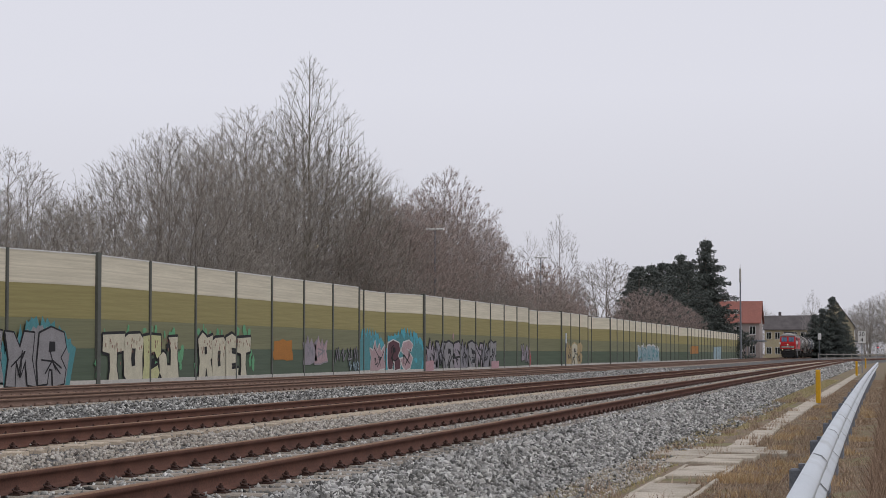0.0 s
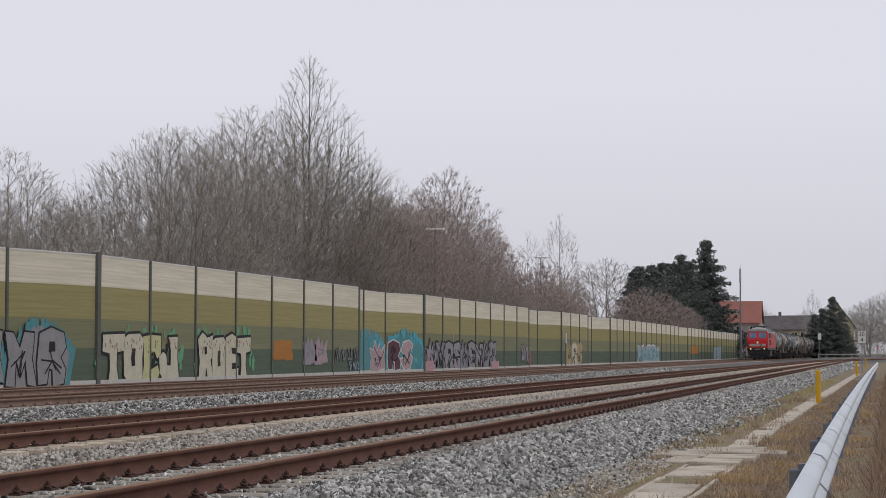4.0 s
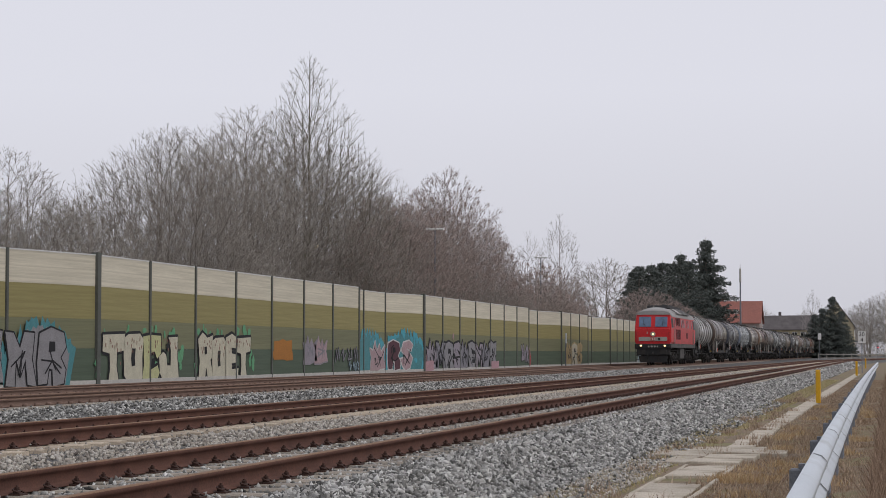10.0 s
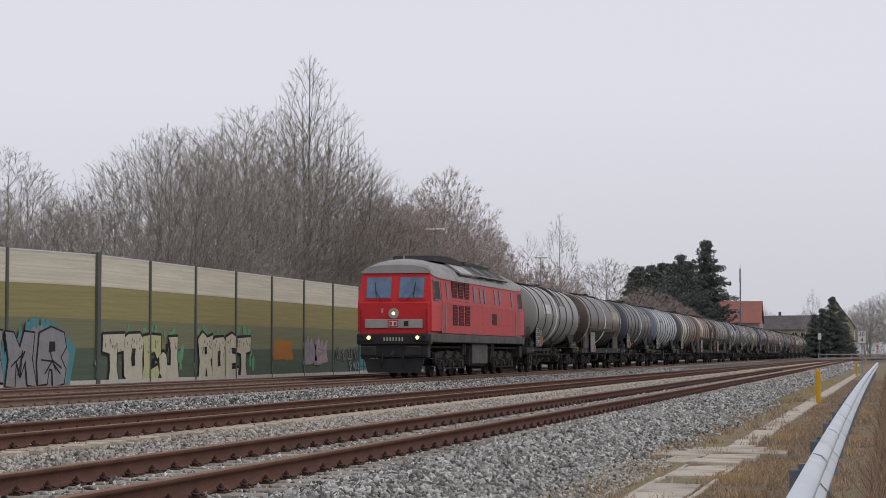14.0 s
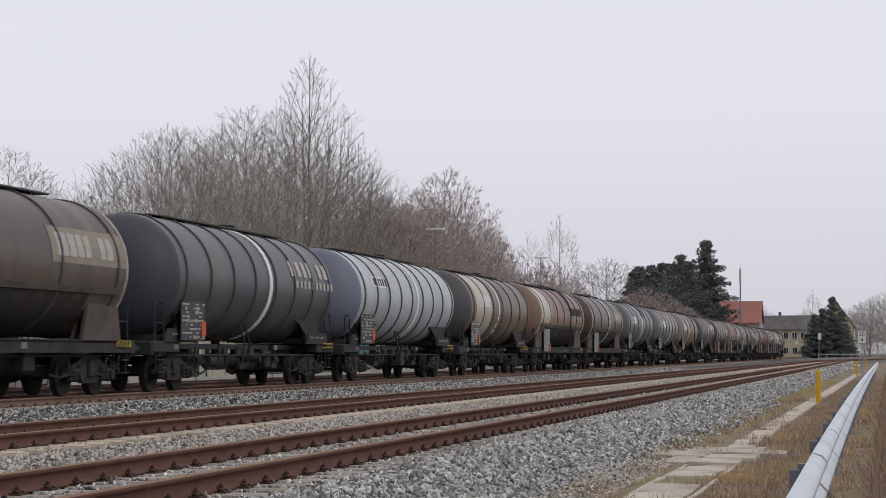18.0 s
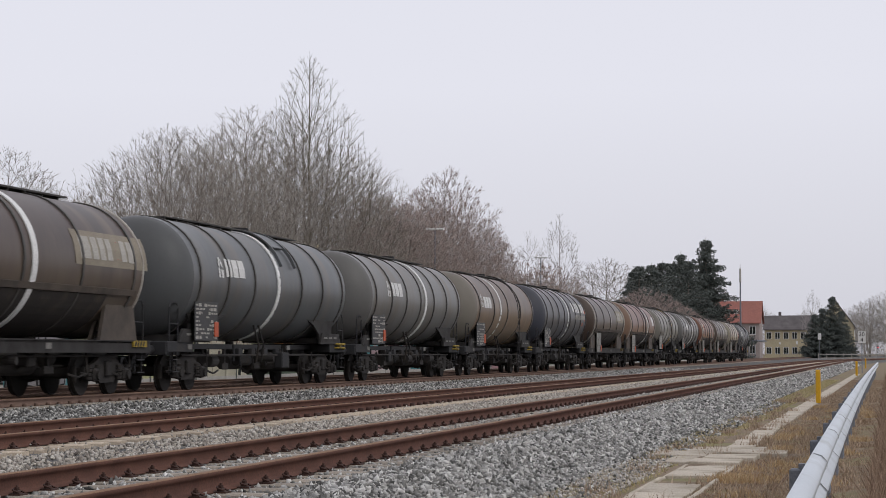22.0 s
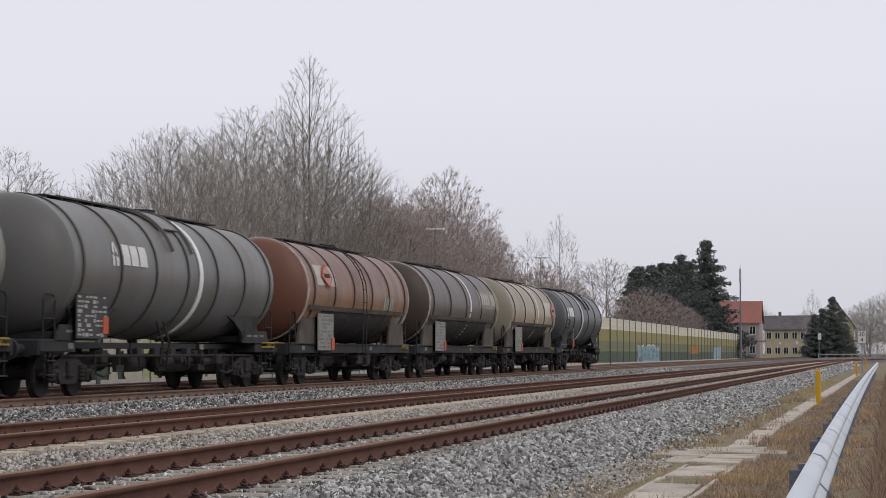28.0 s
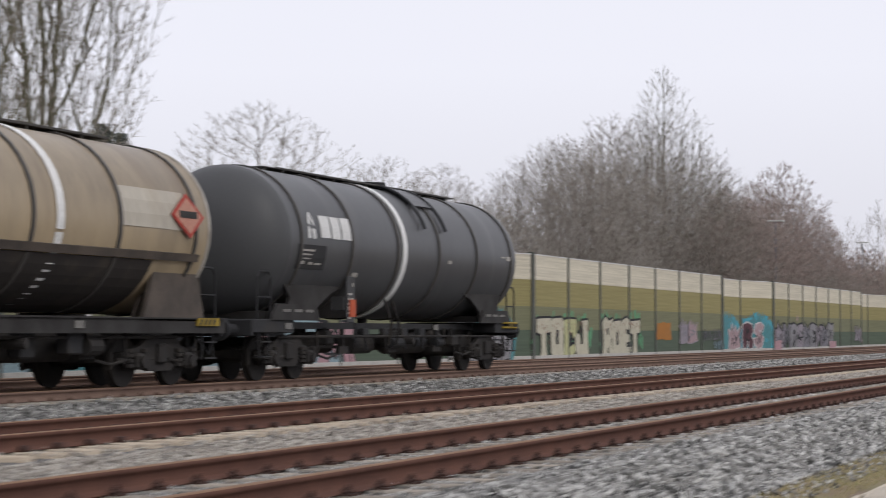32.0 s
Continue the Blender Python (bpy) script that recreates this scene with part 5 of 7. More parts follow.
board_sign(150, 2.1, 2.12, 0.56, 0.86, "white board with black numbers on a grey pole", ("30", "4"))
board_sign(300, 10.3, 3.4, 0.5, 0.9, "small white board on a pole")
board_sign(300, 16.1, 2.4, 0.25, 0.3, "slim pale post with a small board")
board_sign(300, 13.6, 2.5, 0.25, 0.5, "slim pale post with a small board")
bm = bmesh.new()
rod(bm, (0, 0, 0), (0, 0, 2.4), 0.06)
box(bm, (-0.1, 0, 2.4), (0.2, 0.3, 0.5), bevel=0.04)
sg = part("crossing_signal", bm, GALV_DARK)
sg.location = (330, 2.1, GROUND)
tagged(sg, "small dark crossing signal showing a red light", "signal")
bm = bmesh.new()
rod(bm, (-0.24, 0, 2.35), (-0.2, 0, 2.35), 0.09, seg=12)
part("signal_lamp", bm, SIGNAL_RED, sg, "glowing red lamp")
bm = bmesh.new()
for i in range(26):
    box(bm, (0, -i * 1.6, 0.7), (0.1, 0.1, 1.4))
for z in (0.5, 1.2):
    box(bm, (0, -20.8, z), (0.06, 41.6, 0.16))
fn = part("road_fence", bm, OFFWHITE)
fn.location = (400, 14, GROUND)
tagged(fn, "pale railing along the road at the crossing", "fence")


# ---- rolling stock ----
def add_buffers(parent, x, s, square=False):
    for y in (-0.875, 0.875):
        bm = bmesh.new()
        rod(bm, (x, y, 1.05), (x + s * 0.42, y, 1.05), 0.11, seg=12)
        rod(bm, (x + s * 0.40, y, 1.05), (x + s * 0.62, y, 1.05), 0.08, seg=12)
        if square:
            box(bm, (x + s * 0.6, y, 1.05), (0.06, 0.6, 0.36), bevel=0.025)
        else:
            rod(bm, (x + s * 0.58, y, 1.05), (x + s * 0.63, y, 1.05), 0.23, seg=18)
        part("buffer", bm, FRAME_GREY if square else BLACK, parent)


def wheelset_mesh(r=0.46):
    bm = bmesh.new()
    for s in (-1, 1):
        rod(bm, (0, s * 0.68, 0), (0, s * 0.715, 0), r + 0.03, seg=26)
        rod(bm, (0, s * 0.715, 0), (0, s * 0.82, 0), r, seg=26)
        rod(bm, (0, s * 0.82, 0), (0, s * 0.9, 0), r * 0.35, seg=12)
    rod(bm, (0, -1.05, 0), (0, 1.05, 0), 0.08, seg=10)
    return flat_mesh_of(bm, "wheelset", SOOT)


WHEELSET = wheelset_mesh()
WHEELSET_BIG = wheelset_mesh(0.525)


def wagon_bogie_mesh():
    """The bolster and cross members of a two-axle freight bogie."""
    bm = bmesh.new()
    box(bm, (0, 0, 0.78), (0.45, 2.1, 0.22), bevel=0.03)
    for x in (-1.22, 1.22):
        box(bm, (x, 0, 0.55), (0.1, 1.9, 0.14))
    return flat_mesh_of(bm, "bolster", SOOT)


def bogie_side_mesh():
    """A pressed side frame with axle boxes, coil springs and brake gear."""
    bm = bmesh.new()
    prism(bm, [(-1.35, 0.62), (-1.35, 0.42), (-0.6, 0.42), (-0.42, 0.28), (0.42, 0.28), (0.6, 0.42), (1.35, 0.42), (1.35, 0.62), (0.75, 0.74), (0.4, 0.9), (-0.4, 0.9), (-0.75, 0.74)], "y", -0.05, 0.05)
    for x in (-0.9, 0.9):
        box(bm, (x, -0.08, 0.47), (0.3, 0.24, 0.3), bevel=0.05)
        rod(bm, (x, -0.2, 0.46), (x, -0.26, 0.46), 0.11, seg=12)
        for s in (-0.27, 0.27):
            for k in range(4):
                rod(bm, (x + s, -0.08, 0.36 + 0.09 * k), (x + s, -0.08, 0.42 + 0.09 * k), 0.085, seg=10)
    box(bm, (0, -0.08, 0.6), (0.32, 0.1, 0.36), bevel=0.03)
    rod(bm, (-1.5, -0.02, 0.5), (1.5, -0.02, 0.5), 0.035)
    for x in (-1.5, -0.32, 0.32, 1.5):
        box(bm, (x, 0.12, 0.5), (0.08, 0.1, 0.4), bevel=0.02)
    return flat_mesh_of(bm, "side_frame", SOOT)


BOLSTER, SIDE_FRAME = wagon_bogie_mesh(), bogie_side_mesh()


def add_bogie(parent, x):
    b = new("bogie", BOLSTER)
    b.parent = parent
    b.location = (x, 0, 0)
    for s in (-1, 1):
        ob = new("side_frame", SIDE_FRAME)
        ob.parent = b
        ob.location = (0, s * 1.02, 0)
        ob.rotation_euler = (0, 0, 0 if s < 0 else math.pi)
    for a in (-0.9, 0.9):
        ob = new("wheelset", WHEELSET)
        ob.parent = b
        ob.location = (a, 0, 0.46)


END_PAINT = {}


def tank_paint(name, col, col2, dirt, dirt_at=0.58, low=None, end=0.78):
    """Barrel paint with streaks that run round it; low: the colour of the dust that rain has carried onto the lower flank."""
    # the dished ends repeat the barrel colours, scaled by end
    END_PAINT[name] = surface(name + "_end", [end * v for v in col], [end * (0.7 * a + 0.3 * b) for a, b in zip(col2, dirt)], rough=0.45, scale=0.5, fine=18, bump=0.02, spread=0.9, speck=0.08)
    m = surface(name, col, col2, rough=0.38, scale=0.7, fine=18, bump=0.05, spread=0.42, speck=0.25, stretch=(1.0, 0.22, 0.22), dirt=dirt, dirt_at=dirt_at, dirt_scale=1.2, dirt_stretch=(1.3, 0.22, 0.22), spec=0.3)
    if low:
        n, l = m.node_tree.nodes, m.node_tree.links
        b = n["Principled BSDF"]
        was = b.inputs["Base Color"].links[0].from_socket
        tc, sep, mp, nz, add, mr, mix = (n.new("ShaderNode" + k) for k in ("TexCoord", "SeparateXYZ", "Mapping", "TexNoise", "Math", "MapRange", "Mix"))
        mp.inputs["Scale"].default_value = (1.1, 0.25, 0.3)
        nz.inputs["Scale"].default_value, nz.inputs["Detail"].default_value = 1.6, 5
        add.operation = "MULTIPLY_ADD"
        add.inputs[1].default_value = 2.6
        mr.inputs[1].default_value, mr.inputs[2].default_value, mr.inputs[3].default_value, mr.inputs[4].default_value = 4.75, 3.3, 0.0, 0.8
        mix.data_type = "RGBA"
        mix.inputs[7].default_value = (*low, 1)
        l.new(tc.outputs["Object"], sep.inputs[0])
        l.new(tc.outputs["Object"], mp.inputs[0])
        l.new(mp.outputs[0], nz.inputs["Vector"])
        l.new(nz.outputs["Fac"], add.inputs[0])
        l.new(sep.outputs[2], add.inputs[2])
        l.new(add.outputs[0], mr.inputs[0])
        l.new(mr.outputs[0], mix.inputs[0])
        l.new(was, mix.inputs[6])
        l.new(mix.outputs[2], b.inputs["Base Color"])
    return m


def letters(bm, x, zc, r, a0, a1, widths, gap, seed=0):
    """A row of plain bars on the tank, as wide as given; a negative width leaves a gap."""
    rng = random.Random(seed)
    for w in widths:
        h = a1 - a0
        if w > 0:
            shell(bm, x, x + w, a0 + rng.uniform(0, 0.03) * h, a1 - rng.uniform(0, 0.03) * h, r, zc, 0.006)
        x += abs(w) + gap


TANK_Z, TANK_R = 2.90, 1.58
LOZENGES = ([(-0.06, 0.5), (0.1, 0.5), (-0.08, -0.02), (-0.3, 0.08)], [(0.1, 0.5), (0.26, 0.2), (0.3, -0.05), (0.06, 0.12)], [(-0.34, -0.5), (-0.3, -0.02), (-0.1, -0.12), (-0.08, -0.5)], [(0.02, -0.1), (0.36, -0.15), (0.34, -0.5), (0.1, -0.5)])


def emblem_mark(x, angle, zc, r, size, mat, tank):
    """Four pale lozenges laid on the barrel as one plain emblem."""
    bm = bmesh.new()
    for poly in LOZENGES:
        vs = []
        for a, b in poly:
            t = radians(angle) + b * size / r
            vs.append(bm.verts.new((x + a * size, -(r + 0.014) * math.cos(t), zc + (r + 0.014) * math.sin(t))))
        bm.faces.new(vs)
    bmesh.ops.recalc_face_normals(bm, faces=bm.faces[:])
    part("emblem_mark", bm, mat, tank, "plain emblem of pale lozenges")


def tank_wagon(spec):
    """One bogie tank wagon with its centre at x = 0; the front end lies towards -x."""
    L, kind = spec["length"], spec["kind"]
    w = empty("tank_wagon")
    tagged(w, spec["label"], "tank wagon", group="tank wagons of the freight train")
    half = L / 2 - 0.65
    tl = half - (0.25 if kind == "g" else 0.45)
    r, zc = spec.get("radius", TANK_R), spec.get("centre", TANK_Z)
    bm = bmesh.new()
    dish = 0.9 if kind == "g" else 0.68
    prof = [(-tl, 0.0)] + [(-tl + dish * (1 - math.cos(a)), r * math.sin(a) ** 0.84) for a in np.linspace(0.22, math.pi / 2, 8)]
    prof = prof + [(x, r) for x in np.linspace(-tl + dish + 0.4, tl - dish - 0.4, 9)]
    prof = prof + [(-a, b) for a, b in prof[8::-1]]
    revolve(bm, prof[8:-8], 40, (0, 0, zc))
    tank = part("tank", bm, spec["paint"], w, spec.get("tank_label", ""), True)
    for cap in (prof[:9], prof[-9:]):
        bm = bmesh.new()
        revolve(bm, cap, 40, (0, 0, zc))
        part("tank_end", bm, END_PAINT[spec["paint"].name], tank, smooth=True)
    # stiffening rings round the barrel; their dark colour stands in for shadow lines
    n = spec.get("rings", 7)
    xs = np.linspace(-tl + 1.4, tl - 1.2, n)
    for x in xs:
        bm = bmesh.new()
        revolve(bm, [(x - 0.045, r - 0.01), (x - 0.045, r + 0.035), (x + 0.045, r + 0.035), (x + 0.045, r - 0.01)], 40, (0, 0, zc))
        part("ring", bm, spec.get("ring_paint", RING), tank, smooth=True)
    if kind == "b":
        for q in (-1, 1):
            bm = bmesh.new()
            x = q * (tl - dish)
            revolve(bm, [(x - 0.05, r - 0.01), (x - 0.03, r + 0.03), (x + 0.03, r + 0.03), (x + 0.05, r - 0.01)], 40, (0, 0, zc))
            part("end_bead", bm, spec.get("bead", BEAD), tank, smooth=True)
    band = spec.get("band")
    if band is not None:
        bm = bmesh.new()
        if spec.get("dashed"):
            for a in range(-66, -8, 12):
                shell(bm, band - 0.11, band + 0.11, a, a + 8, r + 0.006, zc, 0.01)
            shell(bm, band - 0.11, band + 0.11, -8, 120, r + 0.006, zc, 0.02)
        else:
            shell(bm, band - 0.12, band + 0.12, -75, 120, r + 0.006, zc, 0.03)
        part("white_band", bm, spec.get("band_paint", BAND_WHITE), tank, "white painted band")
    for x0, x1, a0, a1, mat, nm in spec.get("patches", ()):
        bm = bmesh.new()
        shell(bm, x0, x1, a0, a1, r + 0.004, zc, 0.006)
        part(nm, bm, mat, tank)
    for x, a0, a1, widths, gap, mat in spec.get("letters", ()):
        for v in widths:
            if v > 0:
                bm = bmesh.new()
                letters(bm, x, zc, r + 0.012, a0, a1, [0.8 * v], 0, int(x * 10) + 50)
                part("letter_bar", bm, mat, tank)
            x += abs(v) * 0.8 + gap + 0.08
    if "mark" in spec:
        emblem_mark(spec["mark"] + 0.15, 12, zc, r, 0.56, WHITE, tank)
    # saddles
    if kind == "g":
        for s in (-1, 1):
            bm = bmesh.new()
            x = s * (half - 1.9)
            e = half - 0.35
            wing = [(e - 4.3, 2.04), (e - 1.0, 2.04), (e - 1.35, 1.72), (e - 1.2, 1.28), (e - 2.6, 1.28), (e - 2.75, 1.55), (e - 3.4, 1.84)]
            wing = [(s * a, b) for a, b in wing]
            for y in (1, -1):
                if y < 0:
                    part("saddle", bm, spec.get("saddle_paint", FRAME_GREY), w)
                    bm = bmesh.new()
                prism(bm, wing, "y", y * 1.25 - 0.04, y * 1.25 + 0.04)
            box(bm, (x, 0, 1.35), (1.9, 2.2, 0.16))
            part("saddle", bm, spec.get("saddle_paint", FRAME_GREY), w)
            bm = bmesh.new()
            box(bm, (s * (half - 0.95), 0, 1.12), (1.9, 2.6, 0.28), bevel=0.02)
            box(bm, (s * (half - 2.4), 0, 1.05), (1.6, 0.9, 0.3))
            part("end_frame", bm, BLACK, w)
    else:
        for s in (-1, 1):
            bm = bmesh.new()
            x = s * (half - 2.0)
            for y in (1, -1):
                if y < 0:
                    part("saddle", bm, spec.get("saddle_paint", SADDLE), w)
                    bm = bmesh.new()
                prism(bm, [(x - 1.15, 1.2), (x + 1.15, 1.2), (x + 0.85, 2.2), (x - 0.75, 2.2)], "y", y * 1.3 - 0.04, y * 1.3 + 0.04)
                prism(bm, [(x - 0.1 * s - 0.9 * s, 1.2), (x - 0.9 * s + 0.1, 1.2), (x - 0.3 * s, 2.0), (x - 0.4 * s, 2.0)], "y", y * 1.0 - 0.04, y * 1.0 + 0.04)
            part("saddle", bm, spec.get("saddle_paint", SADDLE), w)
        bm = bmesh.new()
        for y in (-1, 1):
            box(bm, (0, y * 1.28, 1.1), (2 * half, 0.12, 0.26))
            box(bm, (0, y * 1.28, 1.245), (2 * half, 0.2, 0.03))
        for x in np.linspace(-half + 0.1, half - 0.1, 7):
            box(bm, (x, 0, 1.08), (0.14, 2.5, 0.2))
        box(bm, (0, 0, 1.02), (2 * half - 0.2, 0.5, 0.3))
        part("underframe", bm, FRAME_GREY, w)
        bm = bmesh.new()
        shell(bm, -tl + 1.0, tl - 1.0, -22, -17, r + 0.004, zc, 0.05)
        shell(bm, -tl + 1.0, tl - 1.0, -22, -17, r + 0.004, zc, 0.05, side=1)
        part("skirt_rail", bm, SADDLE, w)
        # dark curved shells over the lower barrel, below the skirt rail on both sides
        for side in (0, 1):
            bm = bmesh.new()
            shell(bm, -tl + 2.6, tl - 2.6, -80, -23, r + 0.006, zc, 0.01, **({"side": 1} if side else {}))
            part("belly_plate", bm, BELLY_DARK, tank, "soot-dark lower plate")
    # running gear below the frame
    bm = bmesh.new()
    rod(bm, (-1.9, -0.55, 0.72), (-0.7, -0.55, 0.72), 0.22, seg=16)
    rod(bm, (0.6, 0.3, 0.75), (2.2, 0.3, 0.75), 0.2, seg=16)
    for x in (-3.0, -0.2, 2.7):
        box(bm, (x, -0.95, 0.82), (0.09, 0.08, 0.5))
        box(bm, (x, -0.95, 0.6), (0.5, 0.1, 0.16))
    rod(bm, (-half + 1.5, -1.1, 0.9), (half - 1.5, -1.1, 0.9), 0.03)
    rod(bm, (-half + 1.5, -0.2, 0.66), (half - 1.5, -0.2, 0.66), 0.035)
    rod(bm, (0.3, 0, 1.4), (0.3, 0, 0.55), 0.13, seg=12)
    rod(bm, (0.3, -1.35, 0.8), (0.3, 1.35, 0.8), 0.09, seg=12)
    part("brake_gear", bm, SOOT, w)
    for x0, x1, y, z, rr in ((0.5, 2.9, -0.45, 0.74, 0.27), (-2.8, -0.9, 0.35, 0.76, 0.25), (3.0, 3.7, -0.6, 0.86, 0.2)):
        bm = bmesh.new()
        revolve(bm, [(x0, 0), (x0 + 0.05, rr * 0.7), (x0 + 0.16, rr), (x1 - 0.16, rr), (x1 - 0.05, rr * 0.7), (x1, 0)], 14, (0, y, z))
        for x in (x0 + 0.3, x1 - 0.3):
            box(bm, (x, y, z + rr), (0.06, 0.34, 0.3))
        part("air_reservoir", bm, SOOT, w, smooth=True)
    rg = random.Random(int(L * 37) + len(spec["label"]))
    for _ in range(9):
        bm = bmesh.new()
        x, y = rg.uniform(-half + 4.0, half - 4.0), rg.uniform(-1.15, -0.5)
        if rg.random() < 0.5:
            box(bm, (x, y, rg.uniform(0.72, 0.9)), (rg.uniform(0.25, 0.7), 0.25, rg.uniform(0.25, 0.5)), bevel=0.03)
            rod(bm, (x, y, 0.7), (x, y, 1.1), 0.03, seg=6)
        else:
            rod(bm, (x, y, 0.75), (x + rg.uniform(0.4, 0.9), y, 0.75), rg.uniform(0.1, 0.18), seg=12)
            rod(bm, (x + 0.1, y, 0.75), (x + 0.1, y, 1.1), 0.03, seg=6)
        part("valve_box", bm, rg.choice((SOOT, BLACK, FRAME_GREY)), w)
    for q in (-1, 1):
        for x in (half - 3.4, half - 0.8):
            bm = bmesh.new()
            tube(bm, [(q * x, -1.12, 1.0), (q * x, -1.14, 0.5), (q * (x - 0.5), -1.14, 0.42), (q * (x - 1.0), -1.1, 0.5)], 0.028, 5)
            part("brake_pipe", bm, SOOT, w)
    if kind == "g":
        bm = bmesh.new()
        for y in (-1, 1):
            box(bm, (0, y * 0.6, 1.14), (2 * half - 3.6, 0.1, 0.14))
        for x in (-2.6, 2.4):
            rod(bm, (x, -1.1, 1.2), (x, -1.1, 0.75), 0.035)
        part("side_sill", bm, BLACK, w)
        for x in (-0.9, -0.45):
            bm = bmesh.new()
            tube(bm, [(x - 0.25, -1.2, 1.75), (x, -1.28, 1.2), (x + 0.02, -1.2, 0.7)], 0.03, 6)
            part("drain_pipe", bm, SOOT, w)
        for q in (-1, 1):
            bm = bmesh.new()
            prism(bm, [(q * (half - 3.1), 1.24), (q * (half - 0.75), 1.24), (q * (half - 1.0), 1.58), (q * (half - 2.9), 1.58)], "y", -1.34, -1.28)
            pl = part("frame_plate", bm, FRAME_GREY, w)
            for k in range(3):
                bm = bmesh.new()
                box(bm, (q * (half - 2.55 + 0.55 * k), -1.345, 1.44), (0.38, 0.008, 0.06))
                part("print_bar", bm, LABEL_GREY, pl)
        for k in range(4):
            bm = bmesh.new()
            box(bm, (-1.9 + 1.15 * k, -1.02, 0.98), (0.34, 0.12, 0.22), bevel=0.02)
            rod(bm, (-1.9 + 1.15 * k, -1.02, 0.95), (-1.75 + 1.15 * k, -1.02, 0.6), 0.03, seg=6)
            part("brake_bracket", bm, BLACK, w)
    for s in (-1, 1):
        add_buffers(w, s * (L / 2 - 0.63), s)
        bm = bmesh.new()
        box(bm, (s * (half - 0.03), 0, 1.08), (0.12, 2.55, 0.34), bevel=0.02)
        rod(bm, (s * half, 0, 1.0), (s * (half + 0.6), 0, 0.95), 0.07)
        tube(bm, [(s * half, -0.45, 0.95), (s * (half + 0.3), -0.45, 0.55), (s * (half + 0.6), -0.4, 0.85)], 0.03)
        part("headstock", bm, BLACK, w)
        add_bogie(w, s * (half - 2.05))
        # hoop rails and steps at the ends
        bm = bmesh.new()
        x = s * (half - 0.25)
        for y in (1.25, -1.25):
            if y < 0:
                part("end_rail", bm, BLACK, w)
                bm = bmesh.new()
            tube(bm, [(x, y, 1.25), (x, y, 2.1), (x - s * 0.12, y, 2.22), (x - s * 0.5, y, 2.22), (x - s * 0.62, y, 2.1), (x - s * 0.62, y, 1.25)], 0.022, 6)
            tube(bm, [(x, y, 1.7), (x - s * 0.62, y, 1.7)], 0.016, 6)
            for z in (0.5, 0.8):
                box(bm, (x - s * 0.3, y, z), (0.45, 0.16, 0.03))
            for dx in (0.09, 0.52):
                box(bm, (x - s * dx, y, 0.85), (0.03, 0.03, 0.75))
        part("end_rail", bm, BLACK, w)
    # walkway and dome on the back
    bm = bmesh.new()
    top = zc + r
    wl = spec.get("walkway", (-tl + 2.4, tl - 2.0))
    box(bm, ((wl[0] + wl[1]) / 2, 0, top + 0.07), (wl[1] - wl[0], 0.4, 0.018))
    for x in np.arange(wl[0] + 0.1, wl[1], 0.9):
        box(bm, (x, 0, top + 0.02), (0.05, 0.36, 0.09))
    part("walkway", bm, WALK_STEEL, w)
    for y in (-0.34, 0.34):
        bm = bmesh.new()
        box(bm, ((wl[0] + wl[1]) / 2, y, top + 0.06), (wl[1] - wl[0] - 0.6, 0.025, 0.03))
        part("side_rail", bm, WALK_STEEL, w)
    bm = bmesh.new()
    rod(bm, (0.9, 0, top - 0.12), (0.9, 0, top + 0.16), 0.34, seg=20)
    part("manhole", bm, BLACK, w)
    if spec.get("hatch"):
        hx = spec["hatch"]
        bm = bmesh.new()
        shell(bm, hx - 0.7, hx + 0.7, 44, 86, r + 0.03, zc, 0.05)
        for x in (hx - 0.7, hx + 0.66):
            shell(bm, x, x + 0.05, 20, 86, r + 0.03, zc, 0.09)
        part("drip_cover", bm, spec["paint"], tank)
    if spec.get("ladder") is not None:
        bm = bmesh.new()
        lx = spec["ladder"]
        for dx in (-0.2, 0.2):
            pts = [(lx + dx, -(r + 0.14) * math.cos(radians(a)), zc + (r + 0.14) * math.sin(radians(a))) for a in range(0, 85, 14)]
            tube(bm, [(lx + dx, -(r + 0.1), 0.5)] + pts, 0.02, 5)
        for z in np.arange(0.55, 2.8, 0.3):
            rod(bm, (lx - 0.2, -(r + 0.11), z), (lx + 0.2, -(r + 0.11), z), 0.016, seg=5)
        for a in range(6, 80, 11):
            y, z = -(r + 0.14) * math.cos(radians(a)), zc + (r + 0.14) * math.sin(radians(a))
            rod(bm, (lx - 0.2, y, z), (lx + 0.2, y, z), 0.016, seg=5)
        part("ladder", bm, BLACK, w)
    # data panel, hazard plate, handle at the front third
    px = spec.get("panel", -half + (2.4 if kind == "g" else 3.45))
    pz, pw, ph = spec.get("panel_size", (1.78, 1.75, 1.0) if kind == "g" else (1.62, 1.75, 1.15))
    bm = bmesh.new()
    box(bm, (px, -1.46, pz), (pw, 0.03, ph), bevel=0.006)
    box(bm, (px - 0.3, -1.3, pz - 0.1), (0.05, 0.3, 0.3))
    box(bm, (px + 0.3, -1.3, pz - 0.1), (0.05, 0.3, 0.3))
    dark = spec.get("panel_dark", kind == "g")
    pan = part("data_panel", bm, PANEL_DARK if dark else PANEL_PALE, w, "data panel with plain bars")
    rng = random.Random(int(L * 100) + len(spec["label"]))
    bm = bmesh.new()
    for row in range(9):
        x = px - pw / 2 + 0.06
        while x < px + pw / 2 - 0.12:
            bw = rng.uniform(0.06, 0.24)
            bw = min(bw, px + pw / 2 - 0.06 - x)
            if rng.random() < 0.62:
                box(bm, (x + bw / 2, -1.478, pz + ph / 2 - 0.08 - row * ph * 0.104), (bw, 0.008, ph * (0.045 if rng.random() < 0.75 else 0.08)))
            x += bw + 0.06
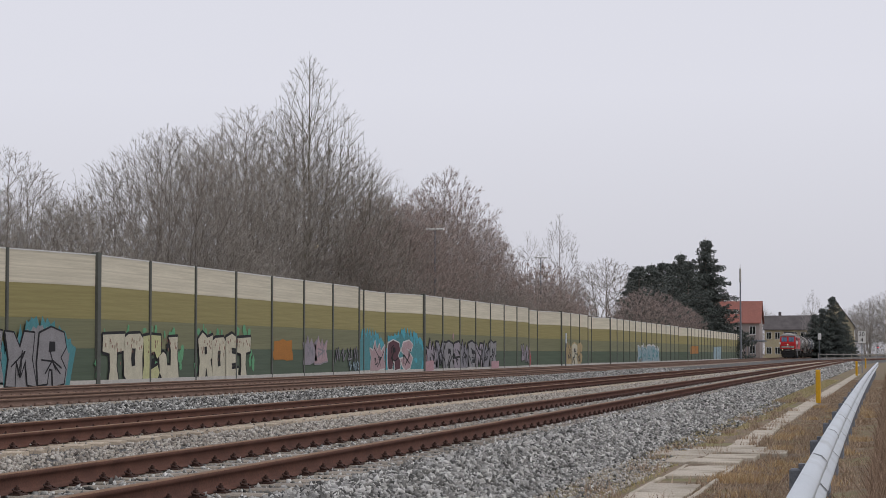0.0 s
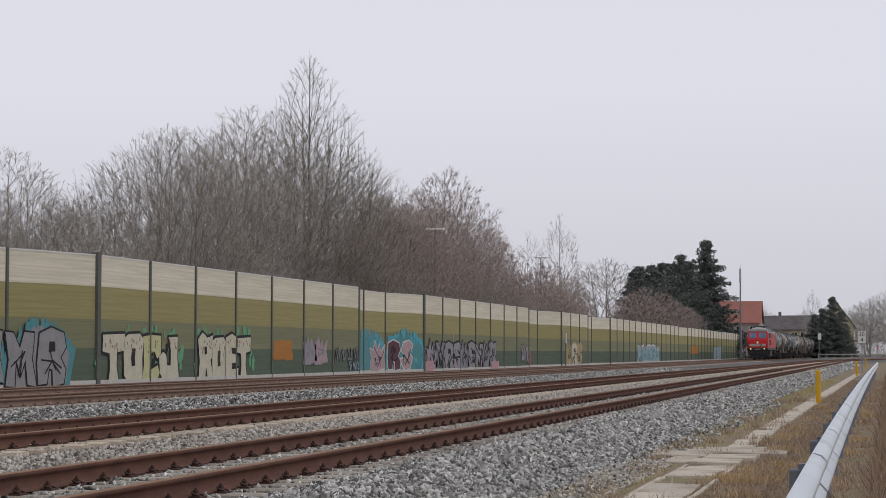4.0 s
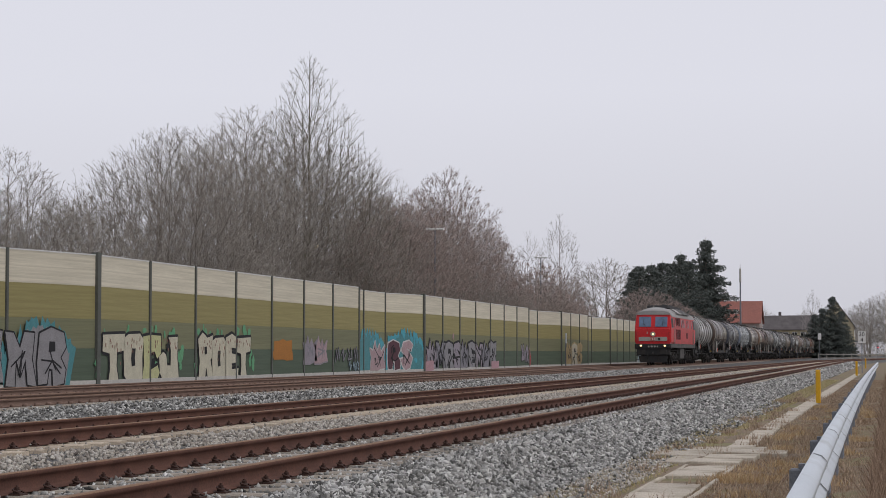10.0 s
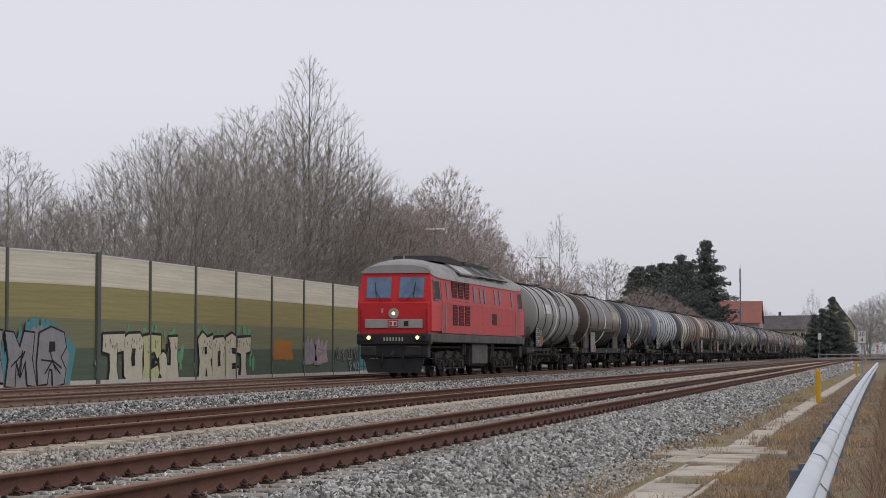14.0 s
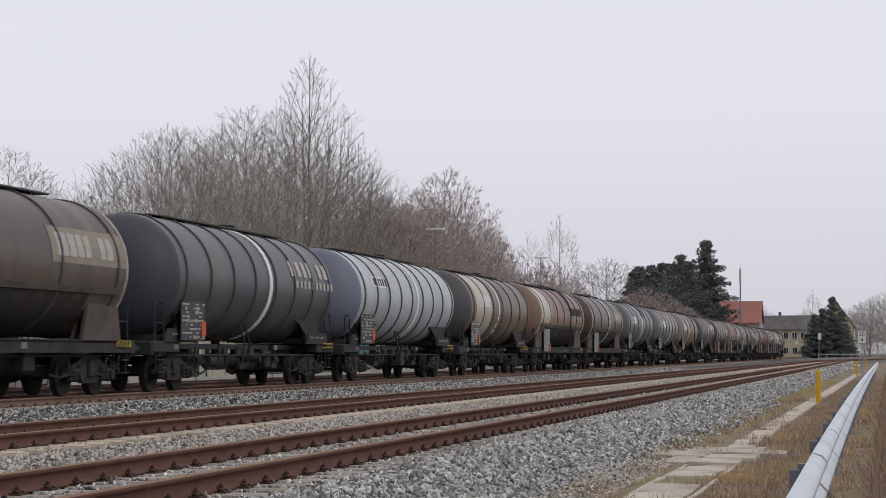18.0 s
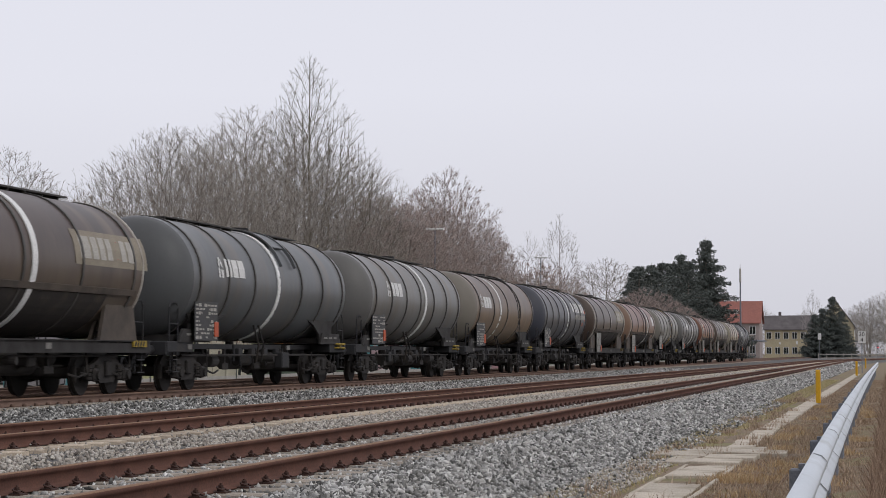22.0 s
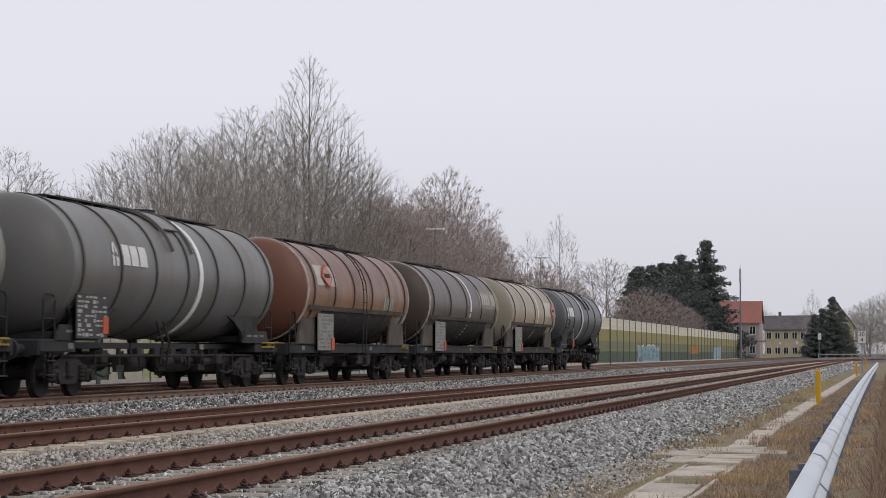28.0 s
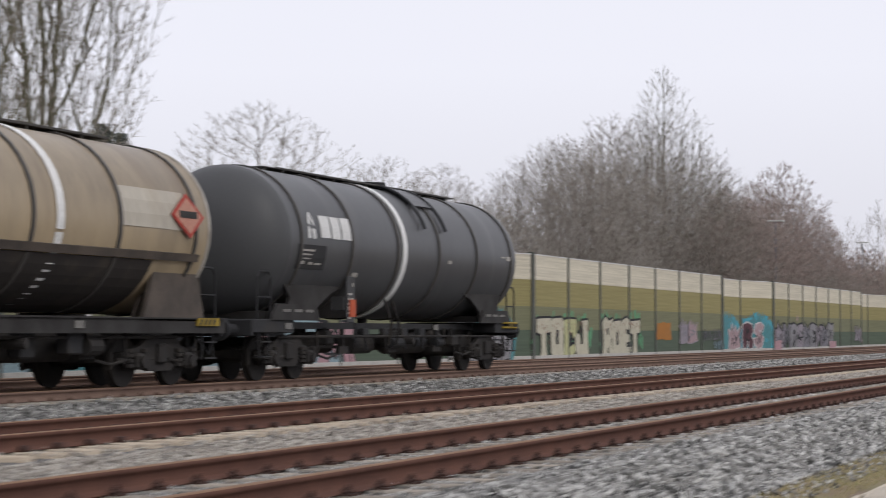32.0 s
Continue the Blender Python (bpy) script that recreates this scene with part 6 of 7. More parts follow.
    tagged(part("print", bm, OFFWHITE if dark else LABEL_GREY, pan), kind="stuff")
    bm = bmesh.new()
    box(bm, (px + pw / 2 - 0.16, -1.5, pz - ph * (0.2 if dark else 0.32)), (0.32, 0.02, 0.38), bevel=0.005)
    part("hazard_plate", bm, ORANGE, w, "orange hazard plate")
    for q in (-half + 1.4, 1.9):
        bm = bmesh.new()
        box(bm, (q, -1.345, 1.12) if kind == "b" else (q * 0.97, -1.31, 1.12), (0.3, 0.012, 0.13))
        part("label_plate", bm, LABEL_GREY, w)
    for s in (1,):
        bm = bmesh.new()
        hx = s * (half - 0.75)
        if kind == "g":
            for z in (1.13, 1.25):
                tube(bm, [(hx - 0.6, -1.3, z), (hx - 0.5, -1.38, z), (hx + 0.35, -1.38, z), (hx + 0.42, -1.3, z - 0.05)], 0.028, 6)
            box(bm, (hx - 0.1, -1.36, 1.19), (0.3, 0.05, 0.12))
        else:
            box(bm, (hx, -1.36, 1.18), (0.85, 0.06, 0.15))
        hd = part("brake_handle", bm, YELLOW_DIRTY, w, "yellow brake handle with black stripes")
        bm = bmesh.new()
        for k in range(4):
            box(bm, (hx - 0.3 + 0.17 * k, -1.394, 1.18), (0.06, 0.008, 0.14), rot=(0, 35, 0))
        part("stripes", bm, BLACK, hd)
    return w


def diamond(parent, x, z, y, size, mat, name="emblem"):
    bm = bmesh.new()
    prism(bm, [(x - size, z), (x, z - size * 0.75), (x + size, z), (x, z + size * 0.75)], "y", y - 0.012, y)
    return part(name, bm, mat, parent, "plain diamond emblem")


BAND_WHITE = surface("bright_band_paint", (0.88, 0.88, 0.87), (0.8, 0.8, 0.78), rough=0.5, scale=3, bump=0.02)
SADDLE = surface("grimy_saddle_paint", (0.135, 0.108, 0.086), (0.085, 0.07, 0.06), rough=0.7, scale=1.6, dirt=(0.05, 0.043, 0.038), dirt_at=0.56)
WALK_STEEL = surface("dull_walkway_steel", (0.1, 0.095, 0.09), (0.06, 0.057, 0.054), rough=0.7, scale=2)
PANEL_DARK = surface("dark_data_panel", (0.07, 0.07, 0.072), (0.05, 0.05, 0.052), rough=0.6, scale=3)
PANEL_PALE = surface("pale_data_panel", (0.34, 0.33, 0.3), (0.24, 0.23, 0.21), rough=0.6, scale=3)
BELLY_DARK = surface("dark_belly_paint", (0.045, 0.038, 0.034), (0.03, 0.026, 0.024), rough=0.7, scale=1.5, stretch=(1, 0.3, 0.3), dirt=(0.08, 0.065, 0.05), dirt_at=0.64)
YELLOW_DIRTY = surface("grimy_yellow", (0.4, 0.28, 0.03), (0.26, 0.18, 0.03), rough=0.7, scale=8)
LABEL_GREY = surface("grimy_label", (0.26, 0.25, 0.23), (0.16, 0.155, 0.145), rough=0.7, scale=6)
BEAD = surface("worn_bead_paint", (0.55, 0.52, 0.47), (0.3, 0.27, 0.23), rough=0.5, scale=3)
DULL_PANEL = surface("dull_cream_panel", (0.33, 0.29, 0.22), (0.25, 0.215, 0.165), rough=0.6, scale=2)
# ring colour kept near black to draw the shadow lines at the rings
RING = surface("shadow_dark_ring_paint", (0.06, 0.058, 0.055), (0.1, 0.09, 0.08), rough=0.5, scale=2)
T = {
    "grey": tank_paint("tank_grey", (0.28, 0.278, 0.272), (0.2, 0.195, 0.188), (0.16, 0.13, 0.1), 0.57),
    "brown": tank_paint("tank_brown", (0.085, 0.057, 0.046), (0.055, 0.041, 0.036), (0.13, 0.1, 0.07), 0.66, (0.12, 0.095, 0.07)),
    "navy": tank_paint("tank_navy", (0.055, 0.06, 0.075), (0.085, 0.08, 0.08), (0.1, 0.085, 0.07), 0.66),
    "iceblue": tank_paint("tank_pale_blue", (0.44, 0.475, 0.495), (0.34, 0.375, 0.395), (0.24, 0.18, 0.16), 0.66),
    "umber": tank_paint("tank_umber", (0.105, 0.07, 0.058), (0.08, 0.056, 0.048), (0.15, 0.1, 0.07), 0.6, (0.19, 0.135, 0.085)),
    "rust": tank_paint("tank_rust", (0.16, 0.066, 0.055), (0.125, 0.058, 0.05), (0.2, 0.12, 0.08), 0.6, (0.29, 0.2, 0.13)),
    "slate": tank_paint("tank_slate", (0.125, 0.133, 0.138), (0.075, 0.08, 0.083), (0.12, 0.105, 0.09), 0.6),
    "slate2": tank_paint("tank_stone_grey", (0.17, 0.17, 0.165), (0.125, 0.122, 0.116), (0.12, 0.1, 0.08), 0.58),
    "tan": tank_paint("tank_tan", (0.15, 0.1, 0.07), (0.11, 0.075, 0.056), (0.09, 0.07, 0.06), 0.58, (0.23, 0.165, 0.105)),
    "olive": tank_paint("tank_olive_grey", (0.23, 0.22, 0.19), (0.16, 0.15, 0.13), (0.12, 0.1, 0.08), 0.62),
    "orange": tank_paint("tank_rust_orange", (0.19, 0.075, 0.048), (0.14, 0.062, 0.045), (0.22, 0.12, 0.07), 0.6, (0.3, 0.175, 0.09)),
    "beige": tank_paint("tank_beige", (0.34, 0.275, 0.185), (0.23, 0.185, 0.13), (0.17, 0.13, 0.09), 0.62, (0.42, 0.33, 0.21)),
    "coal": tank_paint("tank_charcoal", (0.075, 0.077, 0.08), (0.058, 0.059, 0.062), (0.1, 0.1, 0.1), 0.7, end=1.0),
    "cream": tank_paint("tank_cream", (0.5, 0.46, 0.38), (0.42, 0.38, 0.31), (0.33, 0.27, 0.19), 0.64),
}
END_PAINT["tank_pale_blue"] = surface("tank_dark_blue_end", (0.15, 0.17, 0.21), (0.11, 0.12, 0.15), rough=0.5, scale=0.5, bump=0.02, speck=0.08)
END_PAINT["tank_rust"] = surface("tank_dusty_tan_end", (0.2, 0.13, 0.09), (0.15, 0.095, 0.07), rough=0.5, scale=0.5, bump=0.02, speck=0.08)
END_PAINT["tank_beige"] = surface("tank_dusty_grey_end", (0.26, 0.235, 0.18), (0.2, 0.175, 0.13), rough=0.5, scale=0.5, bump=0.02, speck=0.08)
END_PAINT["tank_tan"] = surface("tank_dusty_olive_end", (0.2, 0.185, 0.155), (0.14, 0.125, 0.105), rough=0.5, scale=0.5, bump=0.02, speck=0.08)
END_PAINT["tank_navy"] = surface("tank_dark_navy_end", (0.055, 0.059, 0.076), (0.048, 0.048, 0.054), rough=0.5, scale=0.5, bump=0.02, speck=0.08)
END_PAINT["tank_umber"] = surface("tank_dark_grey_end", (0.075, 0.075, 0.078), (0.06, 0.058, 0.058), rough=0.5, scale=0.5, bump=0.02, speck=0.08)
EMBLEM_PALE = surface("faded_salmon_paint", (0.55, 0.3, 0.22), (0.5, 0.22, 0.16), rough=0.6, scale=3)
EMBLEM_RED = surface("emblem_red", (0.55, 0.07, 0.05), rough=0.6, scale=4)
ENDS = [21.2, 38.9, 56.4, 73.8, 91.8, 109.0, 126.8, 143.8, 161.7, 179.4, 196.6, 214.2, 231.0, 248.7, 265.8, 283.6, 300.0, 317.0, 332.7, 350.2]
LOGO = (-4.35, 3, 21, [0.62, 0.56, 0.6], 0.0, WHITE)
BIG_WORD = (3.05, 5, 24, [0.72, 0.42, 0.4, 0.38, -0.42, 0.38, 0.42], 0.02, OFFWHITE)
PATCH = (2.75, 7.0, 0, 29, DULL_PANEL, "dull_panel")
DOT = (5.12, 5.46, 7, 22, EMBLEM_RED, "red_mark")
SPECS = [
    dict(kind="g", paint=T["grey"], band=-1.0, hatch=1.0, letters=[LOGO], rings=7, mark=-4.9, label="grey tank wagon with white band and plain white emblem"),
    dict(kind="b", paint=T["brown"], band=-0.2, rings=5, patches=[PATCH, DOT], letters=[BIG_WORD], label="dirty brown tank wagon with cream lettered panel"),
    dict(kind="g", paint=T["navy"], band=0.5, rings=8, letters=[(2.6, 12, 30, [0.6, 0.5, 0.45, 0.45, -0.4, 0.45, 0.5], 0.12, OFFWHITE), (3.0, 0, 8, [0.3] * 10, 0.09, OFFWHITE)], label="dark blue-black tank wagon with pale lettering"),
    dict(kind="g", paint=T["iceblue"], band=0.9, rings=9, patches=[(-5.5, -3.7, 12, 26, WHITE, "name_panel")], letters=[(-5.3, 14, 24, [0.3, 0.1, 0.2, 0.2, 0.25, 0.25], 0.06, BLACK)], label="pale blue-grey tank wagon with a white name panel"),
    dict(kind="g", paint=T["umber"], band=-0.8, dashed=True, rings=7, patches=[(-5.8, -2.5, -70, 62, T["cream"], "cream_section"), (-0.2, 1.2, -70, 100, T["brown"], "dark_section")], letters=[(-4.35, 3, 21, [0.62, 0.56, 0.6], 0.0, WHITE)], mark=-4.9, label="brown tank wagon with one cream-coloured section"),
    dict(kind="b", paint=T["rust"], rings=7, ladder=1.7, patches=[(-6.9, -3.9, -14, 62, T["cream"], "cream_section")], letters=[(2.6, 4, 20, [0.6, 0.42, 0.4, 0.4, 0.42, 0.4, 0.42], 0.1, BLACK)], label="rust-red and tan tank wagon with a ladder"),
    dict(kind="b", paint=T["brown"], band=0.6, rings=5, patches=[PATCH, DOT], letters=[BIG_WORD], label="dark brown tank wagon with cream lettered panel"),
    dict(kind="g", paint=T["slate"], band=0.0, hatch=1.0, rings=7, letters=[(-4.65, 3, 21, [0.62, 0.56, 0.6], 0.0, WHITE)], mark=-5.2, label="dark slate tank wagon with white band and emblem"),
    dict(kind="g", paint=T["slate2"], band=0.9, hatch=0.0, rings=7, letters=[LOGO], mark=-4.9, label="grey tank wagon with white band and emblem"),
    dict(kind="g", paint=T["tan"], band=-1.6, rings=5, dashed=True, ladder=2.2, letters=[(-5.35, 1, 19, [0.62, 0.56, 0.6], 0.0, WHITE)], mark=-5.9, label="tan-brown stained tank wagon with ladder"),
    dict(kind="g", paint=T["navy"], band=0.4, rings=8, dashed=True, letters=[(2.2, 12, 32, [0.65, 0.5, 0.5, 0.5, -0.45, 0.5, 0.5], 0.12, WHITE), (2.8, -2, 7, [0.3] * 9, 0.1, OFFWHITE)], patches=[(6.0, 6.25, 24, 30, ORANGE, "star_mark"), (6.4, 6.65, 12, 18, ORANGE, "star_mark"), (6.2, 6.45, -4, 2, ORANGE, "star_mark"), (5.4, 5.65, -14, -8, ORANGE, "star_mark")], label="dark navy tank wagon with large white lettering"),
    dict(kind="b", paint=T["brown"], band=0.2, dashed=True, rings=5, patches=[PATCH, DOT], letters=[BIG_WORD], label="brown tank wagon with dashed white band and cream panel"),
    dict(kind="b", paint=T["rust"], band=2.5, rings=5, ladder=0.2, patches=[(5.3, 6.2, 2, 26, WHITE, "emblem_panel")], label="tan and rust tank wagon with a small white emblem panel"),
    dict(kind="g", paint=T["olive"], band=1.2, band_paint=surface("ochre_band", (0.4, 0.27, 0.08), rough=0.6), rings=7, ladder=-0.2, panel_dark=False, letters=[(-4.5, -34, -8, [0.9, 0.5, 0.7, 0.3, 0.8, 0.5, 0.9, 0.4, 0.7, 0.8], 0.16, OFFWHITE)], label="olive-grey tank wagon sprayed with pale scribbles"),
    dict(kind="g", paint=T["slate2"], band=1.0, hatch=-0.3, rings=7, letters=[LOGO], mark=-4.9, label="grey tank wagon with white band and faded emblem"),
    dict(kind="b", paint=T["orange"], rings=6, ladder=-0.2, patches=[(-5.4, -3.2, 6, 30, T["cream"], "emblem_panel")], red=(-4.3, 3.36), letters=[(2.9, -16, 0, [0.2, 0.12, 0.25, 0.15, 0.2], 0.05, OFFWHITE), (5.3, -38, -20, [0.25, 0.2, 0.15, 0.25], 0.04, OFFWHITE)], label="rust-orange tank wagon with a ladder and pale panel"),
    dict(kind="b", paint=T["brown"], band=0.9, rings=5, dashed=True, patches=[PATCH, DOT], letters=[BIG_WORD], label="dark brown tank wagon with dashed band and cream panel"),
    dict(kind="b", paint=T["beige"], band=0.9, rings=5, dashed=True, patches=[(2.9, 5.2, -2, 24, T["cream"], "emblem_panel")], red=(5.2, 3.12), label="beige tank wagon with red emblem on a pale panel"),
    dict(kind="g", paint=T["coal"], band=-0.85, hatch=1.2, rings=6, panel=-3.7, panel_size=(1.72, 0.42, 1.0), patches=[(-6.6, -5.2, -22, -3, BLACK, "data_field"), (-6.40, -5.80, -8, -6.5, OFFWHITE, "print_bar"), (-6.40, -5.90, -11, -9.8, OFFWHITE, "print_bar"), (-6.30, -5.95, -14, -13, OFFWHITE, "print_bar"), (-6.40, -6.20, -18, -15.5, OFFWHITE, "print_bar"), (-6.00, -5.80, -18, -16, OFFWHITE, "print_bar"), (-5.70, -5.40, -18, -16.5, OFFWHITE, "print_bar"), (-3.6, -3.3, -26, -22, OFFWHITE, "print_bar"), (2.0, 2.25, -8, -5, OFFWHITE, "print_bar"), (5.9, 6.2, 2, 3.5, OFFWHITE, "print_bar"), (6.3, 6.6, 0, 4, OFFWHITE, "print_bar")], letters=[(-5.5, 3, 21, [0.62, 0.56, 0.6], 0.0, WHITE)], mark=-6.1, label="charcoal tank wagon with white band at the end of the train"),
]
WAGONS = []
for i, sp in enumerate(SPECS):
    sp["length"] = ENDS[i + 1] - ENDS[i]
    wg = tank_wagon(sp)
    if "red" in sp:
        rx, rz = sp["red"]
        a = math.asin((rz - TANK_Z) / TANK_R)
        bm = bmesh.new()
        prism(bm, [(-0.62, 0), (0, -0.42), (0.62, 0), (0, 0.42)], "y", -0.012, 0.0)
        e = part("emblem", bm, EMBLEM_RED, wg, "plain red diamond emblem")
        e.location, e.rotation_euler = (rx, -(TANK_R + 0.02) * math.cos(a) - 0.012, rz), (-a, 0, 0)
        bm = bmesh.new()
        prism(bm, [(-0.5, 0), (0, -0.34), (0.5, 0), (0, 0.34)], "y", -0.02, -0.014)
        part("emblem_field", bm, EMBLEM_PALE, e)
        bm = bmesh.new()
        box(bm, (0, -0.026, 0.02), (0.66, 0.006, 0.13))
        part("emblem_bar", bm, FRAME_GREY, e)
    WAGONS.append((wg, (ENDS[i] + ENDS[i + 1]) / 2))


# ---- the red diesel locomotive; its front end lies at x = 0, towards -x ----
def loco_bogie(parent, xc):
    bm = bmesh.new()
    box(bm, (0, 0, 0.85), (4.3, 1.9, 0.3), bevel=0.03)
    b = part("bogie", bm, SOOT, parent)
    b.location = (xc, 0, 0)
    for s in (-1, 1):
        bm = bmesh.new()
        y = s * 1.08
        prism(bm, [(-2.6, 0.95), (-2.6, 0.6), (-2.2, 0.45), (2.2, 0.45), (2.6, 0.6), (2.6, 0.95), (1.2, 1.05), (-1.2, 1.05)], "y", y - 0.06, y + 0.06)
        for x in (-1.85, 0, 1.85):
            box(bm, (x, s * 1.16, 0.52), (0.38, 0.2, 0.36), bevel=0.05)
            rod(bm, (x, s * 1.22, 0.52), (x, s * 1.32, 0.52), 0.15, seg=14)
            for d in (-0.36, 0.36):
                for k in range(4):
                    rod(bm, (x + d, s * 1.18, 0.42 + 0.1 * k), (x + d, s * 1.18, 0.48 + 0.1 * k), 0.1, seg=10)
        for x in (-0.92, 0.92):
            rod(bm, (x, s * 1.22, 0.55), (x, s * 1.22, 1.1), 0.06)
            rod(bm, (x - 0.3, s * 1.15, 0.8), (x + 0.3, s * 1.15, 0.8), 0.13, seg=12)
        tube(bm, [(-2.5, s * 1.25, 0.35), (2.5, s * 1.25, 0.35)], 0.03)
        part("side_frame", bm, SOOT, b)
    for x in (-1.85, 0, 1.85):
        ob = new("wheelset", WHEELSET_BIG)
        ob.parent = b
        ob.location = (x, 0, 0.525)


GRILLE_RED = surface("dark_red_louvre", (0.26, 0.045, 0.05), rough=0.8)
GRILLE_DARK = surface("sooty_red_grille", (0.12, 0.035, 0.038), rough=0.9)
DUSTY_GLASS = surface("dusty_window_glass", (0.15, 0.06, 0.064), (0.1, 0.05, 0.054), rough=0.35, scale=2, bump=0)


SOLE_GREY = surface("dusty_grey_sole", (0.13, 0.125, 0.12), (0.09, 0.085, 0.08), rough=0.8, scale=1.5, dirt=(0.06, 0.055, 0.05), dirt_at=0.6)


def make_loco():
    lo = empty("diesel_locomotive")
    tagged(lo, "red diesel locomotive with grey roof and lit headlamps", "locomotive")
    W = 1.475
    x0, x1 = 0.0, 20.1
    zb, zg = 1.72, 3.98
    # side shell between the cabs and raked cab fronts, as one red body
    bm = bmesh.new()
    outline = [(x0, zb), (x0 - 0.02, 2.9), (x0 + 0.1, 2.95), (x0 + 0.4, 4.2), (x0 + 0.95, 3.93), (x1 - 0.95, 3.93), (x1 - 0.4, 4.2), (x1 - 0.1, 2.95), (x1 + 0.02, 2.9), (x1, zb)]
    levels = []
    for s in (-1, 1):
        ring = []
        for x, z in outline:
            y = W if z < 3.0 else W - 0.1 * (z - 2.95)
            ring.append((x, s * y, min(z, zg if x0 + 0.5 < x < x1 - 0.5 else z)))
        levels.append([bm.verts.new(p) for p in ring])
    a, b = levels
    n = len(outline)
    for i in range(n):
        bm.faces.new((a[i], a[(i + 1) % n], b[(i + 1) % n], b[i]))
    bm.faces.new(a[::-1])
    bm.faces.new(b)
    bmesh.ops.recalc_face_normals(bm, faces=bm.faces[:])
    es = [e for e in bm.edges if abs(e.verts[0].co.y - e.verts[1].co.y) < 0.12]
    es = [e for e in es if all(v.co.x < x0 + 0.45 or v.co.x > x1 - 0.45 for v in e.verts)]
    bmesh.ops.bevel(bm, geom=es, offset=0.1, segments=3, affect="EDGES")
    body = part("body", bm, LOCO_RED, lo, "bright red painted body")
    # dusty flanks behind the cabs
    for s in (-1, 1):
        bm = bmesh.new()
        box(bm, ((x0 + x1) / 2 + 0.4, s * (W + 0.004), 2.35), (17.0, 0.012, 1.2))
        box(bm, ((x0 + x1) / 2 + 0.4, s * (W - 0.045), 3.46), (17.0, 0.012, 1.0), rot=(s * 5.7, 0, 0))
        fl = part("side_panel", bm, LOCO_RED_DUSTY, body, "dusty faded red side panel")
        # horizontal ribs
        bm = bmesh.new()
        for z in (1.95, 2.2, 2.45, 2.7, 2.95):
            box(bm, (14.6, s * (W + 0.012), z), (9.4, 0.024, 0.035))
            if z > 2.6:
                box(bm, (5.3, s * (W + 0.012), z), (5.0, 0.024, 0.035))
        part("ribs", bm, LOCO_RED_DUSTY, fl)
        bm = bmesh.new()
        box(bm, (12.6, s * (W + 0.012), 2.45), (1.0, 0.03, 0.5))
        part("small_grille", bm, GRILLE_DARK, body)
        for x in (4.35, 5.55, 6.75):
            for z, h in ((3.45, 0.85), (2.5, 0.82)):
                bm = bmesh.new()
                y = s * (W + 0.012) if z < 3 else s * (W - 0.03)
                box(bm, (x, y, z), (0.95, 0.03, h))
                g = part("grille", bm, GRILLE_DARK, body, "dark louvred grille")
                bm = bmesh.new()
                for k in range(7):
                    box(bm, (x, y + s * 0.02, z - h / 2 + h * (k + 0.5) / 7), (0.93, 0.02, 0.03), rot=(s * 30, 0, 0))
                part("louvre", bm, GRILLE_RED, g)
        for x, wd in ((3.05, 0.42), (8.5, 0.7), (9.7, 0.45), (10.6, 0.45), (13.0, 0.5), (14.1, 0.5), (17.0, 0.5)):
            bm = bmesh.new()
            box(bm, (x, s * (W - 0.03), 3.44), (wd, 0.03, 0.66), rot=(s * 5.7, 0, 0))
            part("side_window", bm, DUSTY_GLASS, body, "narrow dusty side window")
        for xc in (1.1, 19.0):
            bm = bmesh.new()
            box(bm, (xc, s * (W - 0.035), 3.42), (0.95, 0.035, 0.74), rot=(s * 5.7, 0, 0))
            part("cab_window", bm, DARK_GLASS, body, "dark cab side window")
            bm = bmesh.new()
            for dx in (-0.5, 0.5):
                box(bm, (xc + dx, s * (W - 0.03), 3.42), (0.05, 0.05, 0.8), rot=(s * 5.7, 0, 0))
            for dz in (-0.38, 0.38):
                box(bm, (xc, s * (W - 0.03 - dz * 0.1), 3.42 + dz), (1.05, 0.05, 0.05))
            part("window_frame", bm, GALV_DARK, body)
            xd = xc + (1.05 if xc < 10 else -1.05)
            for dx in (-0.33, 0.33):
                bm = bmesh.new()
                rod(bm, (xd + dx, s * (W + 0.05), 1.75), (xd + dx, s * (W + 0.05), 2.9), 0.018)
                part("door_rail", bm, LOCO_GREY, body)
    # grey sole bar
    bm = bmesh.new()
    box(bm, ((x0 + x1) / 2, 0, 1.55), (x1 - x0, 2 * W + 0.03, 0.34), bevel=0.03)
    part("sole_bar", bm, SOLE_GREY, lo, "dirty grey sole bar")
    # roof: domed grey shell sloping down to the eaves and to the cab fronts
    bm = bmesh.new()
    prof = [(W - 0.045, 3.9), (W - 0.09, 4.05), (1.15, 4.38), (0.8, 4.6), (0.4, 4.7), (0, 4.73)]
    prof = prof + [(-y, z) for y, z in prof[-2::-1]]
    xs = [(0.3, 0.0), (0.45, 0.35), (0.9, 0.7), (1.8, 0.92), (2.9, 1.0), (17.4, 1.0), (18.4, 0.92), (19.2, 0.7), (19.65, 0.35), (19.8, 0.0)]
    rings = []
    for x, k in xs:
        rings.append([bm.verts.new((x, y * (0.96 + 0.04 * k), 3.93 + (0.25 * (1 - k) if k < 1 else 0) * (1 if abs(y) < 1.4 else 0.6) + (z - 3.93) * (0.28 + 0.72 * k))) for y, z in prof])
    for r, q in zip(rings, rings[1:]):
        for i in range(len(prof) - 1):
            bm.faces.new((r[i], r[i + 1], q[i + 1], q[i]))
    bm.faces.new(rings[0])
    bm.faces.new(rings[-1][::-1])
    bmesh.ops.recalc_face_normals(bm, faces=bm.faces[:])
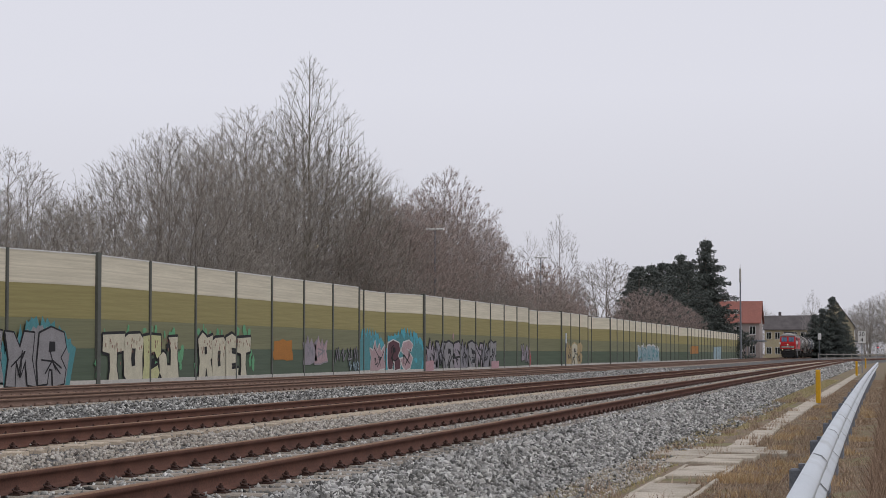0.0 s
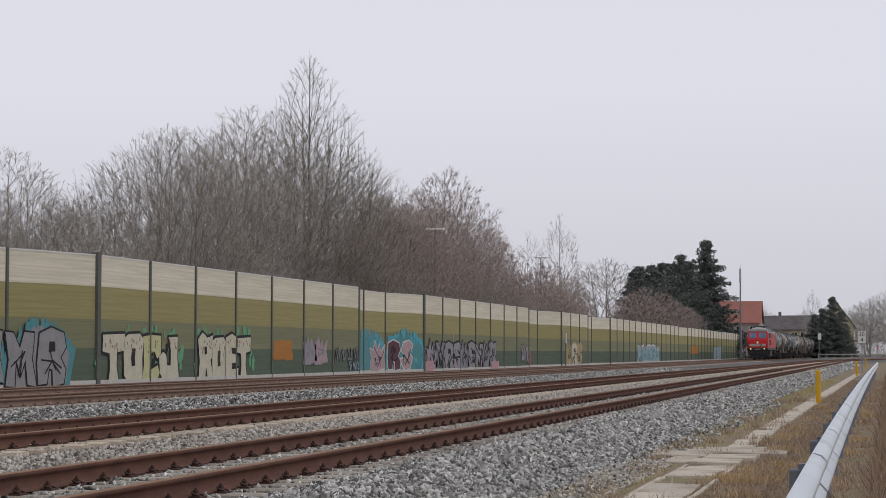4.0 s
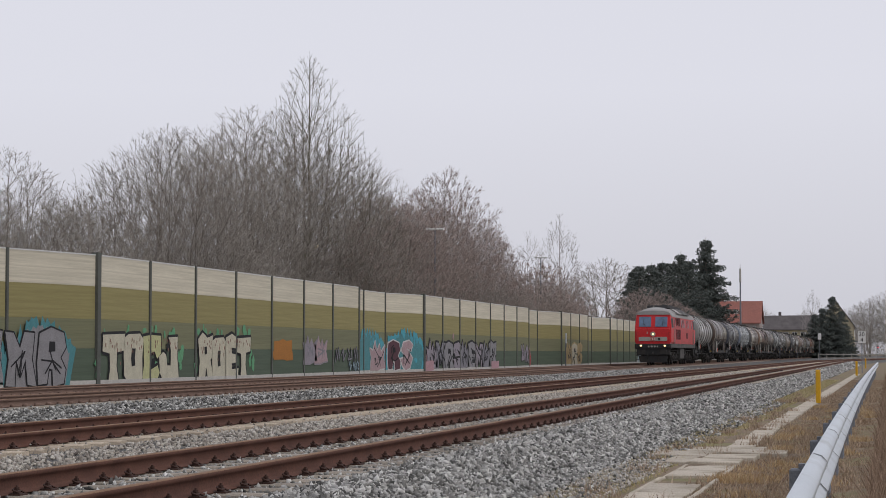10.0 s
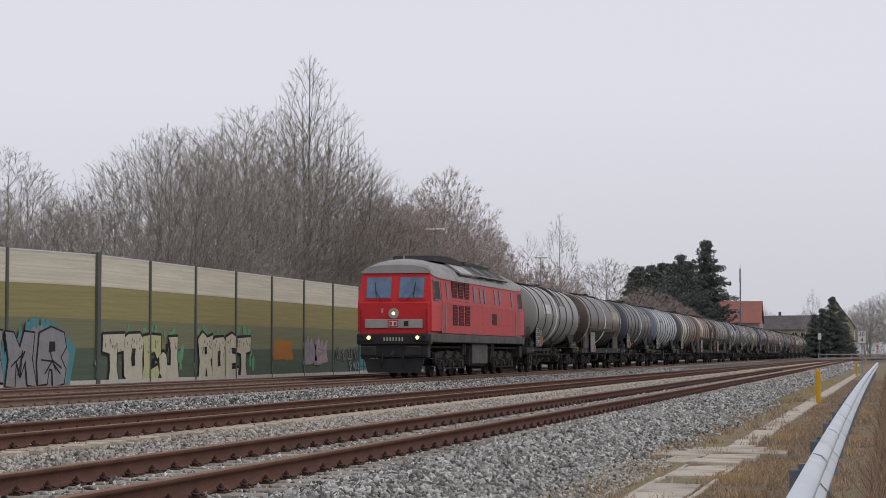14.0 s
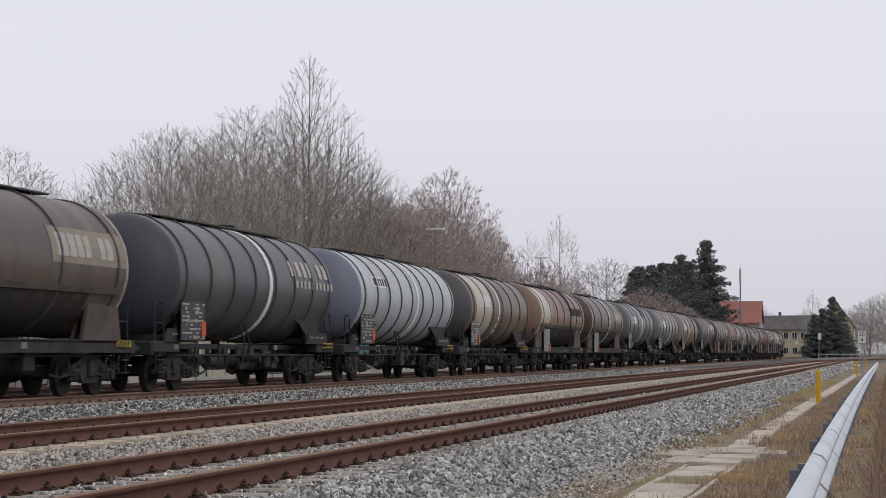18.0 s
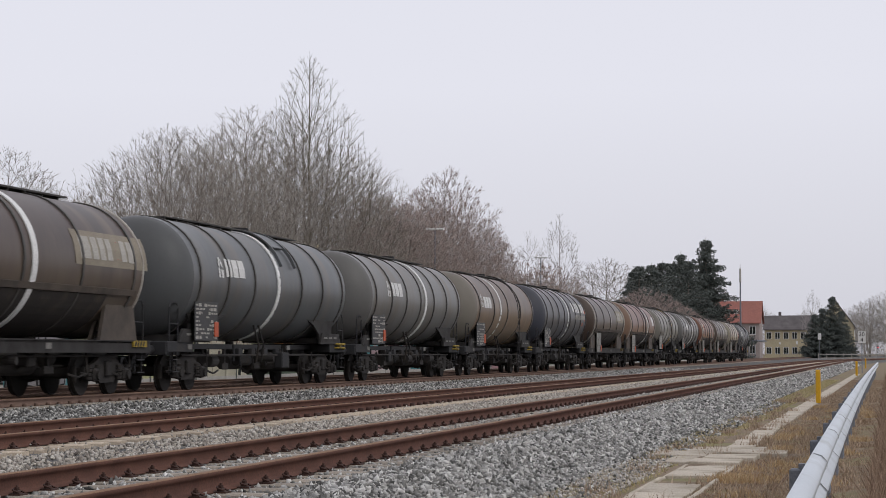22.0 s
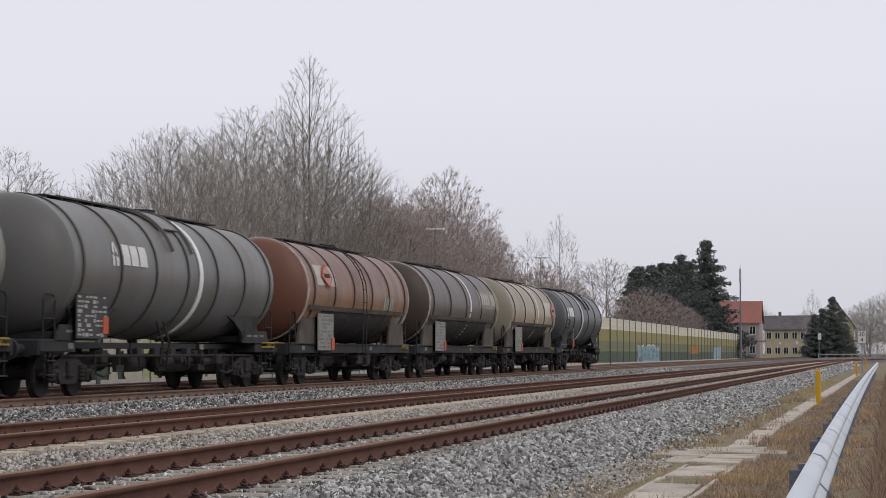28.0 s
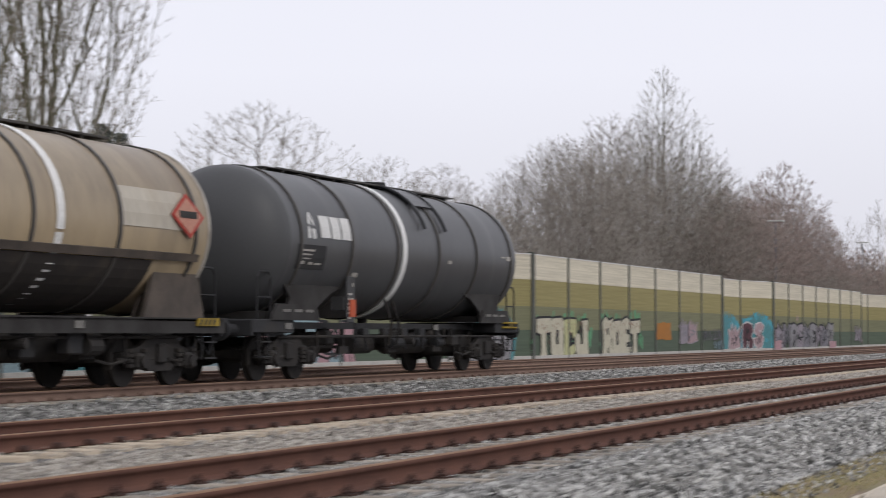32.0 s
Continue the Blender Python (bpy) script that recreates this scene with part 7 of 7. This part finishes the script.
    roof = part("roof", bm, LOCO_ROOF, lo, "dirty grey domed roof", True)
    for s in (-1, 1):
        for x, ln, mat in ((7.2, 3.0, LOCO_PANEL), (10.1, 2.0, DARK_GLASS), (12.6, 2.2, DARK_GLASS), (15.0, 1.8, DARK_GLASS)):
            bm = bmesh.new()
            box(bm, (x, s * 1.02, 4.5), (ln, 0.98, 0.05), rot=(-s * 33, 0, 0))
            pan = part("roof_hatch", bm, mat, roof)
            bm = bmesh.new()
            box(bm, (x, s * 1.39, 4.27), (ln + 0.07, 0.07, 0.07), rot=(-s * 33, 0, 0))
            for dx in (-ln / 2, ln / 2):
                box(bm, (x + dx, s * 1.02, 4.515), (0.08, 1.02, 0.07), rot=(-s * 33, 0, 0))
            part("hatch_frame", bm, LOCO_ROOF, pan)
    bm = bmesh.new()
    prism(bm, [(3.1, 4.68), (3.35, 4.9), (6.1, 4.96), (8.6, 4.84), (8.9, 4.7)], "y", -0.85, 0.85)
    part("exhaust_hood", bm, BLACK, roof, "sooty black exhaust hood")
    bm = bmesh.new()
    box(bm, (12.5, 0, 4.79), (5.4, 1.4, 0.22), bevel=0.04)
    for x in (10.6, 12.5, 14.4):
        rod(bm, (x, 0, 4.86), (x, 0, 4.96), 0.6, seg=20)
    part("fan_housing", bm, BLACK, roof, "black cooling fan housing")
    bm = bmesh.new()
    rod(bm, (2.4, 0.2, 4.55), (2.4, 0.2, 4.85), 0.03)
    rod(bm, (1.7, 0.6, 4.48), (1.45, 0.6, 4.55), 0.06, 0.1)
    part("horn", bm, LOCO_GREY, roof)
    # cab fronts
    for end in (0, 1):
        s = 1 if end == 0 else -1

        def X(d):
            return x0 + d if end == 0 else x1 - d
        rake = math.degrees(math.atan2(0.28, 1.0)) * s
        for y in (-0.66, 0.66):
            bm = bmesh.new()
            box(bm, (X(0.235), y, 3.5), (0.05, 1.0, 0.86), rot=(0, rake, 0), bevel=0.02)
            ws = part("windscreen", bm, WINDSCREEN, body, "tinted blue-grey windscreen")
            bm = bmesh.new()
            for dz in (-0.46, 0.46):
                box(bm, (X(0.235 + 0.28 * dz), y, 3.5 + dz), (0.05, 1.1, 0.05))
            for dy in (-0.52, 0.52):
                box(bm, (X(0.235), y + dy, 3.5), (0.05, 0.05, 0.94), rot=(0, rake, 0))
            part("gasket", bm, LOCO_RED, ws)
            bm = bmesh.new()
            rod(bm, (X(0.02), y * 0.72, 2.96), (X(0.12), y * 1.15, 3.35), 0.012)
            rod(bm, (X(0.11), y * 1.12, 3.1), (X(0.2), y * 1.22, 3.7), 0.014)
            part("wiper", bm, BLACK, body)
        bm = bmesh.new()
        box(bm, (X(-0.045), 0, 2.1), (0.05, 2.3, 0.34), bevel=0.01)
        pl = part("front_plate", bm, LOCO_GREY, body, "pale grey front plate")
        bm = bmesh.new()
        box(bm, (X(-0.078), 0.02, 2.1), (0.016, 0.42, 0.28), bevel=0.004)
        part("emblem", bm, EMBLEM_RED, pl, "red framed emblem")
        bm = bmesh.new()
        box(bm, (X(-0.088), 0.02, 2.1), (0.008, 0.34, 0.2))
        part("emblem_field", bm, WHITE, pl)
        bm = bmesh.new()
        for y in (-0.07, 0.11):
            box(bm, (X(-0.094), y, 2.1), (0.008, 0.11, 0.15))
        part("emblem_bars", bm, EMBLEM_RED, pl)
        bm = bmesh.new()
        box(bm, (X(-0.078), -0.5, 2.1), (0.016, 0.18, 0.2))
        part("socket", bm, BLACK, pl)
        bm = bmesh.new()
        rod(bm, (X(0.05), 0, 2.5), (X(-0.1), 0, 2.5), 0.2, seg=20)
        hl = part("top_lamp", bm, LOCO_GREY, body, "round top headlamp")
        bm = bmesh.new()
        rod(bm, (X(-0.1), 0, 2.5), (X(-0.11), 0, 2.5), 0.065 if end == 0 else 0.14, seg=16)
        part("lens", bm, LAMP if end == 0 else DARK_GLASS, hl)
        bm = bmesh.new()
        box(bm, (X(-0.01), 0.47, 2.6), (0.04, 0.07, 0.18))
        part("handle", bm, LOCO_GREY, body)
        # black front apron with lower lamps
        bm = bmesh.new()
        box(bm, (X(0.1), 0, 1.5), (0.42, 2.94, 0.42), bevel=0.04)
        box(bm, (X(0.25), 0, 1.05), (0.5, 2.7, 0.55), bevel=0.04)
        prism(bm, [(-1.2, 0.75), (1.2, 0.75), (1.05, 0.2), (-1.05, 0.2)], "x", min(X(0.0), X(0.12)), max(X(0.0), X(0.12)))
        ap = part("apron", bm, BLACK, lo, "black front apron and snow plough")
        for y in (-1.1, 1.1):
            bm = bmesh.new()
            box(bm, (X(-0.13), y, 1.56), (0.06, 0.62, 0.3), bevel=0.03)
            lp = part("lower_lamp", bm, FRAME_GREY, ap)
            for dy, lit in ((0.1 if y > 0 else -0.1, False), (-0.1 if y > 0 else 0.1, True)):
                bm = bmesh.new()
                rod(bm, (X(-0.155), y + dy * 1.3, 1.56), (X(-0.17), y + dy * 1.3, 1.56), 0.075, seg=14)
                part("lens", bm, LAMP if lit and end == 0 else DARK_GLASS, lp)
        bm = bmesh.new()
        for k in range(7):
            box(bm, (X(-0.115), -0.36 + 0.12 * k, 1.5), (0.008, 0.06, 0.14))
        part("number_bars", bm, OFFWHITE, ap, "number drawn as plain pale bars")
        bm = bmesh.new()
        rod(bm, (X(-0.1), 0, 1.0), (X(-0.5), 0, 0.85), 0.07)
        tube(bm, [(X(-0.12), 0.4, 1.0), (X(-0.3), 0.42, 0.6), (X(-0.15), 0.45, 0.35)], 0.03)
        tube(bm, [(X(-0.12), -0.4, 1.0), (X(-0.3), -0.42, 0.6), (X(-0.15), -0.45, 0.35)], 0.03)
        part("coupling", bm, SOOT, ap)
        add_buffers(ap, X(0.05), -s, True)
        bm = bmesh.new()
        for y in (-1.3, 1.3):
            tube(bm, [(X(-0.05), y, 1.75), (X(-0.1), y, 1.8), (X(-0.1), y, 2.6), (X(-0.05), y, 2.65)], 0.015)
            for z in (0.45, 0.75):
                box(bm, (X(0.5), y, z), (0.5, 0.2, 0.03))
        part("step", bm, SOOT, ap)
    bm = bmesh.new()
    box(bm, (10.3, 0, 0.88), (3.6, 2.5, 0.95), bevel=0.08)
    part("fuel_tank", bm, FRAME_GREY, lo, "grey fuel tank between the bogies")
    bm = bmesh.new()
    box(bm, (10.2, -1.29, 0.93), (3.3, 0.06, 0.85), bevel=0.02)
    part("tank_cover", bm, SOLE_GREY, lo)
    bm = bmesh.new()
    box(bm, (10.2, 1.29, 0.93), (3.3, 0.06, 0.85), bevel=0.02)
    part("tank_cover", bm, SOLE_GREY, lo)
    bm = bmesh.new()
    for x in (7.0, 13.6, 7.4, 13.2):
        box(bm, (x, -1.1, 1.15), (0.25, 0.3, 0.5))
    rod(bm, (1.2, -1.15, 1.2), (19.4, -1.15, 1.2), 0.05)
    part("pipework", bm, SOOT, lo)
    loco_bogie(lo, 4.75)
    loco_bogie(lo, 15.85)
    return lo


LOCO = make_loco()


# ---- what moves: the train, at an even speed towards the camera and past it ----
def motions():
    def front(t):
        return 64.41 - 21.6 * (t - 14.5)
    y = TRACKS["c"]
    for thing, offset in [(LOCO, 0.0)] + WAGONS:
        walk(thing, [(t, pose(front(t) + offset, y, 0)) for t in (0.0, 8.0, 16.0, 24.0, 32.0)])


motions()
